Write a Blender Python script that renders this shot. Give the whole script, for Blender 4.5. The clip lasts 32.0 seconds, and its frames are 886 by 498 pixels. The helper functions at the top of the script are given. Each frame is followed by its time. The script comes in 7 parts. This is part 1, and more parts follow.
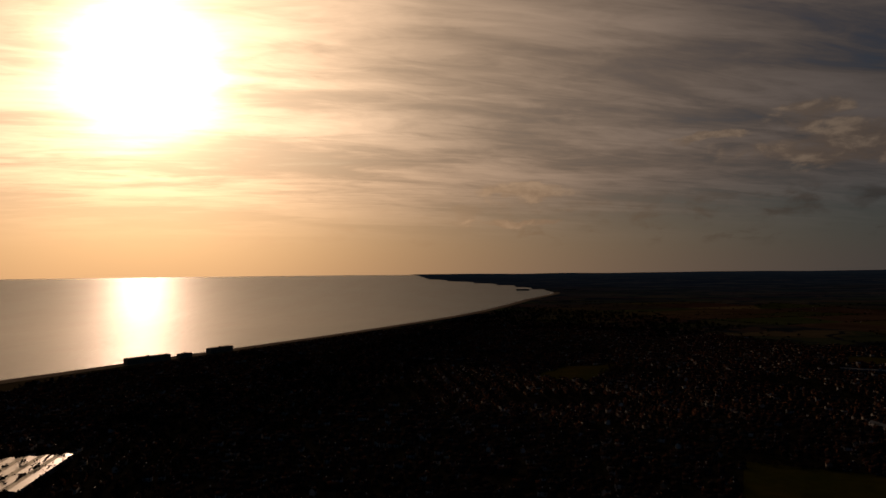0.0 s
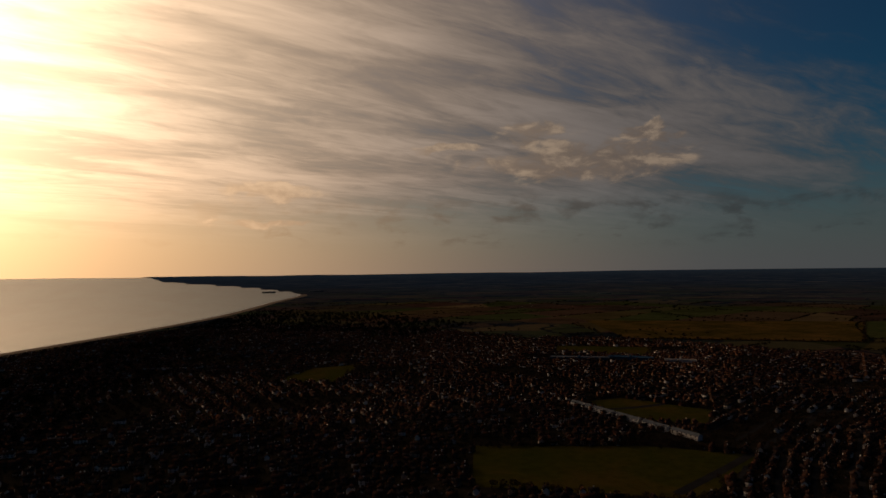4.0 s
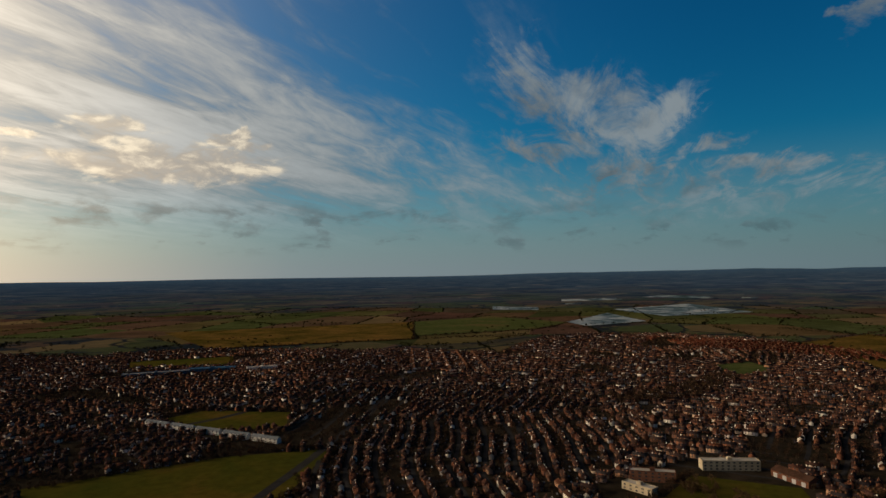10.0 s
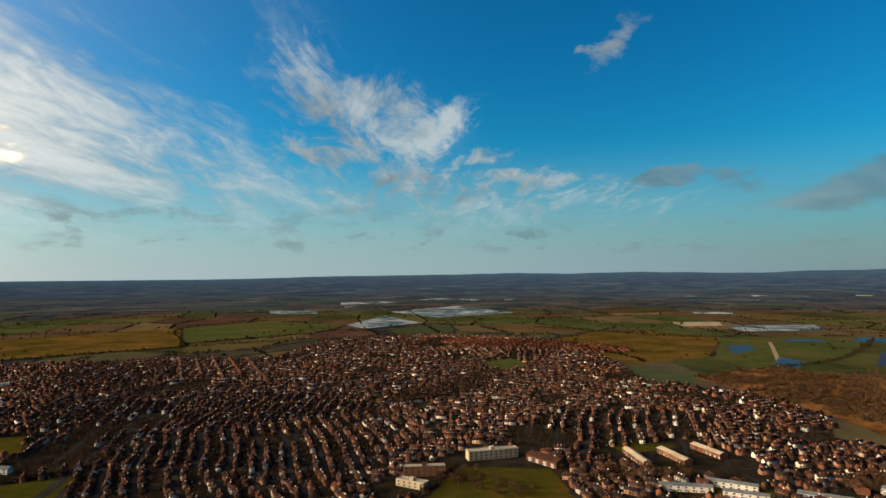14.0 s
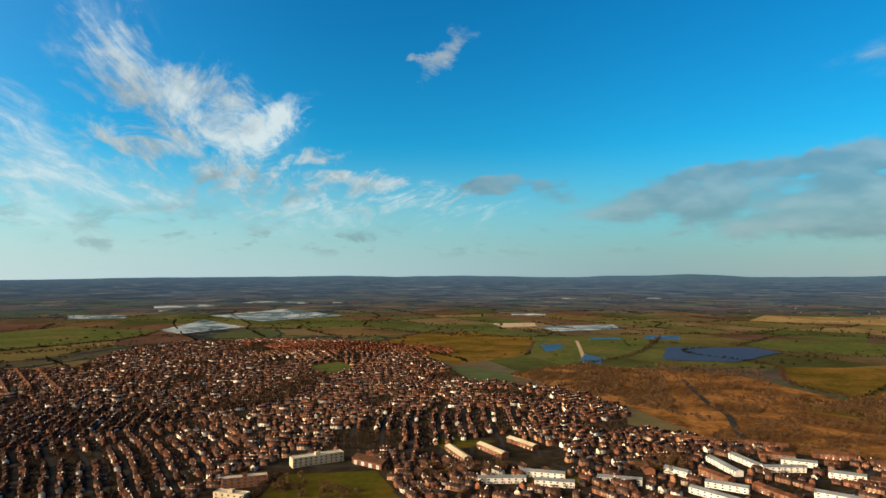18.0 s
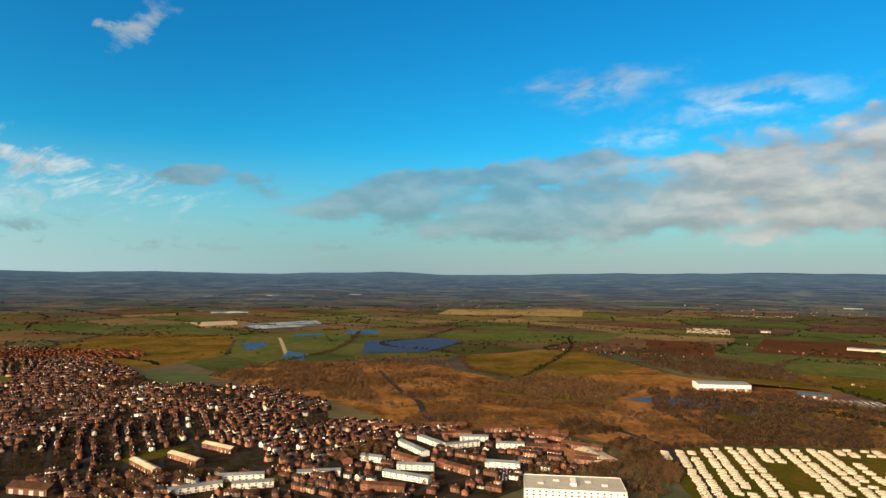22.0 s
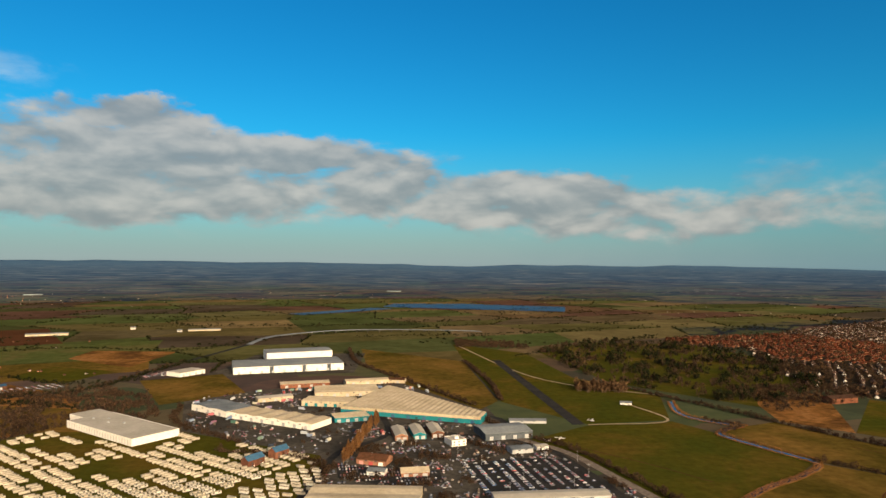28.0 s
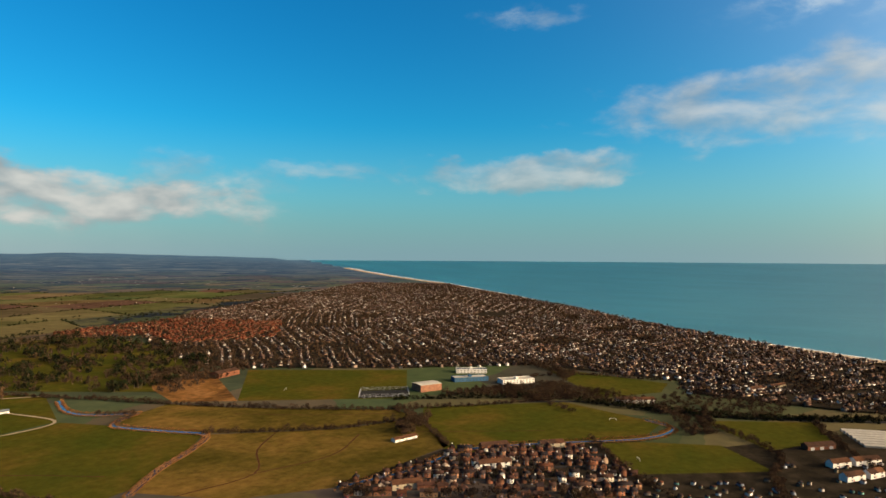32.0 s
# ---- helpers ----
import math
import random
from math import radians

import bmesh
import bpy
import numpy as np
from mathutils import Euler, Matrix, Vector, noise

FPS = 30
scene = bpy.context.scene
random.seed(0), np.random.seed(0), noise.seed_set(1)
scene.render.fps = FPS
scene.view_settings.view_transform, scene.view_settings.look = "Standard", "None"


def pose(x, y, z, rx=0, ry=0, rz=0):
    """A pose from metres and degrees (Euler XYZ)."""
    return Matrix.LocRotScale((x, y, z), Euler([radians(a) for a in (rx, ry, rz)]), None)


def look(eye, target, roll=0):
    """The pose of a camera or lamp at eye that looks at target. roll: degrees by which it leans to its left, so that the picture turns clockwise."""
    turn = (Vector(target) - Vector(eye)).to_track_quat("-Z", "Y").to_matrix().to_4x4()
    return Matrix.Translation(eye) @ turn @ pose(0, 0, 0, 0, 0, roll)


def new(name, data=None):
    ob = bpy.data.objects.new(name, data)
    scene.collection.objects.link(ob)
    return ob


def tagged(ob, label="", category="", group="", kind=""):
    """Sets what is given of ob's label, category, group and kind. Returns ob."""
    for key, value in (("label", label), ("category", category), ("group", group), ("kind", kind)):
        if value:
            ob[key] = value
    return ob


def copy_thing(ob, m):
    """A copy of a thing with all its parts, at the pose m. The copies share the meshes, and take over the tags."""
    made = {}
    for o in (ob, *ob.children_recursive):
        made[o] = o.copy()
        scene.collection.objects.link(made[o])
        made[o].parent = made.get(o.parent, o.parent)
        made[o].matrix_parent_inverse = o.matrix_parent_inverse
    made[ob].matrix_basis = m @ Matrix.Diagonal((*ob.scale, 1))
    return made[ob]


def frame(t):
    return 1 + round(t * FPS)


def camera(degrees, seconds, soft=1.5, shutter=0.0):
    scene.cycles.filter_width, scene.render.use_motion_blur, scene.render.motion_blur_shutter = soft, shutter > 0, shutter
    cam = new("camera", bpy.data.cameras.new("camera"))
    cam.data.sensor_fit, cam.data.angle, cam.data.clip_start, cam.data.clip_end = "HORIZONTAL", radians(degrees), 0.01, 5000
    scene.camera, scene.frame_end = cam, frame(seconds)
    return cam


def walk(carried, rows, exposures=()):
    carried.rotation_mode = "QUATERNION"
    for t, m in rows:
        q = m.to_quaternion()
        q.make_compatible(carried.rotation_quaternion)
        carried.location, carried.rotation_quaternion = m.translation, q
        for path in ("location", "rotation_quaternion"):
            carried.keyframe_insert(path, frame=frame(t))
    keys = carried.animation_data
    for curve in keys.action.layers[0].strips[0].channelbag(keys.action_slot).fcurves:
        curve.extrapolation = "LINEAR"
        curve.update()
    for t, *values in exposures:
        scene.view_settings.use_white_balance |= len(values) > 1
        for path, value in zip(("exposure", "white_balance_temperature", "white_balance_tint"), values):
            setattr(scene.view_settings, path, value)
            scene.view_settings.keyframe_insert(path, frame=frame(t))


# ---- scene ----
cam = camera(68.8, 32.0)
H = 180.0
PATH = [
    (0.0, 0.00, 1.92, 0.58),
    (0.5, -2.17, 1.77, 0.54),
    (1.0, -5.58, 1.74, 0.48),
    (1.5, -8.79, 1.73, 0.69),
    (2.0, -12.29, 1.68, 0.81),
    (2.5, -14.99, 1.70, 0.72),
    (3.0, -17.51, 1.74, 0.63),
    (3.5, -19.91, 1.81, 0.63),
    (5.5, -27.79, 1.98, 0.79),
    (6.0, -29.82, 2.06, 0.89),
    (6.5, -31.93, 2.03, 0.87),
    (7.0, -33.48, 2.11, 0.84),
    (7.5, -36.48, 2.14, 0.83),
    (8.0, -43.17, 2.08, 0.93),
    (8.5, -48.19, 2.07, 1.09),
    (9.0, -51.63, 2.16, 1.09),
    (9.5, -55.13, 2.22, 0.97),
    (10.0, -57.67, 2.22, 0.67),
    (10.5, -60.21, 2.35, 0.74),
    (11.0, -61.38, 2.47, 0.72),
    (11.5, -63.18, 2.61, 0.62),
    (12.0, -66.03, 2.60, 0.86),
    (12.5, -69.47, 2.30, 0.51),
    (13.0, -73.25, 2.31, 0.61),
    (13.5, -75.63, 2.32, 0.57),
    (15.5, -80.32, 2.50, 0.10),
    (16.0, -82.44, 2.52, 0.09),
    (16.5, -84.23, 2.56, 0.00),
    (17.0, -86.63, 2.59, 0.05),
    (17.5, -89.43, 2.59, 0.05),
    (18.0, -92.00, 2.54, -0.03),
    (18.5, -93.50, 2.52, -0.07),
    (19.0, -95.99, 2.47, -0.14),
    (19.5, -98.47, 2.43, -0.16),
    (20.0, -101.65, 2.42, -0.20),
    (20.5, -105.59, 2.35, -0.31),
    (21.0, -109.66, 2.32, -0.41),
    (21.5, -113.98, 2.32, -0.42),
    (22.0, -117.68, 2.34, -0.40),
    (22.5, -122.13, 2.36, -0.35),
    (23.0, -126.08, 2.39, -0.35),
    (23.5, -131.35, 2.39, -0.28),
    (24.0, -136.50, 2.35, -0.21),
    (24.5, -142.42, 2.28, -0.17),
    (25.0, -147.44, 2.23, -0.14),
    (25.5, -153.36, 2.12, -0.24),
    (27.5, -176.19, 1.66, -0.37),
    (28.0, -182.31, 1.55, -0.31),
    (28.5, -188.52, 1.43, -0.30),
    (29.0, -195.25, 1.31, -0.21),
    (29.5, -200.96, 1.21, -0.15),
    (30.0, -207.81, 1.12, -0.10),
    (30.5, -213.57, 1.03, -0.18),
    (31.0, -220.31, 0.94, -0.21),
    (31.5, -225.77, 0.85, -0.23),
    (32.0, -232.24, 0.74, -0.33),
]
EXPOSURE = [(0, -4.35, 7000, 28), (3, -3.65, 7000, 26), (6, -2.7, 6550, 18), (9, -1.75, 6150, 11), (12, -0.9, 6200, 8), (16, -0.06, 6350, 7), (20, 0.14, 6450, 6),
            (25, 0.2, 6500, 10), (28, -0.1, 6450, 8), (30, 0.0, 6400, 8), (32, 0.18, 6400, 8)]
walk(cam, [(t, pose(0, 0, H, 90 + p, r, y)) for t, y, p, r in PATH], EXPOSURE)

# ---- sky and sun ----
SUN_AZ, SUN_EL = 24.9, 16.0          # degrees to the left of +y, degrees up
SUN_DIR = Vector((-math.sin(radians(SUN_AZ)) * math.cos(radians(SUN_EL)),
                  math.cos(radians(SUN_AZ)) * math.cos(radians(SUN_EL)), math.sin(radians(SUN_EL))))


class Nodes:
    """Small helper to chain shader nodes."""

    def __init__(self, tree):
        self.tree = tree
        tree.nodes.clear()

    def add(self, kind, **values):
        n = self.tree.nodes.new(kind)
        for k, v in values.items():
            setattr(n, k, v)
        return n

    def link(self, a, b):
        self.tree.links.new(a, b)

    def feed(self, socket, v):
        if isinstance(v, bpy.types.NodeSocket):
            self.link(v, socket)
        else:
            socket.default_value = v

    def math(self, op, a, b=0.0, c=0.0, clamp=False):
        n = self.add("ShaderNodeMath", operation=op, use_clamp=clamp)
        for s, v in zip(n.inputs, (a, b, c)):
            self.feed(s, v)
        return n.outputs[0]

    def vec(self, op, a, b=(0, 0, 0), scale=1.0):
        n = self.add("ShaderNodeVectorMath", operation=op)
        self.feed(n.inputs[0], a)
        if op == "SCALE":
            self.feed(n.inputs[3], scale)
        else:
            self.feed(n.inputs[1], b)
        return n.outputs["Value"] if op in ("DOT_PRODUCT", "LENGTH", "DISTANCE") else n.outputs[0]

    def noise(self, v, scale, detail=4.0, rough=0.55, warp=0.0):
        n = self.add("ShaderNodeTexNoise")
        self.feed(n.inputs["Vector"], v)
        for k, x in (("Scale", scale), ("Detail", detail), ("Roughness", rough), ("Distortion", warp)):
            n.inputs[k].default_value = x
        return n.outputs["Fac"]

    def ramp(self, f, stops, smooth=False):
        n = self.add("ShaderNodeValToRGB")
        self.feed(n.inputs[0], f)
        e = n.color_ramp.elements
        while len(e) < len(stops):
            e.new(0.5)
        for x, (p, c) in zip(e, stops):
            x.position = p
            x.color = (*c, 1) if len(c) == 3 else c
        if smooth:
            n.color_ramp.interpolation = "EASE"
        return n.outputs[0]

    def step(self, v, a, b):
        n = self.add("ShaderNodeMapRange", interpolation_type="SMOOTHSTEP")
        for s, x in zip(n.inputs, (v, a, b, 0.0, 1.0)):
            self.feed(s, x)
        return n.outputs[0]

    def mix(self, f, a, b, how="MIX"):
        n = self.add("ShaderNodeMix", data_type="RGBA", blend_type=how)
        for s, x in ((n.inputs[0], f), (n.inputs[6], a), (n.inputs[7], b)):
            self.feed(s, (*x, 1) if isinstance(x, tuple) and len(x) == 3 else x)
        return n.outputs[2]


world = bpy.data.worlds.new("sky")
scene.world = world
world.use_nodes = True
N = Nodes(world.node_tree)
way = N.add("ShaderNodeTexCoord").outputs["Generated"]
split = N.add("ShaderNodeSeparateXYZ")
N.link(way, split.inputs[0])
wx, wy, wz = split.outputs
az = N.math("MULTIPLY", N.math("ARCTAN2", N.math("MULTIPLY", wx, -1.0), wy), 180 / math.pi)   # degrees left of +y
el = N.math("MULTIPLY", N.math("ARCSINE", wz), 180 / math.pi)
# degrees to the right of the sun, 0 to 360
turn = N.math("FLOORED_MODULO", N.math("SUBTRACT", 60.0, az), 360.0)


stir = N.add("ShaderNodeCombineXYZ")
N.feed(stir.inputs[0], N.math("MULTIPLY", turn, 0.16))
N.feed(stir.inputs[1], N.math("MULTIPLY", el, 0.30))
swirl = N.add("ShaderNodeTexNoise")
N.link(stir.outputs[0], swirl.inputs["Vector"])
for s_key, s_value in (("Scale", 1.0), ("Detail", 6.0), ("Roughness", 0.6)):
    swirl.inputs[s_key].default_value = s_value
swirl_xyz = N.add("ShaderNodeSeparateColor")
N.link(swirl.outputs["Color"], swirl_xyz.inputs[0])
turn_w = N.math("ADD", turn, N.math("MULTIPLY_ADD", swirl_xyz.outputs[0], 11.0, -5.5))
el_w = N.math("ADD", el, N.math("MULTIPLY_ADD", swirl_xyz.outputs[1], 4.4, -2.2))


def patch(a, e, wa, we, soft=0.5, lean=0.0):
    """A soft ragged oval of sky: centre at a degrees to the right of +y and e up, half widths wa and we."""
    x = N.math("SUBTRACT", turn_w, a + 60.0)
    y = N.math("SUBTRACT", el_w, e)
    if lean:
        y = N.math("ADD", y, N.math("MULTIPLY", x, lean))
    x = N.math("DIVIDE", x, wa)
    y = N.math("DIVIDE", y, we)
    r = N.math("SQRT", N.math("ADD", N.math("MULTIPLY", x, x), N.math("MULTIPLY", y, y)))
    return N.step(r, 1.0 + soft, 1.0 - soft)


def total(*vs):
    s = vs[0]
    for v in vs[1:]:
        s = N.math("MAXIMUM", s, v)
    return s


sky = N.add("ShaderNodeTexSky", sky_type="NISHITA", sun_disc=False, sun_elevation=radians(SUN_EL),
            sun_rotation=radians(-SUN_AZ), altitude=100, air_density=1.0, dust_density=0.6, ozone_density=2.0)
hue = N.add("ShaderNodeHueSaturation")
hue.inputs["Saturation"].default_value = 1.35
N.link(sky.outputs[0], hue.inputs["Color"])
# the sky on a flat sheet of cloud overhead
lift = N.math("ADD", N.math("MAXIMUM", wz, 0.0), 0.10)
sheet = N.add("ShaderNodeCombineXYZ")
N.feed(sheet.inputs[0], N.math("DIVIDE", wx, lift))
N.feed(sheet.inputs[1], N.math("DIVIDE", wy, lift))
sheet = sheet.outputs[0]
streak = N.add("ShaderNodeMapping", vector_type="TEXTURE")
N.link(sheet, streak.inputs[0])
streak.inputs["Rotation"].default_value = (0, 0, radians(13))
streak.inputs["Scale"].default_value = (2.6, 0.9, 1)
cirrus = N.noise(streak.outputs[0], 1.35, 8.0, 0.60, 0.55)
ripple = N.noise(streak.outputs[0], 6.5, 5.0, 0.62, 0.9)
wisps = N.noise(streak.outputs[0], 3.6, 9.0, 0.66, 1.0)
flat = N.add("ShaderNodeCombineXYZ")
N.feed(flat.inputs[0], N.math("MULTIPLY", turn, 0.11))
N.feed(flat.inputs[1], N.math("MULTIPLY", el, 0.24))
lumps = N.noise(flat.outputs[0], 1.5, 7.0, 0.52, 0.2)
puffs = N.noise(flat.outputs[0], 2.6, 8.0, 0.58, 0.3)
shade = N.noise(N.vec("ADD", flat.outputs[0], (0.03, 0.24, 0.0)), 1.5, 3.0, 0.5, 0.2)

# cirrus deck: thick towards the sun, its edge slanting down to the right
edge = N.math("ADD", N.math("SUBTRACT", turn, 144.0), N.math("MULTIPLY", el, 1.08))
veil = N.step(edge, 2.0, -46.0)
grain = N.math("ADD", N.math("MULTIPLY", cirrus, 0.74), N.math("MULTIPLY", ripple, 0.26))
thick = N.step(N.math("ADD", grain, N.math("MULTIPLY", veil, 0.25)), 0.47, 0.74)
thick = N.math("MULTIPLY", thick, N.step(edge, 12.0, -8.0))
fan = total(patch(68.5, 13.0, 6.8, 5.2, 0.6, 0.10), patch(66.0, 18.0, 3.6, 2.6, 0.8, 0.3), patch(75.5, 12.4, 4.0, 2.0, 0.7, -0.3), patch(72.5, 8.9, 3.2, 1.3, 0.7, 0.1),
            patch(91.4, 18.9, 2.3, 1.5, 0.7, -0.6), patch(84.0, 8.4, 4.6, 0.95, 0.7, -0.04), patch(80.2, 10.1, 2.2, 0.6, 0.8, -0.2), N.math("MULTIPLY", patch(90.0, 6.6, 5.0, 0.9, 0.8, -0.05), 0.7),
            N.math("MULTIPLY", patch(76.0, 6.4, 17.0, 2.4, 0.8, 0.03), 0.75))
fan = N.math("MULTIPLY", N.step(fan, 0.0, 0.35), N.step(N.math("ADD", N.math("ADD", N.math("MULTIPLY", wisps, 3.6), N.math("MULTIPLY", grain, 2.4)), N.math("MULTIPLY", fan, 0.9)), 3.25, 4.35))
thin = N.math("MULTIPLY", total(patch(131.5, 16.0, 5.5, 1.2, 0.8, -0.05), patch(143.5, 14.0, 5.5, 1.3, 0.8, -0.08), patch(134.8, 12.0, 3.0, 0.9, 0.8), patch(265.0, 20.0, 6.0, 1.6, 0.8, -0.1), N.math("MULTIPLY", patch(240.0, 20.4, 3.0, 0.6, 0.8), 0.6)), N.math("MULTIPLY", N.step(puffs, 0.36, 0.66), 0.6))
high = N.math("MULTIPLY", total(thick, fan, thin), N.math("MULTIPLY", N.step(el, 1.5, 9.0), 0.92), clamp=True)
# stratocumulus bank low over the hills
bank = total(patch(150, 6.0, 26.0, 3.0, 0.45, 0.0), patch(152, 8.2, 17.0, 3.0, 0.5, 0.0), patch(157, 11.6, 8.0, 1.2, 0.6, 0.02), patch(168, 9.6, 14.0, 1.8, 0.6, 0.08), patch(186, 6.0, 22.0, 2.5, 0.5, 0.06),
             patch(122, 9.0, 13.0, 1.2, 0.6, -0.08), patch(128, 5.8, 14.0, 2.9, 0.5, 0.0), patch(139.5, 9.6, 4.0, 0.9, 0.7), N.math("MULTIPLY", patch(200, 4.5, 16.0, 2.0, 0.7), 0.75),
             N.math("MULTIPLY", patch(112, 6.2, 9.0, 1.8, 0.7, 0.0), 0.9), N.math("MULTIPLY", patch(97.5, 8.0, 3.8, 0.7, 0.7, -0.06), 0.8), N.math("MULTIPLY", patch(106, 7.2, 6.0, 0.8, 0.8), 0.75))
bank = N.math("MULTIPLY", N.step(bank, 0.0, 0.5), N.step(N.math("ADD", N.math("MULTIPLY", lumps, 1.7), N.math("MULTIPLY", bank, 0.62)), 0.90, 1.38))
west = total(patch(259, 12.0, 14.0, 2.8, 0.6, -0.03), patch(239, 7.3, 10.5, 1.5, 0.5, -0.03), patch(270, 12.5, 14.0, 3.4, 0.6, 0.0), N.math("MULTIPLY", patch(211, 5.6, 9.0, 2.6, 0.7), 0.75), N.math("MULTIPLY", patch(222, 7.4, 5.0, 0.8, 0.8), 0.6))
west = N.math("MULTIPLY", N.step(west, 0.0, 0.5), N.step(N.math("ADD", N.math("MULTIPLY", lumps, 1.5), N.math("MULTIPLY", west, 0.55)), 0.86, 1.55))
heap = total(patch(34, 9.2, 9.0, 1.7, 0.6, -0.04), patch(21.5, 10.5, 3.4, 0.55, 0.6), patch(40, 11.2, 1.8, 0.6, 0.7), patch(7, 6.8, 4.0, 0.8, 0.7), patch(7, 4.2, 4.2, 0.4, 0.8), patch(30, 11.6, 3.4, 0.9, 0.7))
heap = N.math("MULTIPLY", N.step(heap, 0.0, 0.6), N.step(N.math("ADD", puffs, N.math("MULTIPLY", heap, 0.30)), 0.56, 0.82))
scud = N.math("MULTIPLY", patch(34, 4.8, 36.0, 1.4, 0.8), N.step(puffs, 0.46, 0.66))
specks = N.math("MULTIPLY", N.step(N.math("ABSOLUTE", N.math("SUBTRACT", el, 3.2)), 1.8, 0.2), N.step(puffs, 0.53, 0.66))
specks = N.math("MULTIPLY", specks, N.step(turn, 230.0, 190.0))
dim = N.step(turn, 204.0, 184.0)
low = N.math("MULTIPLY", total(N.math("MULTIPLY", bank, N.math("MULTIPLY_ADD", dim, -0.28, 1.0)), N.math("MULTIPLY", west, 0.72), N.math("MULTIPLY", scud, 0.65), N.math("MULTIPLY", specks, 0.5)), 0.92, clamp=True)

# glow of the thin cloud round the sun
near = N.math("SUBTRACT", 1.0, N.vec("DOT_PRODUCT", way, tuple(SUN_DIR)))
glow = N.math("ADD", N.math("MULTIPLY", N.math("EXPONENT", N.math("MULTIPLY", near, -420.0)), 110.0),
              N.math("ADD", N.math("MULTIPLY", N.math("EXPONENT", N.math("MULTIPLY", near, -32.0)), 16.0),
                     N.math("MULTIPLY", N.math("EXPONENT", N.math("MULTIPLY", near, -7.5)), 9.0)))
warm = N.mix(N.step(el, 14.0, 0.0), (1.0, 0.74, 0.42), (1.0, 0.62, 0.27))
lit = N.vec("SCALE", warm, scale=glow)
SKY = 0.088
blue = N.vec("MULTIPLY", hue.outputs[0], (0.16 * SKY, 0.98 * SKY, 1.16 * SKY))
blue = N.vec("SCALE", blue, scale=N.math("MULTIPLY_ADD", N.math("MULTIPLY", N.step(turn, 55.0, 90.0), N.step(turn, 165.0, 110.0)), 0.65, 1.0))
away = N.step(turn, 48.0, 126.0)
texture = N.step(grain, 0.32, 0.66)
high_col = N.vec("ADD", N.mix(away, (1.45, 1.36, 1.22), (0.50, 0.56, 0.57)), N.vec("SCALE", lit, scale=1.1))
high_col = N.vec("SCALE", high_col, scale=N.math("MULTIPLY_ADD", texture, 0.70, 0.44))
tops = N.step(N.math("SUBTRACT", lumps, shade), -0.20, 0.26)
low_col = N.mix(tops, N.mix(dim, (0.215, 0.235, 0.240), (0.12, 0.175, 0.20)), N.mix(dim, (0.44, 0.42, 0.385), (0.24, 0.29, 0.305)))
low_col = N.vec("ADD", low_col, N.vec("SCALE", lit, scale=1.05))
haze = N.math("MULTIPLY", N.step(el, 12.0, -1.0), 0.96)
haze_col = N.ramp(N.math("DIVIDE", turn, 360.0), [(0.10, (1.35, 0.86, 0.46)), (0.19, (1.10, 0.96, 0.76)), (0.29, (0.50, 0.58, 0.60)), (0.39, (0.36, 0.47, 0.50)), (0.47, (0.19, 0.275, 0.305)), (0.56, (0.150, 0.232, 0.262))])
haze_col = N.mix(patch(158, 2.0, 44.0, 6.0, 0.6), haze_col, (0.27, 0.31, 0.315))
col = N.mix(haze, blue, haze_col)
col = N.vec("ADD", col, lit)
col = N.mix(high, col, high_col)
col = N.mix(low, col, low_col)
heap_col = N.mix(N.step(puffs, 0.46, 0.66), (0.75, 0.66, 0.55), (1.9, 1.6, 1.15))
heap_col = N.vec("ADD", heap_col, N.vec("SCALE", lit, scale=1.1))
col = N.mix(N.math("MULTIPLY", heap, 0.85), col, heap_col)
# the sky over the plain is a little deeper where the cirrus thins
deck = N.math("SUBTRACT", 0.95, N.math("MULTIPLY", N.math("MULTIPLY", N.step(turn, 75.0, 112.0), N.step(turn, 168.0, 138.0)), 0.13))
col = N.vec("SCALE", col, scale=deck)
back = N.add("ShaderNodeBackground")
N.link(col, back.inputs[0])
back.inputs[1].default_value = 1.45
N.link(back.outputs[0], N.add("ShaderNodeOutputWorld").inputs[0])

sun = new("sun", bpy.data.lights.new("sun", "SUN"))
sun.data.energy, sun.data.angle, sun.data.color = 5.0, radians(0.6), (1.0, 0.73, 0.53)
sun.matrix_world = look(SUN_DIR * 3000, (0, 0, 0))

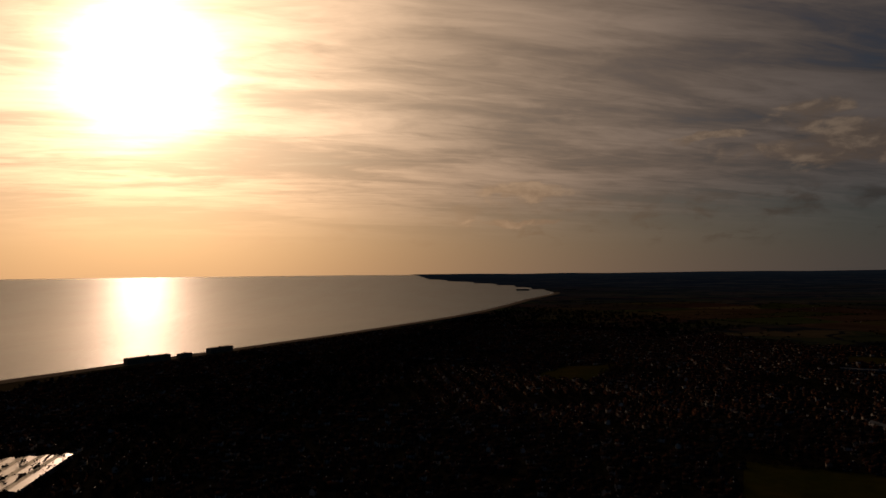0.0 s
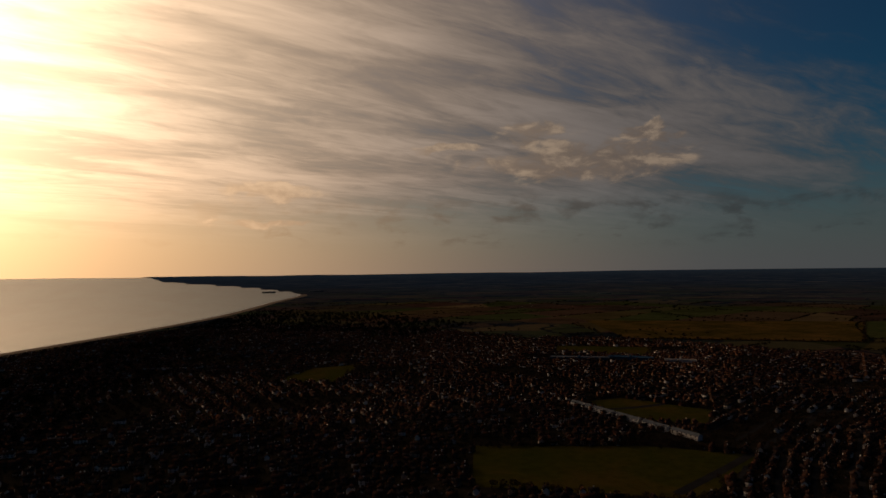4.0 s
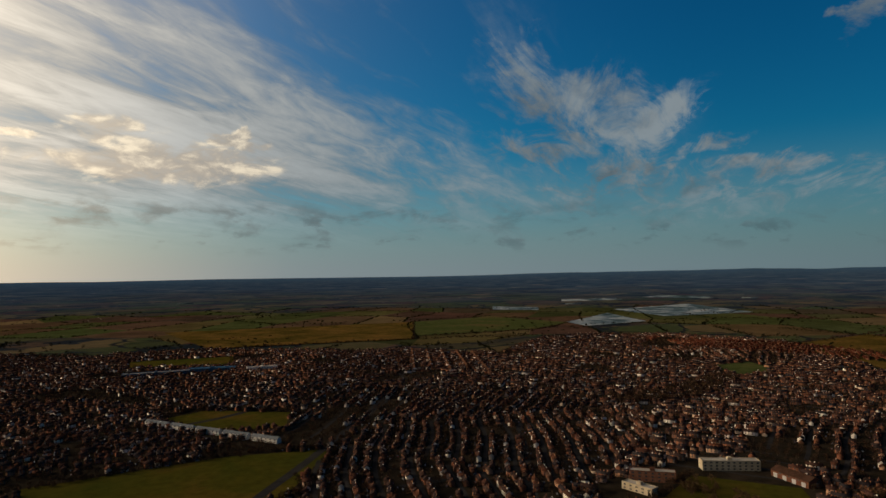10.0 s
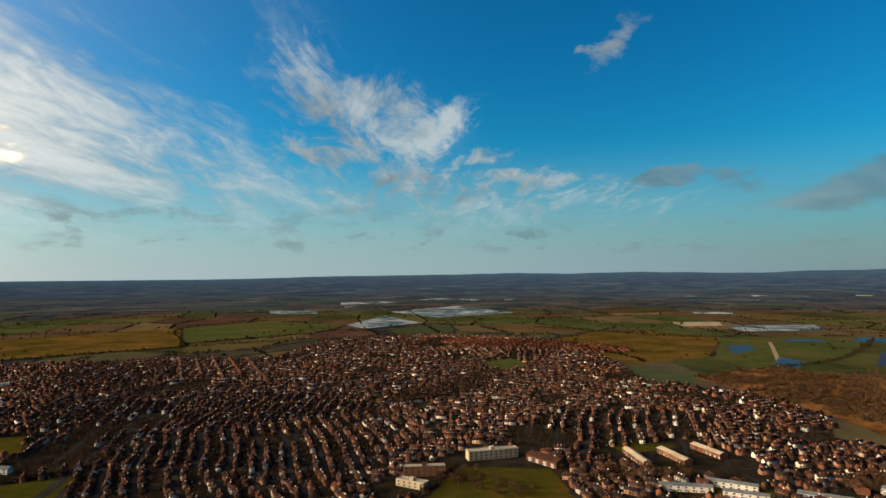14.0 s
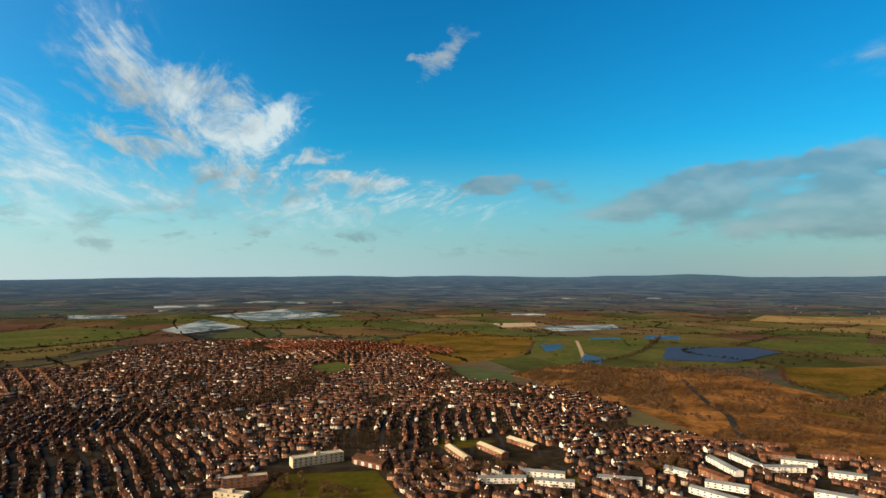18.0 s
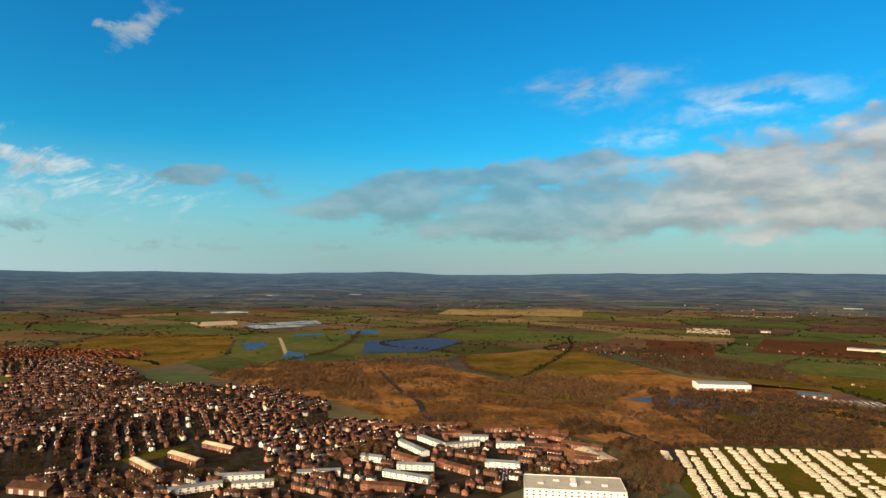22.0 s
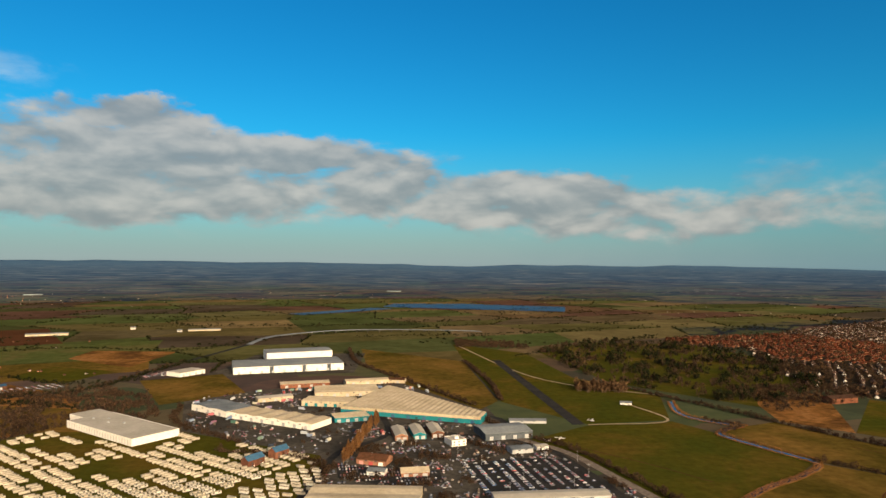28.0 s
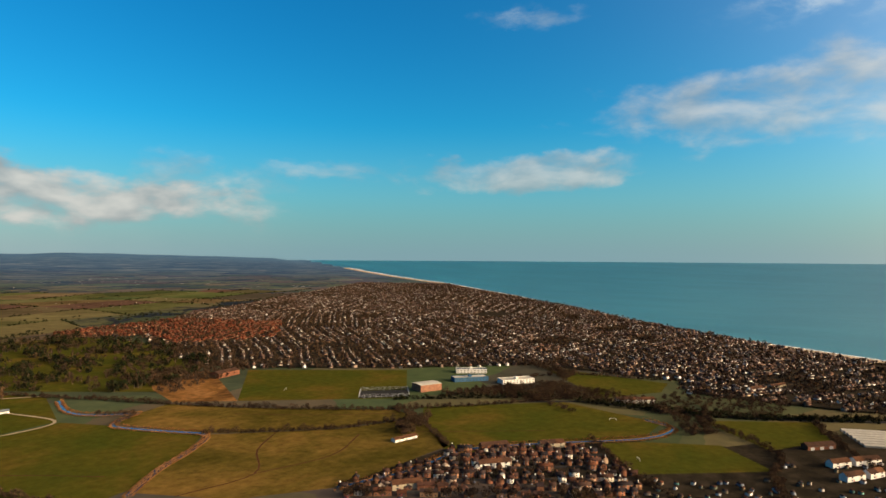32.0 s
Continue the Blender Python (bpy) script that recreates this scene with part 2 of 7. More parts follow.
# ---- materials ----
def material(name, stops, scale=0.05, rough=0.85, by="noise", wear=0.3, fine=1.0, bump=0.0, metal=0.0, spec=0.0, mixin=0.35):
    """A surface whose colour runs over stops, by a coarse noise or at random from piece to piece, with finer stains over it."""
    m = bpy.data.materials.new(name)
    m.use_nodes = True
    n = Nodes(m.node_tree)
    p = n.add("ShaderNodeNewGeometry").outputs["Position"]
    coarse = n.step(n.noise(p, scale, 5.0, 0.6, 0.4), 0.25, 0.75)
    if by == "island":
        f = n.add("ShaderNodeNewGeometry").outputs["Random Per Island"]
    elif by == "object":
        f = n.add("ShaderNodeObjectInfo").outputs["Random"]
    else:
        f = coarse
    c = n.ramp(f, stops)
    small = n.noise(p, fine, 4.0, 0.65)
    c = n.mix(1.0, c, n.ramp(small, [(0.25, (1 - wear,) * 3), (0.75, (1 + wear * 0.6,) * 3)]), "MULTIPLY")
    if by != "noise":
        c = n.mix(1.0, c, n.ramp(coarse, [(0.0, (1 - mixin,) * 3), (1.0, (1.0 + mixin * 0.4,) * 3)]), "MULTIPLY")
    b = n.add("ShaderNodeBsdfPrincipled")
    n.link(c, b.inputs["Base Color"])
    b.inputs["Roughness"].default_value = rough
    b.inputs["Metallic"].default_value = metal
    b.inputs["Specular IOR Level"].default_value = spec
    if bump:
        k = n.add("ShaderNodeBump")
        k.inputs["Strength"].default_value = bump
        k.inputs["Distance"].default_value = 0.5
        n.link(small, k.inputs["Height"])
        n.link(k.outputs[0], b.inputs["Normal"])
    n.link(b.outputs[0], n.add("ShaderNodeOutputMaterial").inputs[0])
    return m


def patchwork(name):
    """Farmland: fields of grass, plough and stubble with hedges and copses; far off the pattern widens to fit the
    camera's view and haze is painted into the colour.
    """
    m = bpy.data.materials.new(name)
    m.use_nodes = True
    n = Nodes(m.node_tree)
    p = n.add("ShaderNodeNewGeometry").outputs["Position"]
    p = n.vec("MULTIPLY", p, (1, 1, 0))
    d = n.vec("LENGTH", p)
    # widen the pattern outward so fields look right from the camera on compressed land
    u = n.math("DIVIDE", n.math("SUBTRACT", d, 2400.0), 2550.0, clamp=True)
    wide = n.math("DIVIDE", 2400.0, n.math("MULTIPLY_ADD", n.math("POWER", n.math("SUBTRACT", 1.0, u), 1.142), 0.9307, 0.0693))
    q = n.vec("SCALE", p, scale=n.math("DIVIDE", wide, n.math("MAXIMUM", d, 2400.0)))
    mp = n.add("ShaderNodeMapping")
    n.link(q, mp.inputs[0])
    mp.inputs["Rotation"].default_value = (0, 0, 0.5)
    mp.inputs["Scale"].default_value = (0.0034, 0.0046, 0)
    wob = n.add("ShaderNodeTexNoise")
    n.link(mp.outputs[0], wob.inputs["Vector"])
    wob.inputs["Scale"].default_value = 2.5
    v = n.vec("ADD", mp.outputs[0], n.vec("SCALE", wob.outputs["Color"], scale=0.22))
    cell = n.add("ShaderNodeTexVoronoi", distance="CHEBYCHEV")
    cell.inputs["Scale"].default_value = 1.0
    n.link(v, cell.inputs["Vector"])
    edge_ = n.add("ShaderNodeTexVoronoi", feature="DISTANCE_TO_EDGE")
    edge_.inputs["Scale"].default_value = 1.0
    n.link(v, edge_.inputs["Vector"])
    rnd_ = n.add("ShaderNodeSeparateColor")
    n.link(cell.outputs["Color"], rnd_.inputs[0])
    c = n.ramp(rnd_.outputs[0], [(0.0, (0.028, 0.030, 0.010)), (0.20, (0.034, 0.044, 0.012)), (0.36, (0.050, 0.038, 0.015)), (0.50, (0.052, 0.028, 0.020)),
                                 (0.64, (0.030, 0.026, 0.014)), (0.82, (0.078, 0.056, 0.022)), (1.0, (0.034, 0.038, 0.013))])
    fine = n.noise(q, 0.03, 6.0, 0.65)
    c = n.mix(1.0, c, n.ramp(fine, [(0.25, (0.65, 0.68, 0.65)), (0.75, (1.25, 1.2, 1.15))]), "MULTIPLY")
    copse = n.step(n.noise(q, 0.0032, 7.0, 0.66, 0.6), 0.53, 0.58)
    c = n.mix(n.math("MULTIPLY", copse, n.step(d, 1400.0, 1800.0)), c, (0.008, 0.009, 0.009))
    ragged = n.math("ADD", edge_.outputs["Distance"], n.math("MULTIPLY", n.noise(q, 0.02, 3.0), 0.06))
    c = n.mix(n.math("MULTIPLY", n.step(ragged, 0.060, 0.044), n.step(d, 1200.0, 1600.0)), c, (0.009, 0.008, 0.007))
    # houses, sheds and glasshouses of far villages, too small to tell apart
    dots = n.add("ShaderNodeTexVoronoi")
    n.feed(dots.inputs["Vector"], n.vec("MULTIPLY", q, (0.022, 0.022, 0.0)))
    dots.inputs["Scale"].default_value = 1.0
    pick = n.add("ShaderNodeSeparateColor")
    n.link(dots.outputs["Color"], pick.inputs[0])
    town = n.step(n.noise(q, 0.00055, 4.0, 0.6, 0.4), 0.52, 0.62)
    dot = n.math("MULTIPLY", n.math("MULTIPLY", n.step(dots.outputs["Distance"], 0.30, 0.22), n.step(pick.outputs[0], 0.55, 0.6)), town)
    roof_c = n.ramp(pick.outputs[1], [(0.0, (0.05, 0.03, 0.022)), (0.5, (0.11, 0.075, 0.055)), (0.8, (0.20, 0.18, 0.15)), (1.0, (0.34, 0.33, 0.31))])
    c = n.mix(n.math("MULTIPLY", dot, n.step(d, 2450.0, 2700.0)), c, roof_c)
    # outermost country: haze painted into base colour as dark cool cover, few pale clearings
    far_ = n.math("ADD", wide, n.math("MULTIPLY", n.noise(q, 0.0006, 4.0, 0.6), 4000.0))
    hazed_cover = n.ramp(n.math("ADD", n.math("MULTIPLY", n.noise(q, 0.0022, 8.0, 0.72), 0.75), n.math("MULTIPLY", rnd_.outputs[1], 0.25)),
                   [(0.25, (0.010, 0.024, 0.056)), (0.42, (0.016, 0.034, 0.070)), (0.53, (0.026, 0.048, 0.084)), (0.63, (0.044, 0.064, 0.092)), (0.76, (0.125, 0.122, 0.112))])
    c = n.mix(n.math("MULTIPLY", n.step(far_, 2600.0, 11500.0), 0.94), c, hazed_cover)
    # flat blue mixed in with distance, standing in for haze
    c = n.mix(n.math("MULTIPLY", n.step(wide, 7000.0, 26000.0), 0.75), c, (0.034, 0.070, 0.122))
    b = n.add("ShaderNodeBsdfPrincipled")
    n.link(c, b.inputs["Base Color"])
    b.inputs["Roughness"].default_value = 0.95
    b.inputs["Specular IOR Level"].default_value = 0.0
    n.link(b.outputs[0], n.add("ShaderNodeOutputMaterial").inputs[0])
    return m


def water(name, deep, rough=0.12, scale=0.25, bump=0.5):
    m = bpy.data.materials.new(name)
    m.use_nodes = True
    n = Nodes(m.node_tree)
    p = n.add("ShaderNodeNewGeometry").outputs["Position"]
    mp = n.add("ShaderNodeMapping")
    n.link(p, mp.inputs[0])
    mp.inputs["Rotation"].default_value = (0, 0, radians(28))
    mp.inputs["Scale"].default_value = (1.0, 0.35, 1.0)
    wave = n.noise(mp.outputs[0], scale, 5.0, 0.6, 0.3)
    swell = n.noise(mp.outputs[0], scale * 0.08, 4.0, 0.55)
    k = n.add("ShaderNodeBump")
    k.inputs["Strength"].default_value = bump
    k.inputs["Distance"].default_value = 1.0
    n.link(n.math("ADD", wave, n.math("MULTIPLY", swell, 3.0)), k.inputs["Height"])
    b = n.add("ShaderNodeBsdfPrincipled")
    b.inputs["Roughness"].default_value = rough
    b.inputs["IOR"].default_value = 1.33
    c = n.mix(n.step(swell, 0.35, 0.65), deep, tuple(x * 1.35 for x in deep))
    n.link(c, b.inputs["Base Color"])
    n.link(k.outputs[0], b.inputs["Normal"])
    n.link(b.outputs[0], n.add("ShaderNodeOutputMaterial").inputs[0])
    return m


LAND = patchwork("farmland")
SEA = water("sea_water", (0.014, 0.062, 0.072), 0.37, 0.08, 0.7)
POND = water("pond_water", (0.016, 0.028, 0.046), 0.16, 0.4, 0.06)
POOL = water("flood_water", (0.010, 0.020, 0.032), 0.45, 0.4, 0.10)
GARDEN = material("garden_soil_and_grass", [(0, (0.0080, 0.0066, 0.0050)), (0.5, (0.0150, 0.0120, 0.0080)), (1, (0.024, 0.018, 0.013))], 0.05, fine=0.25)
GRASS = material("mown_grass", [(0, (0.0240, 0.0280, 0.0042)), (0.6, (0.0360, 0.0320, 0.0050)), (1, (0.0560, 0.0360, 0.0075))], 0.010, wear=0.35, fine=0.10)
PASTURE = material("winter_pasture", [(0, (0.0300, 0.0400, 0.0120)), (0.6, (0.0420, 0.0480, 0.0150)), (1, (0.0620, 0.0490, 0.0190))], 0.006, wear=0.4, fine=0.05)
STUBBLE = material("dry_stubble", [(0, (0.080, 0.058, 0.026)), (1, (0.150, 0.105, 0.048))], 0.006, wear=0.35, fine=0.05)
MEADOW = material("rough_meadow", [(0, (0.0300, 0.0240, 0.0045)), (0.45, (0.0560, 0.0380, 0.0085)), (1, (0.1000, 0.0560, 0.0150))], 0.009, wear=0.45, fine=0.10)
RUSSET = material("dead_bracken", [(0, (0.0320, 0.0150, 0.0070)), (0.35, (0.0660, 0.0320, 0.0110)), (0.55, (0.1120, 0.0520, 0.0160)), (1, (0.1600, 0.0780, 0.0280))], 0.010, wear=0.6, fine=0.10)
PLOUGH = material("ploughed_earth", [(0, (0.0319, 0.0143, 0.0077)), (1, (0.0484, 0.0209, 0.011))], 0.01, wear=0.25, fine=0.12)
SAND = material("shingle_beach", [(0, (0.165, 0.1275, 0.09)), (1, (0.27, 0.2175, 0.1575))], 0.05, fine=0.4)
FOAM = material("surf_foam", [(0, (0.55, 0.55, 0.53)), (1, (0.8, 0.8, 0.78))], 0.08, fine=0.5)
TARMAC = material("asphalt", [(0, (0.0132, 0.0132, 0.0144)), (1, (0.024, 0.0228, 0.0222))], 0.05, fine=0.6)
YARD = material("concrete_yard", [(0, (0.02503, 0.02288, 0.02002)), (1, (0.05363, 0.04719, 0.03932))], 0.02, fine=0.15, wear=0.45)
PATH_M = material("gravel_path", [(0, (0.15, 0.115, 0.075)), (1, (0.21, 0.165, 0.11))], 0.1)
WALLS = material("house_walls", [(0, (0.54, 0.50, 0.43)), (0.09, (0.58, 0.54, 0.47)), (0.12, (0.18, 0.074, 0.040)), (0.45, (0.105, 0.048, 0.030)), (0.75, (0.155, 0.074, 0.040)), (0.90, (0.26, 0.15, 0.09)), (0.96, (0.46, 0.38, 0.29)), (1, (0.54, 0.50, 0.43))],
                 0.2, by="island", wear=0.15, fine=1.5)
ROOFS = material("roof_tiles", [(0, (0.014, 0.012, 0.013)), (0.3, (0.036, 0.019, 0.014)), (0.5, (0.016, 0.015, 0.017)), (0.7, (0.058, 0.024, 0.014)), (0.85, (0.020, 0.018, 0.019)), (1, (0.042, 0.024, 0.018))],
                 0.2, by="island", wear=0.3, fine=2.0, bump=0.3)
WALLS_O = material("house_wall_finish", [(0, (0.54, 0.50, 0.43)), (0.09, (0.58, 0.54, 0.47)), (0.12, (0.18, 0.074, 0.040)), (0.45, (0.105, 0.048, 0.030)), (0.75, (0.155, 0.074, 0.040)), (0.90, (0.26, 0.15, 0.09)), (0.96, (0.46, 0.38, 0.29)), (1, (0.54, 0.50, 0.43))],
                   0.2, by="object", wear=0.15, fine=1.5)
ROOFS_O = material("house_roof_tiles", [(0, (0.014, 0.012, 0.013)), (0.3, (0.036, 0.019, 0.014)), (0.5, (0.016, 0.015, 0.017)), (0.7, (0.058, 0.024, 0.014)), (0.85, (0.020, 0.018, 0.019)), (1, (0.042, 0.024, 0.018))],
                   0.2, by="object", wear=0.3, fine=2.0, bump=0.3)
RED_WALL = material("red_estate_brick", [(0, (0.0975, 0.03375, 0.018)), (0.6, (0.1275, 0.04875, 0.0255)), (1, (0.225, 0.15, 0.0975))], 0.2, by="island", wear=0.15)
RED_ROOF = material("red_estate_tiles", [(0, (0.04046, 0.01061, 0.005712)), (1, (0.06188, 0.01714, 0.008976))], 0.2, by="island", wear=0.25)
WHITE = material("white_render", [(0, (0.3949, 0.3752, 0.3423)), (1, (0.474, 0.4542, 0.4213))], 0.2, wear=0.15, fine=0.8)
BRICK = material("red_brick", [(0, (0.068, 0.0304, 0.0192)), (0.5, (0.12, 0.0496, 0.0288)), (1, (0.184, 0.096, 0.06))], 0.3, by="object", wear=0.2, fine=2.0)
TILE = material("orange_tiles", [(0, (0.03375, 0.0195, 0.01425)), (0.6, (0.05625, 0.027, 0.01575)), (1, (0.08625, 0.039, 0.021))], 0.2, by="object", wear=0.3, fine=1.5)
SLATE = material("grey_roof_sheet", [(0, (0.065, 0.075, 0.085)), (1, (0.11, 0.12, 0.13))], 0.05, wear=0.2, fine=0.4, rough=0.6)
CREAM = material("weathered_cream_roof", [(0, (0.2252, 0.1855, 0.1259)), (1, (0.3047, 0.2583, 0.1855))], 0.04, wear=0.22, fine=0.25, rough=0.7)
PALE = material("pale_roof_membrane", [(0, (0.1982, 0.184, 0.1557)), (1, (0.2548, 0.2359, 0.2029))], 0.04, wear=0.15, fine=0.3, rough=0.7)
TEAL = material("teal_cladding", [(0, (0.0084, 0.084, 0.1008)), (1, (0.0168, 0.1176, 0.1344))], 0.1, wear=0.15)
BLUE_CLAD = material("blue_cladding", [(0, (0.0175, 0.049, 0.091)), (1, (0.035, 0.077, 0.126))], 0.1, wear=0.15)
GREY_WALL = material("grey_cladding", [(0, (0.18, 0.186, 0.192)), (1, (0.252, 0.258, 0.264))], 0.1, wear=0.15)
GLASS = material("window_glass", [(0, (0.02, 0.025, 0.03)), (1, (0.05, 0.055, 0.06))], 0.5, rough=0.12, spec=0.6, wear=0.1)
DOOR = material("painted_doors", [(0, (0.05, 0.07, 0.12)), (0.4, (0.30, 0.05, 0.04)), (0.7, (0.60, 0.58, 0.55)), (1, (0.06, 0.14, 0.08))], by="object", rough=0.5)
CARAVAN = material("caravan_cream_panels", [(0, (0.2682, 0.2331, 0.1749)), (0.5, (0.3264, 0.2973, 0.2448)), (1, (0.3731, 0.3556, 0.3147))], 0.3, by="object", wear=0.1, rough=0.5)
CARAVAN_TOP = material("caravan_roof_sheet", [(0, (0.1658, 0.145, 0.1078)), (1, (0.2403, 0.2196, 0.1782))], 0.3, by="object", wear=0.15, rough=0.5)
CAR = material("car_paint", [(0, (0.02, 0.02, 0.025)), (0.25, (0.12, 0.12, 0.13)), (0.42, (0.03, 0.05, 0.12)), (0.55, (0.22, 0.22, 0.22)), (0.62, (0.22, 0.02, 0.02)), (0.78, (0.05, 0.06, 0.08)), (0.9, (0.08, 0.08, 0.09)), (1, (0.40, 0.40, 0.40))],
               by="object", rough=0.25, spec=0.6, wear=0.05, mixin=0.1)
RUBBER = material("tyre_rubber", [(0, (0.015, 0.015, 0.015)), (1, (0.03, 0.03, 0.03))], 1.0)
BARK = material("bark", [(0, (0.045, 0.032, 0.022)), (1, (0.09, 0.065, 0.045))], 0.8)
TWIGS = material("bare_twigs", [(0, (0.013, 0.010, 0.008)), (0.5, (0.022, 0.015, 0.010)), (1, (0.038, 0.022, 0.012))], 0.03, by="object", wear=0.4)
TWIGS_I = material("winter_woodland", [(0, (0.015, 0.012, 0.010)), (0.5, (0.030, 0.019, 0.012)), (1, (0.058, 0.033, 0.018))], 0.03, by="island", wear=0.4)
RUST_I = material("russet_scrub", [(0, (0.028, 0.017, 0.010)), (0.5, (0.056, 0.033, 0.017)), (1, (0.095, 0.056, 0.028))], 0.03, by="island", wear=0.4)
EVERGREEN = material("dark_evergreen", [(0, (0.0055, 0.0077, 0.00385)), (0.6, (0.00935, 0.01155, 0.00495)), (1, (0.0187, 0.01485, 0.0066))], 0.03, by="island", wear=0.4)
SUBURB_WALL = material("suburb_walls", [(0, (0.46, 0.43, 0.39)), (0.15, (0.54, 0.51, 0.47)), (0.20, (0.16, 0.095, 0.065)), (0.5, (0.105, 0.062, 0.046)), (0.75, (0.17, 0.11, 0.078)), (0.88, (0.30, 0.23, 0.17)), (1, (0.52, 0.48, 0.42))], 0.2, by="island", wear=0.15)
SUBURB_ROOF = material("suburb_tiles", [(0, (0.022, 0.020, 0.021)), (0.4, (0.050, 0.032, 0.025)), (0.7, (0.030, 0.027, 0.028)), (1, (0.066, 0.036, 0.026))], 0.2, by="island", wear=0.3)


# ---- mesh helpers ----
def link(name, verts, faces, mats, index=None, parent=None, smooth=False):
    me = bpy.data.meshes.new(name)
    me.from_pydata([tuple(v) for v in verts], [], faces)
    for m in mats if isinstance(mats, (list, tuple)) else [mats]:
        me.materials.append(m)
    if index is not None:
        me.polygons.foreach_set("material_index", np.array(index, dtype=np.int32))
    if smooth:
        me.polygons.foreach_set("use_smooth", [True] * len(faces))
    me.update()
    ob = new(name, me)
    if parent:
        ob.parent = parent
    return ob


class Shape:
    """Vertices and faces gathered piece by piece."""

    def __init__(self):
        self.v, self.f, self.i = [], [], []

    def add(self, verts, faces, mat=0):
        k = len(self.v)
        self.v += [tuple(map(float, p)) for p in verts]
        self.f += [tuple(j + k for j in f) for f in faces]
        self.i += [mat] * len(faces)
        return self

    def box(self, x0, x1, y0, y1, z0, z1, mat=0):
        p = [(x, y, z) for z in (z0, z1) for x, y in ((x0, y0), (x1, y0), (x1, y1), (x0, y1))]
        return self.add(p, [(3, 2, 1, 0), (4, 5, 6, 7), (0, 1, 5, 4), (1, 2, 6, 5), (2, 3, 7, 6), (3, 0, 4, 7)], mat)

    def gable(self, x0, x1, y0, y1, z0, z1, rise, mat=0):
        """Walls with pointed ends under a ridge along x."""
        ym = (y0 + y1) / 2
        p = [(x0, y0, z0), (x1, y0, z0), (x1, y1, z0), (x0, y1, z0), (x0, y0, z1), (x1, y0, z1), (x1, y1, z1), (x0, y1, z1), (x0, ym, z1 + rise), (x1, ym, z1 + rise)]
        return self.add(p, [(0, 1, 5, 4), (2, 3, 7, 6), (1, 2, 6, 9, 5), (3, 0, 4, 8, 7)], mat)

    def chevron(self, x0, x1, y0, y1, z1, rise, over=0.35, thick=0.22, mat=0):
        """A pitched roof of two slabs that meet at a ridge along x."""
        ym, s = (y0 + y1) / 2, rise / ((y1 - y0) / 2)
        a, b, lo = y0 - over, y1 + over, z1 - over * s
        sec = [(a, lo), (ym, z1 + rise), (b, lo), (b, lo + thick), (ym, z1 + rise + thick), (a, lo + thick)]
        p = [(x, y, z) for x in (x0 - over, x1 + over) for y, z in sec]
        return self.add(p, [(j, (j + 1) % 6, (j + 1) % 6 + 6, j + 6) for j in range(6)] + [(5, 4, 1, 0), (4, 3, 2, 1), (6, 7, 10, 11), (7, 8, 9, 10)], mat)

    def hip(self, x0, x1, y0, y1, z1, rise, over=0.35, mat=0):
        x0, x1, y0, y1 = x0 - over, x1 + over, y0 - over, y1 + over
        ym, d = (y0 + y1) / 2, (y1 - y0) / 2
        d = min(d, (x1 - x0) * 0.42)
        p = [(x0, y0, z1), (x1, y0, z1), (x1, y1, z1), (x0, y1, z1), (x0 + d, ym, z1 + rise), (x1 - d, ym, z1 + rise)]
        return self.add(p, [(0, 1, 5, 4), (1, 2, 5), (2, 3, 4, 5), (3, 0, 4), (3, 2, 1, 0)], mat)

    def cone(self, a, b, ra, rb, n=5, mat=0):
        a, b = Vector(a), Vector(b)
        q = (b - a).to_track_quat("Z", "Y")
        p = [a + q @ Vector((ra * math.cos(t), ra * math.sin(t), 0)) for t in np.arange(n) * 2 * math.pi / n]
        p += [b + q @ Vector((rb * math.cos(t), rb * math.sin(t), 0)) for t in np.arange(n) * 2 * math.pi / n]
        return self.add(p, [(j, (j + 1) % n, (j + 1) % n + n, j + n) for j in range(n)] + [tuple(range(n, 2 * n))], mat)


def part(name, shape, mat, parent, label="", smooth=False):
    ob = link(name, shape.v, shape.f, mat, None if not isinstance(mat, (list, tuple)) else shape.i, parent, smooth)
    return tagged(ob, label) if label else ob


def base(name, label, category, group="", at=(0, 0, 0), turn=0.0, kind=""):
    ob = new(name)
    ob.empty_display_size = 1.0
    ob.matrix_basis = pose(*at, 0, 0, turn)
    return tagged(ob, label, category, group, kind)


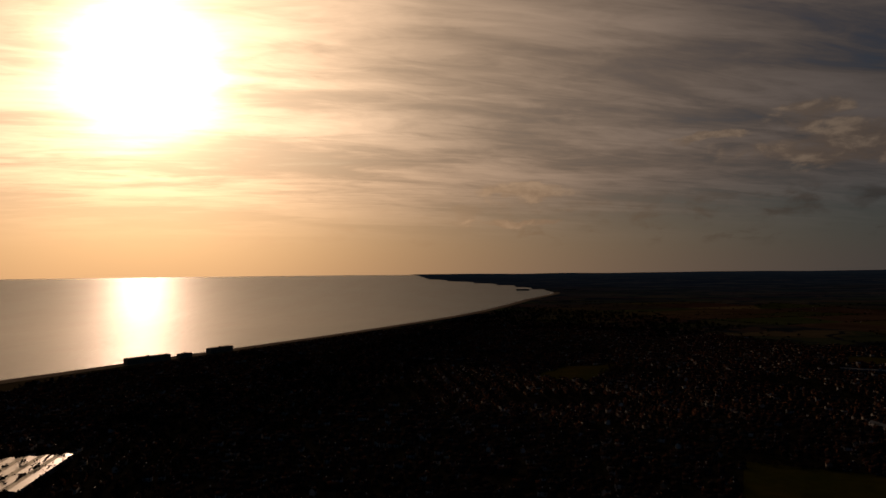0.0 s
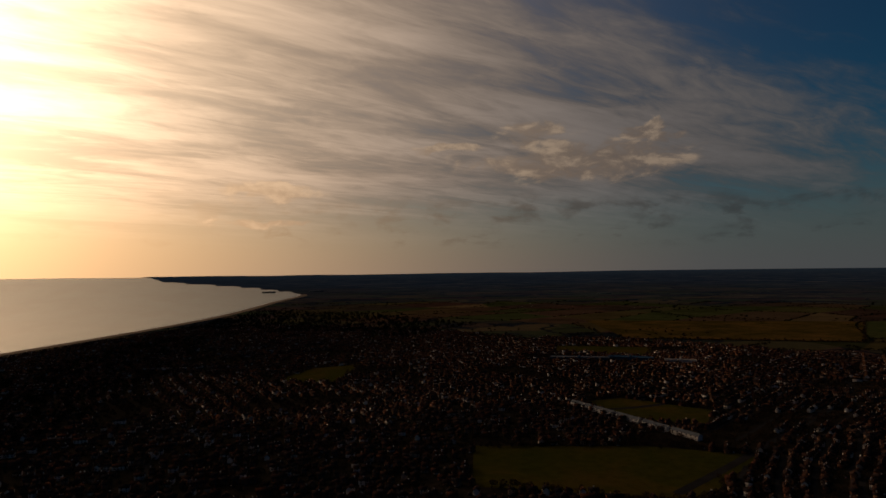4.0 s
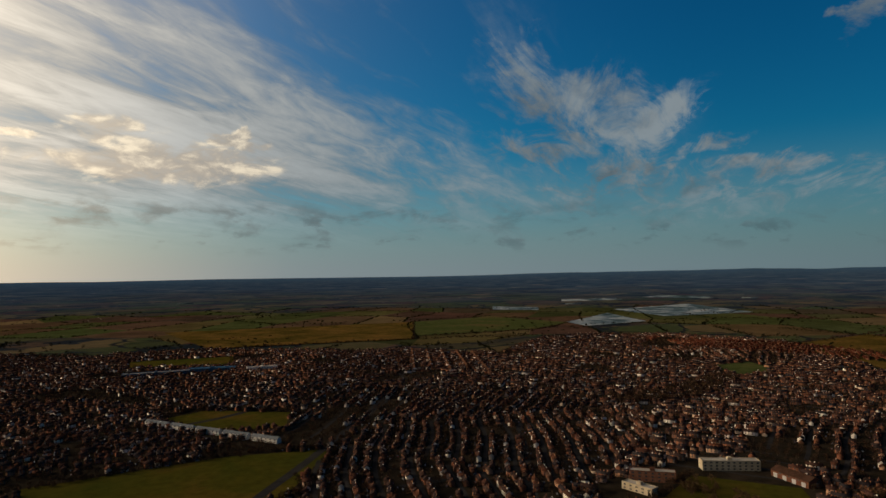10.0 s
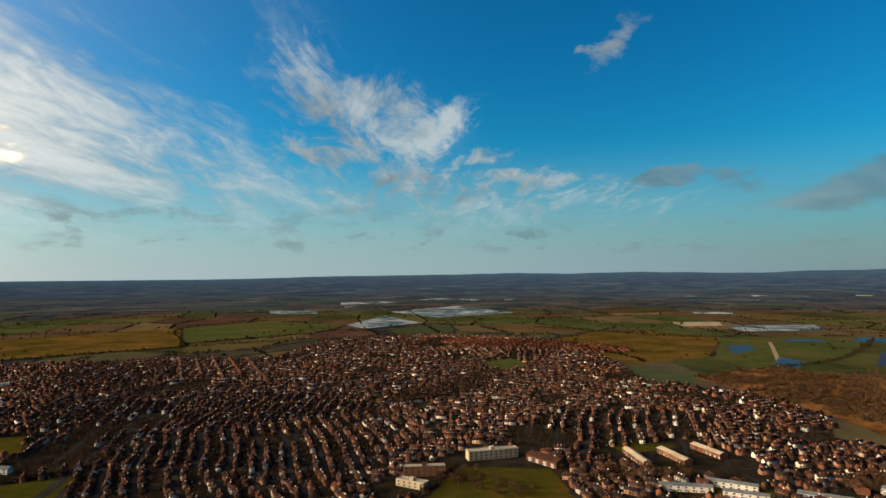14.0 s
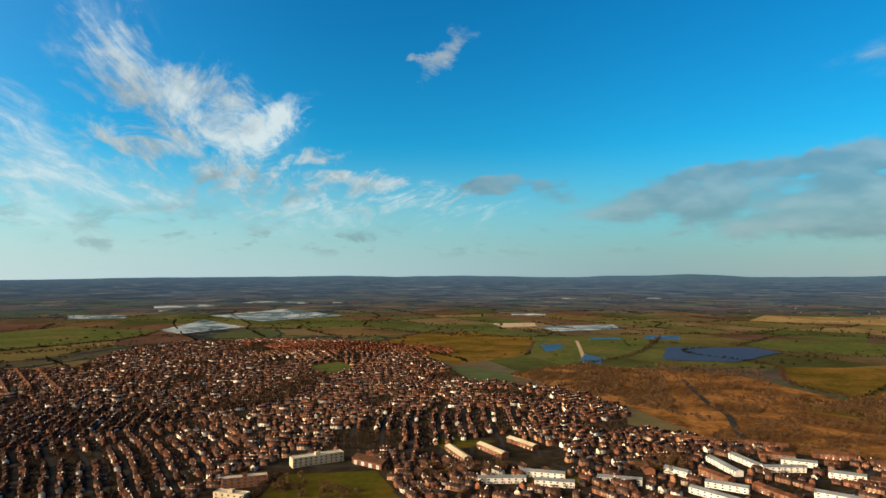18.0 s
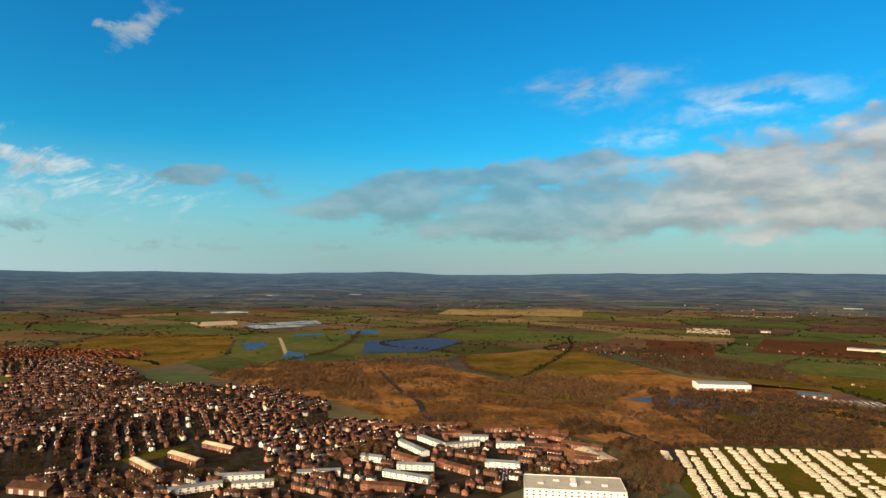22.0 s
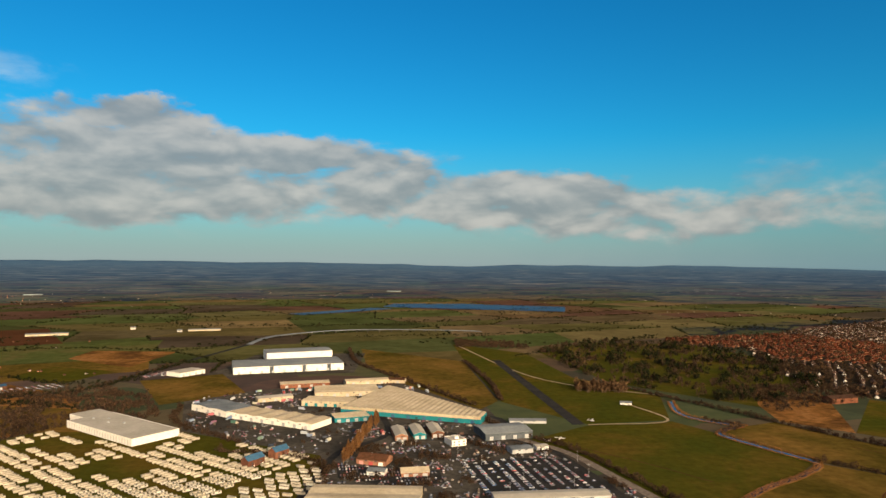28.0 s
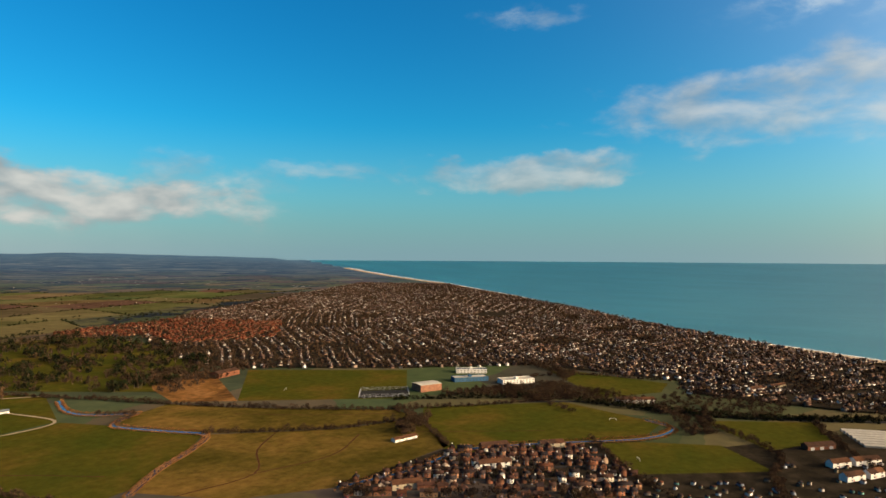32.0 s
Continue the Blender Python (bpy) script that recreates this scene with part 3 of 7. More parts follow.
def scatter(name, shapes, spots, mats, label, category, kind="stuff"):
    """One object out of many copies of shapes. spots: rows of (shape number, x, y, z, turn in degrees, scale xy, scale z)."""
    vs, loops, starts, idx, k, m = [], [], [], [], 0, 0
    cut_up = []
    for sh in shapes:
        sizes = np.array([len(f) for f in sh.f])
        cut_up.append((np.array(sh.v), np.array([j for f in sh.f for j in f]), np.concatenate([[0], np.cumsum(sizes)[:-1]]), np.array(sh.i)))
    for n, x, y, z, a, sx, sz in spots:
        v, flat_, at, mi = cut_up[int(n)]
        c, s = math.cos(radians(a)) * sx, math.sin(radians(a)) * sx
        vs.append(np.stack([v[:, 0] * c - v[:, 1] * s + x, v[:, 0] * s + v[:, 1] * c + y, v[:, 2] * sz + z], 1))
        loops.append(flat_ + k)
        starts.append(at + m)
        idx.append(mi)
        k += len(v)
        m += len(flat_)
    if not vs:
        return None
    me = bpy.data.meshes.new(name)
    starts = np.concatenate(starts).astype(np.int32)
    me.vertices.add(k)
    me.vertices.foreach_set("co", np.concatenate(vs).astype(np.float32).ravel())
    me.loops.add(m)
    me.loops.foreach_set("vertex_index", np.concatenate(loops).astype(np.int32))
    me.polygons.add(len(starts))
    me.polygons.foreach_set("loop_start", starts)
    me.polygons.foreach_set("material_index", np.concatenate(idx).astype(np.int32))
    for mt in mats:
        me.materials.append(mt)
    me.update(calc_edges=True)
    me.validate()
    return tagged(new(name, me), label, category, "", kind)


def inside(p, poly):
    x, y = p
    hit = False
    for (x0, y0), (x1, y1) in zip(poly, poly[1:] + poly[:1]):
        if (y0 > y) != (y1 > y) and x < (x1 - x0) * (y - y0) / (y1 - y0) + x0:
            hit = not hit
    return hit


# ---- the lie of the land ----
COAST = [(-5000, -3500), (-3209, -3055), (-2616, -2911), (-2142, -2815), (-1582, -2538), (-1137, -2224), (-750, -1853), (-518, -1635), (-81, -1376),
         (1094, -750), (1851, -308), (2181, -135), (2761, 154), (3360, 444), (3631, 632), (3753, 650), (3886, 588), (4147, 419), (4347, 211), (4592, -97), (5200, -300)]


def shore(y):
    return float(np.interp(y, [c[0] for c in COAST], [c[1] for c in COAST]))


FLAT, RIM = 2400.0, 4950.0


def rise(d):
    """Level ground near by; beyond it the land is raised and compressed to fit the camera's view."""
    if d < FLAT:
        return 0.0
    u = min((d - FLAT) / (RIM - FLAT), 1.0)
    return H * (1 - d * ((1 - u) ** 1.142 * 0.9307 + 0.0693) / FLAT)


def level(x, y):
    return rise(math.hypot(x, y))


def settle(x, y):
    """Where a place of the open country lies on the raised land, and how far things shrink to look right from the
    camera.
    """
    d = math.hypot(x, y)
    if d <= FLAT:
        return x, y, 1.0
    u = 1 - max((FLAT / d - 0.0693) / 0.9307, 0.0) ** (1 / 1.142)
    k = (FLAT + u * (RIM - FLAT)) / d
    return x * k, y * k, k


def unsettle(x, y):
    """The reverse of settle: where a place on the rising land would lie in open level country."""
    d = math.hypot(x, y)
    if d <= FLAT:
        return x, y
    u = min((d - FLAT) / (RIM - FLAT), 1.0)
    k = FLAT / ((1 - u) ** 1.142 * 0.9307 + 0.0693) / d
    return x * k, y * k


def polar(a, d):
    """The place a degrees to the right of +y, d metres off."""
    return d * math.sin(radians(a)), d * math.cos(radians(a))


def sheet_mesh(name, mat, low, drop):
    rings = [0.0, 60.0, 120.0, 180.0, 240.0]
    while rings[-1] < RIM:
        rings.append(min(rings[-1] * 1.03, RIM))
    n = 720
    verts, faces = [(0, 0, low)], []
    for r in rings[1:]:
        for k in range(n):
            x, y = polar(k * 360 / n, r)
            z = rise(r) + low
            if drop:
                s = (x - shore(y)) * 0.88
                z -= 5.0 * min(max(-s / 40.0, 0.0), 1.0)
                if r > 3300:
                    far = min(max((r - 3300) / 1200, 0), 1) * min(max(s / 300, 0), 1)
                    z += far * 5.0 * noise.noise(Vector((x / 420, y / 420, 3)))
            verts.append((x, y, z))
    faces += [(0, 1 + (k + 1) % n, 1 + k) for k in range(n)]
    for i in range(len(rings) - 2):
        a, b = 1 + i * n, 1 + (i + 1) * n
        faces += [(a + k, a + (k + 1) % n, b + (k + 1) % n, b + k) for k in range(n)]
    ob = link(name, verts, faces, mat, smooth=True)
    return ob


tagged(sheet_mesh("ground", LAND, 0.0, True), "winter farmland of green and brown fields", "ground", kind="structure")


def water_sheet():
    verts, faces, rows = [], [], []
    for y in np.concatenate([np.arange(-4900, 4901, 50.0)]):
        xs, row = shore(y) + 30, []
        lim = -math.sqrt(max(RIM * RIM - y * y, 0)) + 1
        if xs < lim:
            continue
        for k in range(61):
            x = xs + (lim - xs) * (k / 60) ** 1.7
            row.append(len(verts))
            verts.append((x, y, level(x, y) - 1.6))
        rows.append(row)
    for r, s in zip(rows, rows[1:]):
        faces += [(s[k], r[k], r[k + 1], s[k + 1])[::-1] for k in range(60)]
    return link("water", verts, faces, SEA, smooth=True)


tagged(water_sheet(), "calm grey-green sea with low ripples", "sea", kind="structure")


def hill_ring():
    """The downs along the skyline: a low uneven ridge of land at the far rim."""
    verts, faces = [], []
    n = 900
    for k in range(n + 1):
        a = -5 + (k / n) * 240
        # height of the skyline in degrees over level
        e = float(np.interp(a, [-95, -5, 0, 35, 57, 65, 92, 127, 155, 165, 178, 200, 209, 216, 228, 240], [-0.36, -0.36, -0.33, -0.33, -0.30, -0.10, 0.13, 0.16, 0.16, 0.20, 0.10, 0.10, -0.02, -0.20, -0.34, -0.36]))
        bumpy = min(max((a - 55) / 30, 0), 1) * min(max((220 - a) / 20, 0), 1)
        e += bumpy * (0.24 * noise.noise(Vector((a / 9, 1.7, 0))) + 0.10 * noise.noise(Vector((a / 3, 4.2, 0))))
        tall = max(H + 4880 * math.tan(radians(e)) - rise(4880), 0.0)
        for d, f in ((3400, 0.0), (3550, 0.01), (3700, 0.03), (3850, 0.07), (4000, 0.13), (4200, 0.25), (4500, 0.48), (4700, 0.75), (4880, 1.0), (4955, 0.6)):
            x, y = polar(a, d)
            over = min(max((a - 18) / 20, 0), 1) * min(max((x - shore(y)) / 250, 0), 1)
            foot = min(max((d - 3400) / 700 + 0.9 * noise.noise(Vector((x / 420, y / 420, 6))), 0), 1)
            verts.append((x, y, rise(d) - 10 + 15.5 * over * foot + tall * f * over + bumpy * f * 4 * noise.noise(Vector((x / 300, y / 300, 8)))))
    for k in range(n):
        for j in range(9):
            a = k * 10 + j
            faces.append((a, a + 10, a + 11, a + 1))
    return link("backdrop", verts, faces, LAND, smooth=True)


tagged(hill_ring(), "long low hills on the skyline, coloured blue for haze", "hills", kind="structure")


# ---- ground cover ----
def field(name, poly, mat, label, category="field", lift=0.06):
    """A level piece of ground that follows the lie of the land."""
    bm = bmesh.new()
    f = bm.faces.new([bm.verts.new((x, y, 0)) for x, y in poly])
    bmesh.ops.triangulate(bm, faces=[f])
    if max(math.hypot(x, y) for x, y in poly) > FLAT - 50:
        for _ in range(4):
            bmesh.ops.subdivide_edges(bm, edges=bm.edges[:], cuts=1, use_grid_fill=True)
        lift += 2.0
    for v in bm.verts:
        v.co.z = level(v.co.x, v.co.y) + lift
    bmesh.ops.recalc_face_normals(bm, faces=bm.faces[:])
    if sum(f.normal.z for f in bm.faces) < 0:
        bmesh.ops.reverse_faces(bm, faces=bm.faces[:])
    me = bpy.data.meshes.new(name)
    bm.to_mesh(me)
    bm.free()
    me.materials.append(mat)
    return tagged(new(name, me), label, category, kind="structure")


def bend(points, step=12.0):
    """A smooth line through points (Catmull-Rom)."""
    p = [Vector((*q, 0)) for q in points]
    p = [p[0] * 2 - p[1]] + p + [p[-1] * 2 - p[-2]]
    out = []
    for a, b, c, d in zip(p, p[1:], p[2:], p[3:]):
        n = max(1, int((c - b).length / step))
        for k in range(n):
            t = k / n
            out.append(0.5 * ((2 * b) + (c - a) * t + (2 * a - 5 * b + 4 * c - d) * t * t + (3 * b - a - 3 * c + d) * t ** 3))
    return out + [p[-2]]


def strip(name, points, width, mat, label, category, lift=0.12, smooth=True, kind="structure"):
    line = bend(points) if smooth else [Vector((*q, 0)) for q in points]
    verts, faces = [], []
    for k, q in enumerate(line):
        t = (line[min(k + 1, len(line) - 1)] - line[max(k - 1, 0)]).normalized()
        n = Vector((-t.y, t.x, 0)) * width / 2
        for s in (1, -1):
            w = q + n * s
            verts.append((w.x, w.y, level(w.x, w.y) + lift))
    faces = [(2 * k, 2 * k + 1, 2 * k + 3, 2 * k + 2) for k in range(len(line) - 1)]
    return tagged(link(name, verts, faces, mat), label, category, kind=kind)


def pol(*rows):
    return [polar(a, d) for a, d in rows]


TOWN_WEST = [(-683, 1073), (-195, 1935), (90, 2340), (450, 2130), (675, 1875), (840, 1500), (1050, 1350), (1260, 900), (1319, 684), (1737, 752), (1932, 498), (1847, 153), (1512, -6), (1140, -90),
             (1056, -225), (899, -285), (795, -255), (705, -323), (600, -465), (495, -435), (450, -285), (435, -60), (435, 90), (345, 360), (135, 480), (-225, 480), (-495, 495), (-630, 780)]
TOWN_EAST = [(-1410, -195), (-1815, -705), (-2203, -1109), (-2519, -1574), (-2805, -2135), (-2521, -2521), (-1876, -2309), (-1350, -1995), (-960, -1725), (-750, -1440), (-645, -1200), (-600, -960),
             (-638, -885), (-795, -690), (-960, -540), (-968, -308), (-885, -270), (-900, -90), (-960, 60), (-1290, 30)]
FIELDS = [
    ("park_field", [(146, 1098), (234, 1049), (323, 1230), (225, 1208)], GRASS, "mown green park among houses"),
    ("recreation_ground", [(278, 608), (437, 534), (512, 464), (375, 393), (225, 495)], GRASS, "wide mown green recreation ground"),
    ("park_field", [(506, 746), (569, 743), (620, 633), (554, 575), (488, 660)], GRASS, "small green park beside a row of houses"),
    ("school_field", [(813, 1313), (987, 1187), (891, 1071), (762, 1229)], GRASS, "green school playing field"),
    ("pasture", [(2002, 1399), (2355, 1261), (2216, 870), (1913, 864), (1547, 1082)], PASTURE, "bright green pasture beyond the town"),
    ("stubble_field", [(1284, 1878), (2002, 1399), (1547, 1082), (1481, 1035), (1050, 1358)], MEADOW, "dull brown stubble field"),
    ("pasture", [(1320, 236), (1409, 179), (1320, 122), (1206, 164)], PASTURE, "small green between houses"),
    ("playing_field", [(605, 126), (614, 41), (518, 8), (465, 30), (473, 138)], GRASS, "dark green playing field beside flats"),
    ("rough_field", [(1770, 143), (2250, -75), (1950, -345), (1500, -240), (1350, -75)], MEADOW, "rough tawny field"),
    ("wet_meadow", [(1950, -353), (1935, -720), (1515, -503), (1320, -300), (1485, -248)], PASTURE, "green wet meadow with pools"),
    ("pasture", [(1725, -840), (1995, -1200), (1620, -1575), (1350, -1170), (1530, -900)], PASTURE, "bright green pasture"),
    ("rough_field", [(1290, -720), (1260, -1035), (960, -960), (900, -660), (1080, -630)], MEADOW, "brown winter field"),
    ("bare_field", [(2550, -1311), (2189, -1824), (2415, -2017), (2770, -1492)], STUBBLE, "pale stubble far field"),
    ("ploughed_field", pol((135.5, 1575), (140.5, 1590), (140, 1950), (135, 1950)), PLOUGH, "red-brown ploughed field"),
    ("pasture", pol((141.5, 1440), (158, 1395), (159, 1695), (143, 1725)), PASTURE, "long green pasture"),
    ("rough_field", pol((141, 1200), (158, 1215), (158, 1388), (141.5, 1425)), MEADOW, "tawny field with bare orange earth"),
    ("ploughed_field", pol((143, 1740), (152, 1710), (151, 2130), (144, 2130)), PLOUGH, "dark red ploughed field"),
    ("rough_field", [(119, -1415), (-90, -1230), (-110, -869), (-81, -818), (15, -990), (90, -1185)], MEADOW, "olive rough field behind the factory"),
    ("airstrip_grass", [(-93, -1230), (-83, -1500), (-225, -1350), (-255, -1050), (-345, -909), (-300, -758), (-197, -738), (-114, -863)], GRASS, "green grass round the airstrip"),
    ("river_meadow", [(-120, -675), (-195, -734), (-300, -752), (-330, -693), (-369, -590), (-329, -551), (-245, -494), (-188, -483), (-158, -600)], GRASS, "green river meadow"),
    ("rough_field", [(-245, -488), (-333, -551), (-372, -588), (-470, -501), (-558, -468), (-495, -375), (-351, -375), (-285, -417)], MEADOW, "brown rough field inside the river bend"),
    ("rough_field", [(-372, -594), (-336, -698), (-368, -725), (-420, -746), (-461, -665), (-572, -513), (-560, -471), (-470, -506)], MEADOW, "olive strip of rough field"),
    ("river_meadow", [(-605, -497), (-735, -375), (-707, -245), (-641, -239), (-515, -320), (-477, -365), (-561, -462)], GRASS, "broad olive-green field"),
    ("playing_field", [(-624, -872), (-783, -678), (-627, -543), (-482, -695)], GRASS, "bright green school playing field"),
    ("bracken_field", [(-578, -900), (-482, -695), (-428, -750), (-450, -840), (-518, -975)], RUSSET, "russet rough ground"),
    ("park_field", [(-947, -524), (-938, -315), (-870, -302), (-783, -351)], GRASS, "green park beside houses"),
    ("paddock", [(-602, -273), (-660, -171), (-608, -114), (-525, -206)], GRASS, "green paddock"),
    ("paddock", [(-747, -215), (-818, -114), (-747, -90), (-671, -129)], GRASS, "green paddock behind a hedge"),
    ("park_field", [(-1608, -1185), (-1785, -1170), (-1800, -1080), (-1635, -1050)], GRASS, "far green park among roofs"),
    ("scrubland", [(705, -326), (900, -293), (1058, -233), (1200, -165), (1350, -315), (1200, -585), (900, -630), (960, -960), (840, -930), (645, -1020), (450, -900), (393, -750), (488, -585), (495, -503), (600, -468)], RUSSET,
     "rust-brown scrub and dead bracken"),
]
for f_name, f_poly, f_mat, f_label in FIELDS:
    field(f_name, f_poly, f_mat, f_label)
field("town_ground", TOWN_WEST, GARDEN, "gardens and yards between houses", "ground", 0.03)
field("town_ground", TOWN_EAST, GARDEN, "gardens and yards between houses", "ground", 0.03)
field("industrial_ground", [(315, -900), (90, -1020), (0, -990), (-90, -840), (-105, -675), (-195, -480), (75, -480), (90, -600), (180, -660), (255, -720)], YARD, "worn concrete yards between sheds", "ground", 0.04)
field("caravan_park_ground", [(495, -503), (483, -578), (393, -738), (249, -713), (90, -623), (68, -495), (195, -477), (353, -413)], GRASS, "worn grass and paths of a caravan park", "ground", 0.055)
field("hangar_apron", [(345, -1050), (105, -1103), (105, -1350), (323, -1320)], YARD, "pale yard round the big sheds", "ground", 0.09)
field("meadow_ground", [(-450, -285), (-345, -383), (-480, -372), (-600, -278), (-660, -165), (-840, -45), (-750, 60), (-495, -60)], GARDEN, "gardens and allotments", "ground", 0.03)
FLEECE = material("plastic_crop_cover", [(0, (0.02, 0.035, 0.035)), (0.35, (0.05, 0.08, 0.10)), (0.55, (0.11, 0.14, 0.165)), (0.75, (0.17, 0.20, 0.22)), (1, (0.30, 0.31, 0.30))], 0.010, wear=0.35, fine=0.04, rough=0.5)
for f_poly in ([(2222, 884), (2703, 886), (2372, 633), (2087, 756)], [(2886, 922), (3253, 669), (2930, 346), (2638, 634)], pol((68, 3428), (73, 3509), (73, 3589), (68, 3549)),
               pol((62, 3019), (66, 2996), (66, 3130), (62, 3185)), pol((74, 3647), (80, 3598), (80, 3704), (75, 3742)),
               [(2373, -427), (2145, -450), (2234, -705), (2450, -732)], pol((98, 2962), (101, 2962), (101, 3052), (98, 3052))):
    field("covered_field", f_poly, FLEECE, "crop field under pale plastic sheeting")
field("sand_heap_field", [(2527, -271), (2340, -300), (2370, -427), (2537, -448)], SAND, "pale bare sandy field")
for f_poly in (pol((100.5, 1770), (102.2, 1800), (102.6, 1695), (101, 1590)), pol((103.8, 1440), (105.6, 1395), (106, 1500), (104.3, 1575)), pol((104.5, 1935), (107.4, 1965), (107.2, 2025), (105, 2010)),
               pol((109, 2010), (112, 1995), (112, 2130), (109.6, 2145)), pol((133, 998), (139, 960), (141, 983), (139.5, 1035), (136, 1035)), pol((177, 2788), (193, 2620), (193, 2858), (184, 2951), (178, 2951)),
               pol((170, 2400), (178, 2693), (176, 2729), (169, 2473))):
    field("pond", f_poly, POOL, "still blue flood water in a field", "pond", 0.16)

strip("beach", [(shore(y) + 4, y) for y in range(-3200, 3740, 60)], 36, SAND, "narrow shingle beach", "beach", 0.05, False)
for k, off in enumerate((-18, -29)):
    strip("surf", [(shore(y) + off + 3 * noise.noise(Vector((y / 90, k * 7, 0))), y) for y in range(-3200, 3740, 30)], 8.5 - k * 3.5, FOAM, "white line of breaking surf", "surf", -1.35, False)
river_a = [(-240, -483), (-285, -522), (-333, -552), (-371, -588), (-354, -630), (-329, -693), (-353, -717), (-371, -726), (-338, -758), (-326, -795), (-342, -863)]
river_b = [(-351, -375), (-420, -357), (-495, -354), (-558, -308), (-638, -237), (-695, -228), (-710, -263)]
REED = material("dead_reeds", [(0, (0.060, 0.026, 0.008)), (0.5, (0.12, 0.055, 0.016)), (1, (0.17, 0.085, 0.028))], 0.06, wear=0.5, fine=0.4, bump=0.6)
for r_line in (river_a, river_b):
    strip("river_bank", r_line, 9.0, REED, "bank of dead orange reeds along the river", "bank", 0.10)
    strip("river", r_line, 5.0 if r_line is river_a else 3.8, POND, "narrow tidal river with grey-blue water", "river", 0.2)
strip("river_bank", [(1847, -447), (1620, -402), (1365, -348)], 9, PATH_M, "pale raised river bank", "bank", 0.10)
ROADS = [([(558, -897), (476, -956), (456, -1076), (429, -1232), (381, -1494)], 11, TARMAC), ([(1140, -465), (939, -417), (846, -404), (755, -372), (705, -360)], 9, TARMAC),
         ([(606, -428), (531, -359), (491, -308)], 9, TARMAC), ([(495, -518), (371, -453), (330, -420)], 7, TARMAC),
         ([(366, 413), (515, 474), (863, 632), (1077, 810)], 9, TARMAC), ([(299, 783), (419, 722), (561, 686), (750, 726), (900, 720)], 10, TARMAC), ([(483, 222), (684, 330), (900, 450)], 8, TARMAC),
         ([(-168, 1200), (-168, 1044), (-107, 674), (-90, 495)], 8, TARMAC), ([(-33, 942), (-26, 495)], 8, TARMAC), ([(645, 180), (584, 240), (450, 330)], 8, TARMAC),
         ([(-197, -738), (-296, -755), (-279, -849)], 3.5, PATH_M), ([(-90, -1500), (-165, -1140), (-230, -993), (-345, -905)], 4, PATH_M), ([(90, -960), (30, -840), (-90, -780), (-99, -720)], 8, TARMAC),
         ([(-30, -705), (-120, -660), (-150, -570), (-165, -495)], 8, TARMAC), ([(90, -960), (30, -720), (75, -630), (90, -495)], 8, TARMAC)]
for r_line, r_w, r_m in ROADS:
    strip("road", r_line, r_w, r_m, "grey asphalt road" if r_m is TARMAC else "pale gravel track", "road", 0.14)
strip("runway", [(-153, -1245), (-186, -738)], 15, TARMAC, "dark asphalt airstrip", "runway", 0.2, False)
strip("railway_track", [(-45, -840), (-99, -695), (-146, -630), (-174, -546), (-192, -488)], 9, material("railway_ballast", [(0, (0.07, 0.055, 0.045)), (1, (0.12, 0.10, 0.085))], 0.2), "railway line on dark ballast", "railway", 0.18)

# ---- houses ----


def house_parts(length, width, eave, rise_, hip=False, chimneys=(0.3,)):
    """Walls, roof, chimneys, windows and a door of a house, ridge along x."""
    wall, roof = Shape(), Shape()
    x, y = length / 2, width / 2
    if hip:
        wall.box(-x, x, -y, y, 0, eave)
        roof.hip(-x, x, -y, y, eave, rise_)
    else:
        wall.gable(-x, x, -y, y, 0, eave, rise_)
        roof.chevron(-x, x, -y, y, eave, rise_)
    stacks = []
    for c in chimneys:
        s = Shape().box(c * length - 0.45, c * length + 0.45, -0.35, 0.35, eave + rise_ * 0.6, eave + rise_ + 1.1)
        s.box(c * length - 0.25, c * length + 0.25, -0.15, 0.15, eave + rise_ + 1.1, eave + rise_ + 1.5)
        stacks.append(s)
    glass = []
    floors = [0.9] if eave < 3.5 else [0.7, 2.5]
    n = max(2, int(length / 3.2))
    for side in (-1, 1):
        for z in floors:
            for k in range(n):
                cx = -x + (k + 0.5) * length / n
                a, b = sorted((side * (y - 0.05), side * (y + 0.05)))
                glass.append(Shape().box(cx - 0.6, cx + 0.6, a, b, z, z + 1.1))
    door = Shape().box(-0.5, 0.5, -y - 0.06, -y + 0.05, 0, 2.05)
    return wall, roof, stacks, glass, door


def joined(length, width, eave, rise_, hip=False, chimneys=(0.3,), windows=True):
    wall, roof, stacks, glass, door = house_parts(length, width, eave, rise_, hip, chimneys)
    s = Shape().add(wall.v, wall.f, 0).add(roof.v, roof.f, 1)
    for c in stacks:
        s.add(c.v[:8], c.f[:6], 0)
    if windows:
        for g in glass:
            s.add(g.v, g.f, 2)
    return s


KINDS = [(8.0, 5.0, 3.9, 1.9, False, (0.0,)), (5.6, 5.0, 3.9, 2.0, True, (0.3,)), (6.8, 5.0, 2.2, 1.8, False, (0.35,)), (13.5, 4.8, 3.9, 1.9, False, (-0.25, 0.0, 0.25)), (6.0, 5.4, 2.2, 1.8, True, (0.2,)), (5.4, 4.7, 4.0, 2.0, False, (0.42,))]
WEST_SPOTS, EAST_SPOTS, RED_SPOTS, GARDEN_TREES = [], [], [], []
KEEP_OFF = [f[1] for f in FIELDS[:8]] + [f[1] for f in FIELDS[23:30]]
rnd = random.Random(7)


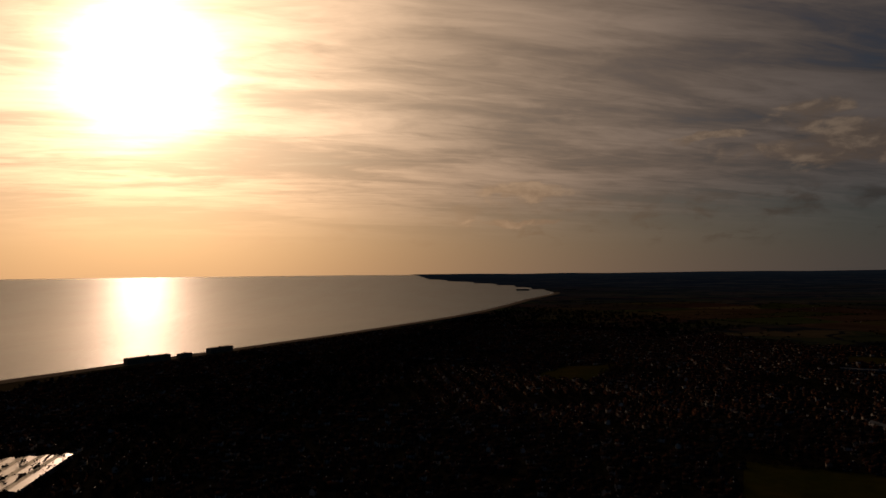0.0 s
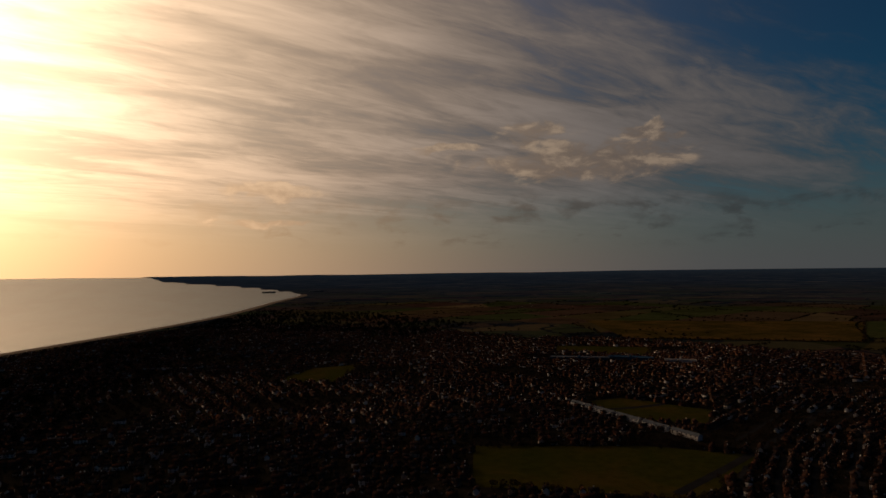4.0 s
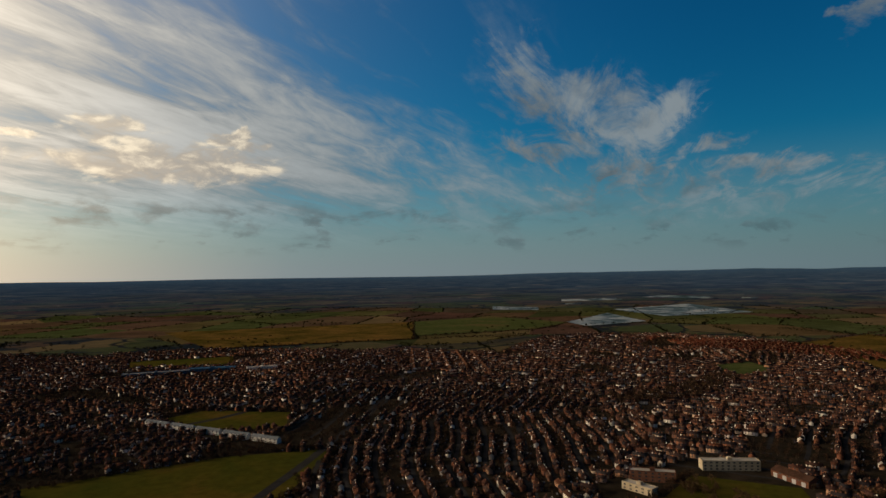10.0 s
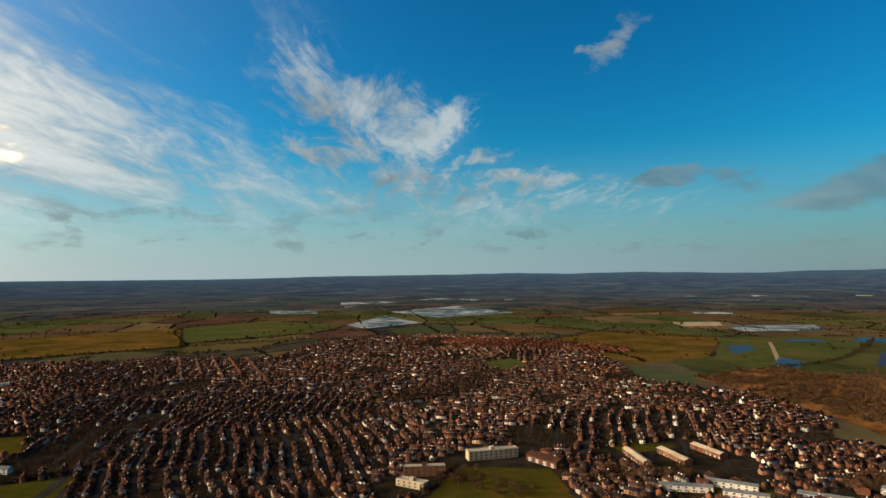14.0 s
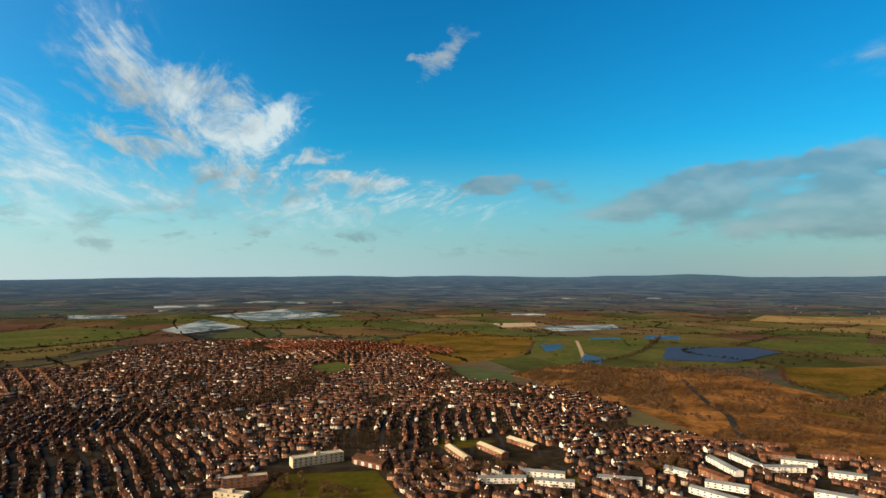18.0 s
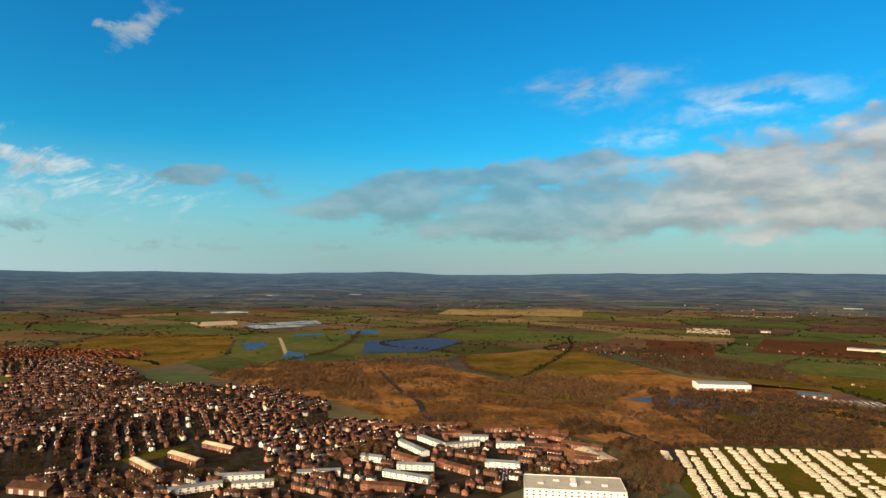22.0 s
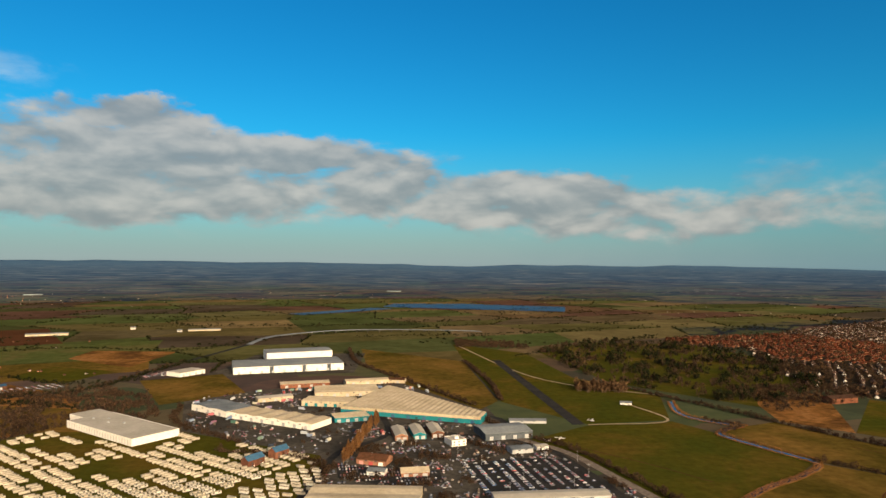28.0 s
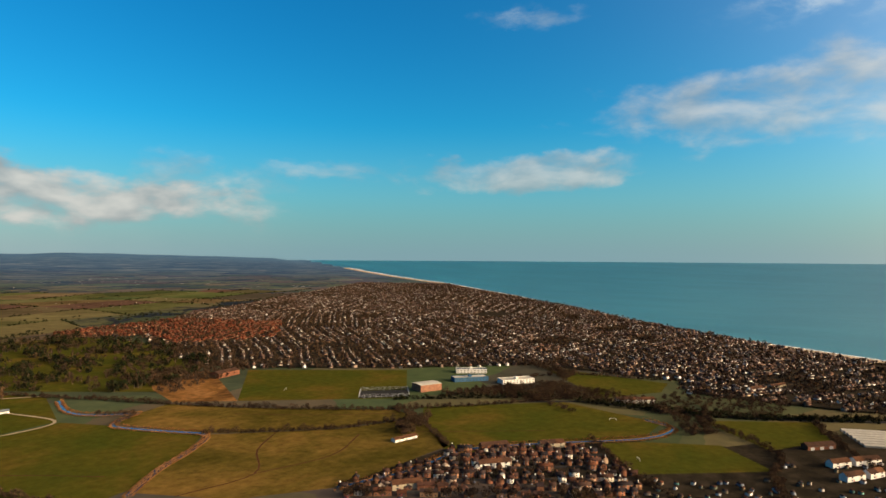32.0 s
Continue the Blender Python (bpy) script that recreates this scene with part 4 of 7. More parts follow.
def streets(poly, angle, pitch, weights, out, spacing=1.0, limit=3700, tree=0.35, off=(), near=0.0, block=150.0, roads=True, warp=15.0):
    """Rows of houses on both sides of parallel streets inside poly."""
    c, s = math.cos(radians(angle)), math.sin(radians(angle))
    us = [x * c + y * s for x, y in poly]
    vs = [-x * s + y * c for x, y in poly]
    v = min(vs) + pitch / 2
    while v < max(vs):
        shift = rnd.uniform(0, block)
        for side in (-1, 1):
            u = min(us)
            while u < max(us):
                kind = rnd.choices(range(6), weights)[0]
                length = KINDS[kind][0]
                u += length / 2
                w = v + side * (6.8 + rnd.uniform(-1.2, 1.4)) + warp * noise.noise(Vector((u / 190, v / 400, 1)))
                x, y = u * c - w * s, u * s + w * c
                ok = inside((x, y), poly) and not any(inside((x, y), q) for q in KEEP_OFF) and not any(inside((x, y), q) for q in off) and 470 < math.hypot(x, y) < limit
                wooded = tree > 0.55 and noise.noise(Vector((x / 120, y / 120, 33))) > 0.34
                if ok and ((u + shift) % block) > 12 and rnd.random() > 0.08 and not wooded:
                    a = angle + rnd.uniform(-5, 5) + (180 if side > 0 else 0) + (90 if kind != 3 and rnd.random() < 0.3 else 0)
                    out.append((kind, x, y, level(x, y), a, 1.0, rnd.uniform(0.92, 1.08)))
                if ok and wooded:
                    GARDEN_TREES.append((x, y))
                if ok and rnd.random() < tree:
                    w2 = v + side * rnd.uniform(10.0, pitch / 2 + 3) + warp * noise.noise(Vector((u / 190, v / 400, 1)))
                    GARDEN_TREES.append((u * c - w2 * s, u * s + w2 * c))
                if ok and rnd.random() < tree * 0.8:
                    w2, u2 = v + side * rnd.uniform(3.5, pitch / 2 + 2) + warp * noise.noise(Vector((u / 190, v / 400, 1))), u + length * 0.6
                    GARDEN_TREES.append((u2 * c - w2 * s, u2 * s + w2 * c))
                u += length / 2 + rnd.choice((0.9, 1.4, 2.2, 4.5)) * spacing
        if roads:
            stretch = [u for u in np.arange(min(us), max(us), 12.0) if inside((u * c - v * s, u * s + v * c), poly) and not any(inside((u * c - v * s, u * s + v * c), q) for q in KEEP_OFF) and math.hypot(u, v) < 1300]
            pieces, cur = [], []
            for u in stretch:
                if cur and u - cur[-1] > 13:
                    pieces.append(cur)
                    cur = []
                cur.append(u)
            for p in pieces + [cur]:
                if len(p) > 6:
                    strip("road", [(u * c - (v + warp * noise.noise(Vector((u / 190, v / 400, 1)))) * s, u * s + (v + warp * noise.noise(Vector((u / 190, v / 400, 1)))) * c) for u in p], 4.2, TARMAC, "narrow asphalt street between houses", "road", 0.1, False)
        v += pitch * rnd.uniform(0.9, 1.14)


def cut(poly, ax, ay, b):
    """The part of poly where ax*x + ay*y > b (clipped)."""
    out = []
    for p, q in zip(poly, poly[1:] + poly[:1]):
        dp, dq = ax * p[0] + ay * p[1] - b, ax * q[0] + ay * q[1] - b
        if dp > 0:
            out.append(p)
        if dp * dq < 0:
            t = dp / (dp - dq)
            out.append((p[0] + (q[0] - p[0]) * t, p[1] + (q[1] - p[1]) * t))
    return out


ESTATE = [(495, -195), (600, -180), (660, -285), (660, -390), (600, -465), (480, -428), (450, -270)]
FLATS = [(593, -143), (638, -30), (690, 0), (750, -90), (675, -150)]
BLOCKS = [(525, 195), (660, 135), (675, 60), (600, 23), (510, 135)]
COURT = [(450, 45), (585, -38), (593, -143), (495, -150), (435, -60)]


def districts(poly, n, angle, spread, pitch, weights, out, spacing=1.0, limit=3700, tree=0.35, off=(), roads=True, warp=15.0):
    """Splits poly into neighbourhoods round n chance places, each with streets of its own direction."""
    xs, ys = [p[0] for p in poly], [p[1] for p in poly]
    seeds = []
    while len(seeds) < n:
        q = (rnd.uniform(min(xs), max(xs)), rnd.uniform(min(ys), max(ys)))
        if inside(q, poly) and all(math.hypot(q[0] - s[0], q[1] - s[1]) > 170 for s in seeds):
            seeds.append(q)
    for sx, sy in seeds:
        cell = list(poly)
        for tx, ty in seeds:
            if (tx, ty) != (sx, sy) and cell:
                cell = cut(cell, sx - tx, sy - ty, (sx * sx + sy * sy - tx * tx - ty * ty) / 2)
        if len(cell) > 2:
            streets(cell, angle + rnd.choice((0, 90, 90, 90)) + rnd.uniform(-1.0, 1.0) * spread, pitch * rnd.uniform(0.9, 1.15), weights, out, spacing, limit, tree, off, block=rnd.uniform(85, 150), roads=roads, warp=warp)


RED_WEST = pol((75, 1700), (93, 1530), (93, 1660), (86, 1790), (75, 1880))
west = cut(TOWN_WEST, 0.64, -0.77, -90)
districts(cut(TOWN_WEST, -0.64, 0.77, 90), 16, 84, 22, 31, (4, 3, 4, 1, 3, 3), WEST_SPOTS, 1.3, 2350, 0.8, (), False, 18.0)
districts(cut(west, 0.0, 1.0, 195), 16, 24, 18, 29, (4, 2, 2, 4, 2, 3), WEST_SPOTS, 1.0, 2350, 0.7, [BLOCKS, RED_WEST], True, 16.0)
districts(cut(west, 0.0, -1.0, -195), 12, 15, 20, 28, (4, 1, 2, 5, 1, 3), WEST_SPOTS, 1.0, 2350, 0.6, [ESTATE, FLATS, BLOCKS, COURT, RED_WEST], True, 16.0)
RED_ESTATE = [(-578, -1515), (-630, -1613), (-990, -1725), (-1140, -1440), (-900, -1155), (-705, -1230), (-750, -1425)]
first_tree = len(GARDEN_TREES)
fine_edge = [tuple(Vector(p).lerp(Vector(q), t / 6)) for p, q in zip(TOWN_EAST, TOWN_EAST[1:] + TOWN_EAST[:1]) for t in range(6)]
EAST_OPEN = [unsettle(*p) for p in fine_edge]
districts(cut(EAST_OPEN, 0.0, 1.0, -760), 12, 68, 25, 34, (3, 3, 5, 1, 4, 3), EAST_SPOTS, 1.7, 5200, 1.0, [RED_ESTATE], True, 9.0)
districts(cut(EAST_OPEN, 0.0, -1.0, 760), 26, 45, 25, 35, (3, 3, 5, 1, 4, 3), EAST_SPOTS, 1.7, 5200, 1.0, [RED_ESTATE], False, 9.0)
districts(RED_ESTATE, 5, 20, 30, 32, (3, 3, 1, 3, 1, 3), RED_SPOTS, 2.0, 3600, 0.9, (), False, 14.0)
for k, (kind, x, y, z, a, sx, sz) in enumerate(EAST_SPOTS):
    x, y, m = settle(x, y)
    EAST_SPOTS[k] = (kind, x, y, level(x, y), a, m, sz * m)
EAST_TREES = [settle(x + rnd.uniform(-9, 9), y + rnd.uniform(-9, 9)) for x, y in GARDEN_TREES[first_tree:]]
del GARDEN_TREES[first_tree:]
districts(RED_WEST, 3, 100, 30, 27, (4, 2, 0, 4, 0, 3), RED_SPOTS, 1.0, 3600, 0.6, (), False, 8.0)
CLOSE = [(-338, -353), (-353, -375), (-482, -363), (-578, -273), (-533, -210), (-450, -165), (-390, -285)]
streets(CLOSE, 128, 27, (4, 1, 5, 1, 2, 4), WEST_SPOTS, 1.0, 2500, 0.5)

NEAR_D = 660.0
near = sorted((s for s in WEST_SPOTS if math.hypot(s[1], s[2]) < NEAR_D), key=lambda s: math.hypot(s[1], s[2]))[:165]
chosen = set((s[1], s[2]) for s in near)
rest = [s for s in WEST_SPOTS if (s[1], s[2]) not in chosen]
FULL = [joined(*k) for k in KINDS]
BARE = [joined(*k, windows=False) for k in KINDS]
HOUSE_LABELS = ["pair of semi-detached houses with a tiled gable roof", "detached house with a hipped tiled roof", "low bungalow with a tiled gable roof", "short terrace of houses under one tiled roof",
                "square bungalow with a hipped tiled roof", "narrow detached house with a gable roof"]
masters = []
for k, spec in enumerate(KINDS):
    wall, roof, stacks, glass, door = house_parts(*spec)
    h = base(("house", "house", "bungalow", "terrace", "bungalow", "house")[k], HOUSE_LABELS[k], "house", "houses of the town")
    shell = part("wall", wall, WALLS_O, h)
    cover = part("roof", roof, ROOFS_O, h, "weathered tiled roof")
    for c in stacks:
        part("chimney", c, BRICK, cover, "brick chimney")
    for g in glass[:4]:
        part("window", g, GLASS, shell)
    part("door", door, DOOR, shell)
    masters.append(h)
used = set()
for kind, x, y, z, a, sx, sz in near:
    kind = int(kind)
    if kind not in used:
        used.add(kind)
        masters[kind].matrix_basis = pose(x, y, z, 0, 0, a)
    else:
        copy_thing(masters[kind], pose(x, y, z, 0, 0, a))
for k in set(range(6)) - used:
    masters[k].matrix_basis = pose(300 + 20 * k, 330, 0)
scatter("houses", FULL, [s for s in rest if math.hypot(s[1], s[2]) < 1150], [WALLS, ROOFS, GLASS], "many brick and rendered houses with tiled roofs", "houses")
scatter("houses", BARE, [s for s in rest if math.hypot(s[1], s[2]) >= 1150], [WALLS, ROOFS, GLASS], "far houses with brick and white walls", "houses")
scatter("houses", BARE, EAST_SPOTS, [SUBURB_WALL, SUBURB_ROOF, GLASS], "suburb of small houses and bungalows by the sea", "houses")
scatter("houses", BARE, RED_SPOTS, [RED_WALL, RED_ROOF, GLASS], "new estate of red-brick houses with orange roofs", "houses")


# ---- large buildings ----
def edge_frame(p0, p1):
    """A frame at the middle of a front edge: x along it, y away from the middle of the plan."""
    a, b = Vector((*p0, 0)), Vector((*p1, 0))
    m = (a + b) / 2
    u = (b - a).normalized()
    if Vector((-u.y, u.x, 0)).dot(m) < 0:
        u = -u
    return m, math.degrees(math.atan2(u.y, u.x)), (b - a).length


def pieces(name, shape, spots, mat, parent, label=""):
    """Alike parts that share one mesh. spots: places in the parent's frame."""
    first = None
    for p in spots:
        if first is None:
            ob = first = part(name, shape, mat, parent, label)
        else:
            ob = new(name, first.data)
            ob.parent = parent
            if label:
                tagged(ob, label)
        ob.location = p
    return first


def shed(name, label, p0, p1, depth, eave, rise_, bays=1, wall=WHITE, roof=CREAM, along=True, doors=4, band=None, lights=0, door_mat=None, group=""):
    """An industrial building with its front edge from p0 to p1. bays: ridges, along the front or across it."""
    m, turn_, length = edge_frame(p0, p1)
    b = base(name, label, "building", group, (m.x, m.y, level(m.x, m.y)), turn_)
    x = length / 2
    if along:
        w = depth / bays
        for k in range(bays):
            part("wall", Shape().gable(-x, x, k * w + 0.01, (k + 1) * w - 0.01, 0, eave, rise_), wall, b)
            part("roof", Shape().chevron(-x, x, k * w, (k + 1) * w, eave, rise_, 0.2 if bays > 1 else 0.5, 0.25), roof, b)
            for j in range(lights):
                s, cx = rise_ / (w / 2), -x + (j + 0.5) * length / lights
                y0, y1 = k * w + w * 0.12, k * w + w * 0.40
                z = lambda y: eave + (y - k * w) * s + 0.32
                part("rooflight", Shape().add([(cx - 0.8, y0, z(y0)), (cx + 0.8, y0, z(y0)), (cx + 0.8, y1, z(y1)), (cx - 0.8, y1, z(y1))], [(0, 1, 2, 3)]), SLATE, b, "long translucent roof light")
    else:
        w = length / bays
        for k in range(bays):
            sw, sr = Shape().gable(0, depth, -w / 2 + 0.01, w / 2 - 0.01, 0, eave, rise_), Shape().chevron(0, depth, -w / 2, w / 2, eave, rise_, 0.2, 0.25)
            for s, mt, nm in ((sw, wall, "wall"), (sr, roof, "roof")):
                s.v = [(-y - x + (k + 0.5) * w, xx, z) for xx, y, z in s.v]
                part(nm, s, mt, b)
    if band:
        part("wall_band", Shape().box(-x - 0.06, x + 0.06, -0.08, -0.02, 0.2, eave * 0.45), band, b, "coloured cladding band")
    if doors:
        pieces("roller_door", Shape().box(-2, 2, -0.14, -0.03, 0, min(4.2, eave * 0.7)), [(-x + (k + 0.5) * length / doors, -0.08, 0) for k in range(doors)], door_mat or GREY_WALL, b, "grey roller door")
        pieces("window", Shape().box(-1.4, 1.4, -0.10, -0.03, 0, 0.8), [(-x + (k + 1) * length / doors, -0.04, eave * 0.72) for k in range(doors - 1)], GLASS, b)
    return b


def terrace(name, label, p0, p1, depth=7.5, eave=4.8, rise_=1.6, wall=WHITE, roof=SLATE, unit=6.5, group="", flat=False):
    """A row of houses with a window on each floor and a door to each unit."""
    m, turn_, length = edge_frame(p0, p1)
    b = base(name, label, "houses", group, (m.x, m.y, 0), turn_)
    x, n = length / 2, max(1, int(length / unit))
    for k in range(n):
        x0, x1 = -x + k * length / n, -x + (k + 1) * length / n
        step_ = 0.25 * (k % 2)
        if flat:
            part("wall", Shape().box(x0 + 0.01, x1 - 0.01, step_, depth, 0, eave + 0.6), wall, b)
            part("roof", Shape().box(x0 + 0.3, x1 - 0.3, step_ + 0.3, depth - 0.3, eave + 0.3, eave + 0.75), roof, b, "flat felt roof")
        else:
            part("wall", Shape().gable(x0 + 0.01, x1 - 0.01, step_, depth, 0, eave, rise_), wall, b)
            part("roof", Shape().chevron(x0, x1, step_, depth, eave, rise_, 0.3, 0.2), roof, b)
    cx = [-x + (k + 0.5) * length / n for k in range(n)]
    pieces("window", Shape().box(-0.95, 0.95, -0.08, 0.02, 0, 1.2), [(c, 0.0, z) for c in cx for z in (0.9, 3.2)] if m.length < 1000 else [], GLASS, b)
    pieces("door", Shape().box(-0.45, 0.45, -0.07, 0.02, 0, 2.0), [(c + 1.9, 0.0, 0.0) for c in cx] if m.length < 1000 else [], DOOR, b)
    return b


def flats(name, label, p0, p1, depth, storeys, wall=WHITE, roof=PALE, group=""):
    """A flat-roofed block with rows of windows, a parapet and a stair head."""
    m, turn_, length = edge_frame(p0, p1)
    b = base(name, label, "flats", group, (m.x, m.y, 0), turn_)
    x, h = length / 2, storeys * 2.8
    shell = part("wall", Shape().box(-x, x, 0, depth, 0, h), wall, b)
    par = Shape().box(-x, x, 0, 0.3, h, h + 0.7).box(-x, x, depth - 0.3, depth, h, h + 0.7).box(-x, -x + 0.3, 0.3, depth - 0.3, h, h + 0.7).box(x - 0.3, x, 0.3, depth - 0.3, h, h + 0.7)
    part("parapet", par, wall, b)
    part("roof", Shape().box(-x + 0.3, x - 0.3, 0.3, depth - 0.3, h - 0.02, h + 0.12), roof, b)
    part("stair_head", Shape().box(-2, 2, depth * 0.3, depth * 0.7, h + 0.1, h + 2.6), wall, b)
    n = int(length / 4.8)
    spots = [(-x + (k + 0.5) * length / n, y, f * 2.8 + 0.9) for f in range(storeys) for k in range(n) for y in (0.0, depth)]
    pieces("window", Shape().box(-1.0, 1.0, -0.06, 0.06, 0, 1.3), spots, GLASS, shell)
    return b


# industrial estate
WARE_ROOF = material("grey_steel_roof", [(0, (0.095, 0.105, 0.115)), (1, (0.135, 0.145, 0.150))], 0.03, wear=0.2, fine=0.3, rough=0.7)
DARK_CLAD = material("dark_grey_cladding", [(0, (0.035, 0.042, 0.050)), (1, (0.060, 0.068, 0.078))], 0.1, wear=0.2)
long_store = shed("warehouse", "very long white warehouse with a low grey roof", (301, -1083), (126, -1136), 84, 11.5, 1.5, 1, WHITE, WARE_ROOF, True, 10, None, 0)
pieces("wall_panel", Shape().box(-3.2, 3.2, -0.2, -0.06, 0, 11.0), [(-30, 0, 0), (24, 0, 0), (66, 0, 0)], DARK_CLAD, long_store, "dark grey wall panel")
shed("warehouse", "tall white warehouse with a grey roof", (281, -1235), (164, -1276), 60, 15, 1.5, 1, WHITE, WARE_ROOF, True, 6)
m0, t0, l0 = edge_frame((92, -801), (-74, -741))
factory = base("factory", "huge low factory with many cream roof ridges and teal walls", "factory", "", (m0.x, m0.y, 0), t0)
RUN = math.cos(radians(t0)) > 0            # deep end towards larger x
for k in range(24):
    w = l0 / 24
    deep = 150 - 125 * (1 - (k + 0.5) / 24) ** 1.05 if RUN else 150 - 125 * ((k + 0.5) / 24) ** 1.05
    for s, mt, nm in ((Shape().gable(0, deep, -w / 2 + 0.01, w / 2 - 0.01, 0, 8.0, 0.8), TEAL, "wall"), (Shape().chevron(0, deep, -w / 2, w / 2, 8.0, 0.8, 0.15, 0.25), CREAM, "roof")):
        s.v = [(-y - l0 / 2 + (k + 0.5) * w, xx, z) for xx, y, z in s.v]
        part(nm, s, mt, factory)
    part("fascia", Shape().box(-l0 / 2 + k * w, -l0 / 2 + (k + 1) * w - 0.05, -0.25, -0.16, 5.2, 8.4), CREAM, factory, "cream fascia board")
pieces("loading_door", Shape().box(-2.2, 2.2, -0.2, 0.0, 0, 3.8), [(-l0 / 2 + (k + 0.5) * l0 / 9, -0.1, 0) for k in range(9)], BLUE_CLAD, factory, "dark loading door")
shed("industrial_shed", "wide cream-roofed shed with three low ridges", (138, -894), (51, -909), 54, 6.5, 1.2, 3, CREAM, CREAM, True, 5)
shed("industrial_shed", "long low warehouse with pale grey roof", (225, -780), (279, -822), 39, 7, 1.2, 2, WHITE, SLATE, False, 3)
shed("industrial_shed", "row of cream-roofed workshop units", (114, -717), (224, -779), 36, 6.5, 1.3, 6, WHITE, CREAM, False, 8)
shed("industrial_shed", "low cream-roofed unit with teal walls", (93, -750), (54, -762), 27, 5.5, 1.2, 2, TEAL, CREAM, True, 4)
shed("industrial_shed", "pale-roofed depot with teal doors", (147, -843), (84, -831), 33, 6.5, 1.2, 2, CREAM, CREAM, True, 5, None, 0, TEAL)
shed("industrial_shed", "brick workshop with a pale roof", (198, -960), (129, -978), 24, 6, 1.5, 1, BRICK, CREAM, True, 4)
shed("industrial_shed", "narrow cream shed beside the road", (105, -983), (42, -1002), 21, 6, 1.5, 1, CREAM, CREAM, True, 3)
shed("industrial_shed", "small store with a tan roof", (18, -1002), (60, -1008), 18, 5, 1.5, 1, CREAM, TILE, True, 2)
shed("industrial_shed", "low workshop with a pale roof", (165, -882), (207, -863), 18, 5, 1.2, 1, CREAM, PALE, True, 3)
shed("sports_hall", "grey steel hall with a shallow grey roof", (-72, -671), (-123, -683), 39, 7.0, 2.0, 1, DARK_CLAD, WARE_ROOF, True, 4)
for k, (wm, lab) in enumerate(((BRICK, "brick unit with a cream gable roof"), (TEAL, "teal-fronted unit with a white gable roof"), (BRICK, "red-fronted unit with a white gable roof"))):
    o = Vector((21 - 19 * k, -672 - 6 * k, 0))
    shed("trade_unit", lab, (o.x, o.y), (o.x - 13, o.y - 2), 40, 5.2, 2.2, 1, wm, PALE, False, 2, None, 0, None, "row of trade units")
flats("office_block", "white two-storey office with a flat roof", (-36, -650), (-51, -656), 18, 2, WHITE, PALE)
shed("inn", "brick inn with orange tiled roofs", (54, -597), (27, -588), 18, 4.5, 3.5, 1, BRICK, TILE, True, 3, None, 0, DOOR)
shed("restaurant", "low brick restaurant with a brown roof", (12, -558), (-12, -561), 15, 3.6, 2.4, 1, BRICK, CREAM, True, 3)
shed("restaurant", "low pale building with a grey roof", (42, -564), (27, -561), 12, 3.4, 1.6, 1, WHITE, SLATE, True, 2)
shed("retail_store", "big store with a pale roof beside the car park", (83, -483), (-3, -477), 39, 6.5, 1.0, 2, CREAM, CREAM, True, 6)
shed("retail_store", "long store with a pale flat roof", (-60, -489), (-150, -495), 15, 5.5, 0.8, 1, GREY_WALL, PALE, True, 6)
shed("showroom", "small car showroom with a grey roof", (-93, -623), (-114, -629), 14, 4.2, 0.8, 1, GREY_WALL, SLATE, True, 3)
shed("showroom", "small white flat-roofed sales office", (-119, -636), (-131, -639), 9, 3.4, 0.6, 1, WHITE, PALE, True, 2)
shed("barn", "white-walled barn beside the airstrip", (-268, -844), (-282, -841), 8, 2.6, 1.5, 1, WHITE, SLATE, True, 2)
shed("hangar", "low corrugated hangar beside the airstrip", (-108, -746), (-150, -744), 12, 3.0, 1.4, 1, GREY_WALL, SLATE, True, 3)
# the wide store behind the caravans
m1, t1, l1 = edge_frame((386, -737), (281, -657))
store = base("retail_warehouse", "large white retail warehouse with a flat pale roof", "building", "", (m1.x, m1.y, 0), t1)
part("wall", Shape().box(-l1 / 2, l1 / 2, 0, 52, 0, 7.0), WHITE, store)
part("wall", Shape().box(-l1 / 2 - 32, -l1 / 2 - 0.02, 18, 52, 0, 7.0), WHITE, store)
part("roof", Shape().box(-l1 / 2 + 0.6, l1 / 2 - 0.6, 0.6, 51.4, 6.95, 7.3), PALE, store)
part("roof", Shape().box(-l1 / 2 - 31.4, -l1 / 2 + 0.5, 18.6, 51.4, 6.9, 7.2), PALE, store)
part("roof_edge", Shape().box(-l1 / 2 - 0.1, l1 / 2 + 0.1, -0.1, 0.6, 6.2, 7.6).box(-l1 / 2 - 0.1, l1 / 2 + 0.1, 51.4, 52.1, 6.2, 7.6).box(l1 / 2 - 0.6, l1 / 2 + 0.12, 0.6, 51.4, 6.2, 7.6), WHITE, store, "white roof edge")
pieces("pilaster", Shape().box(-0.25, 0.25, -0.18, 0.0, 0, 6.2), [(-l1 / 2 + 1 + k * 5.4, 0, 0) for k in range(int(l1 / 5.4))], GREY_WALL, store, "grey wall rib")
pieces("plant_box", Shape().box(-1.2, 1.2, -0.8, 0.8, 0, 1.3), [(-l1 / 2 + 14 + 16 * k, 22 + 9 * (k % 2), 7.3) for k in range(4)], GREY_WALL, store, "grey roof plant")
office = flats("commercial_block", "long white block with a flat pale roof", (438, -305), (392, -372), 38, 3, WHITE, PALE)
pieces("plant_box", Shape().box(-2.5, 2.5, -1.2, 1.2, 0, 1.8), [(-27 + 13 * k, 15 + 8 * (k % 2), 8.5) for k in range(5)], GREY_WALL, office, "grey roof plant")
shed("depot", "white steel depot with a red yard wall", (728, -843), (684, -909), 39, 10, 1.5, 1, WHITE, WARE_ROOF, True, 5, RED_WALL)
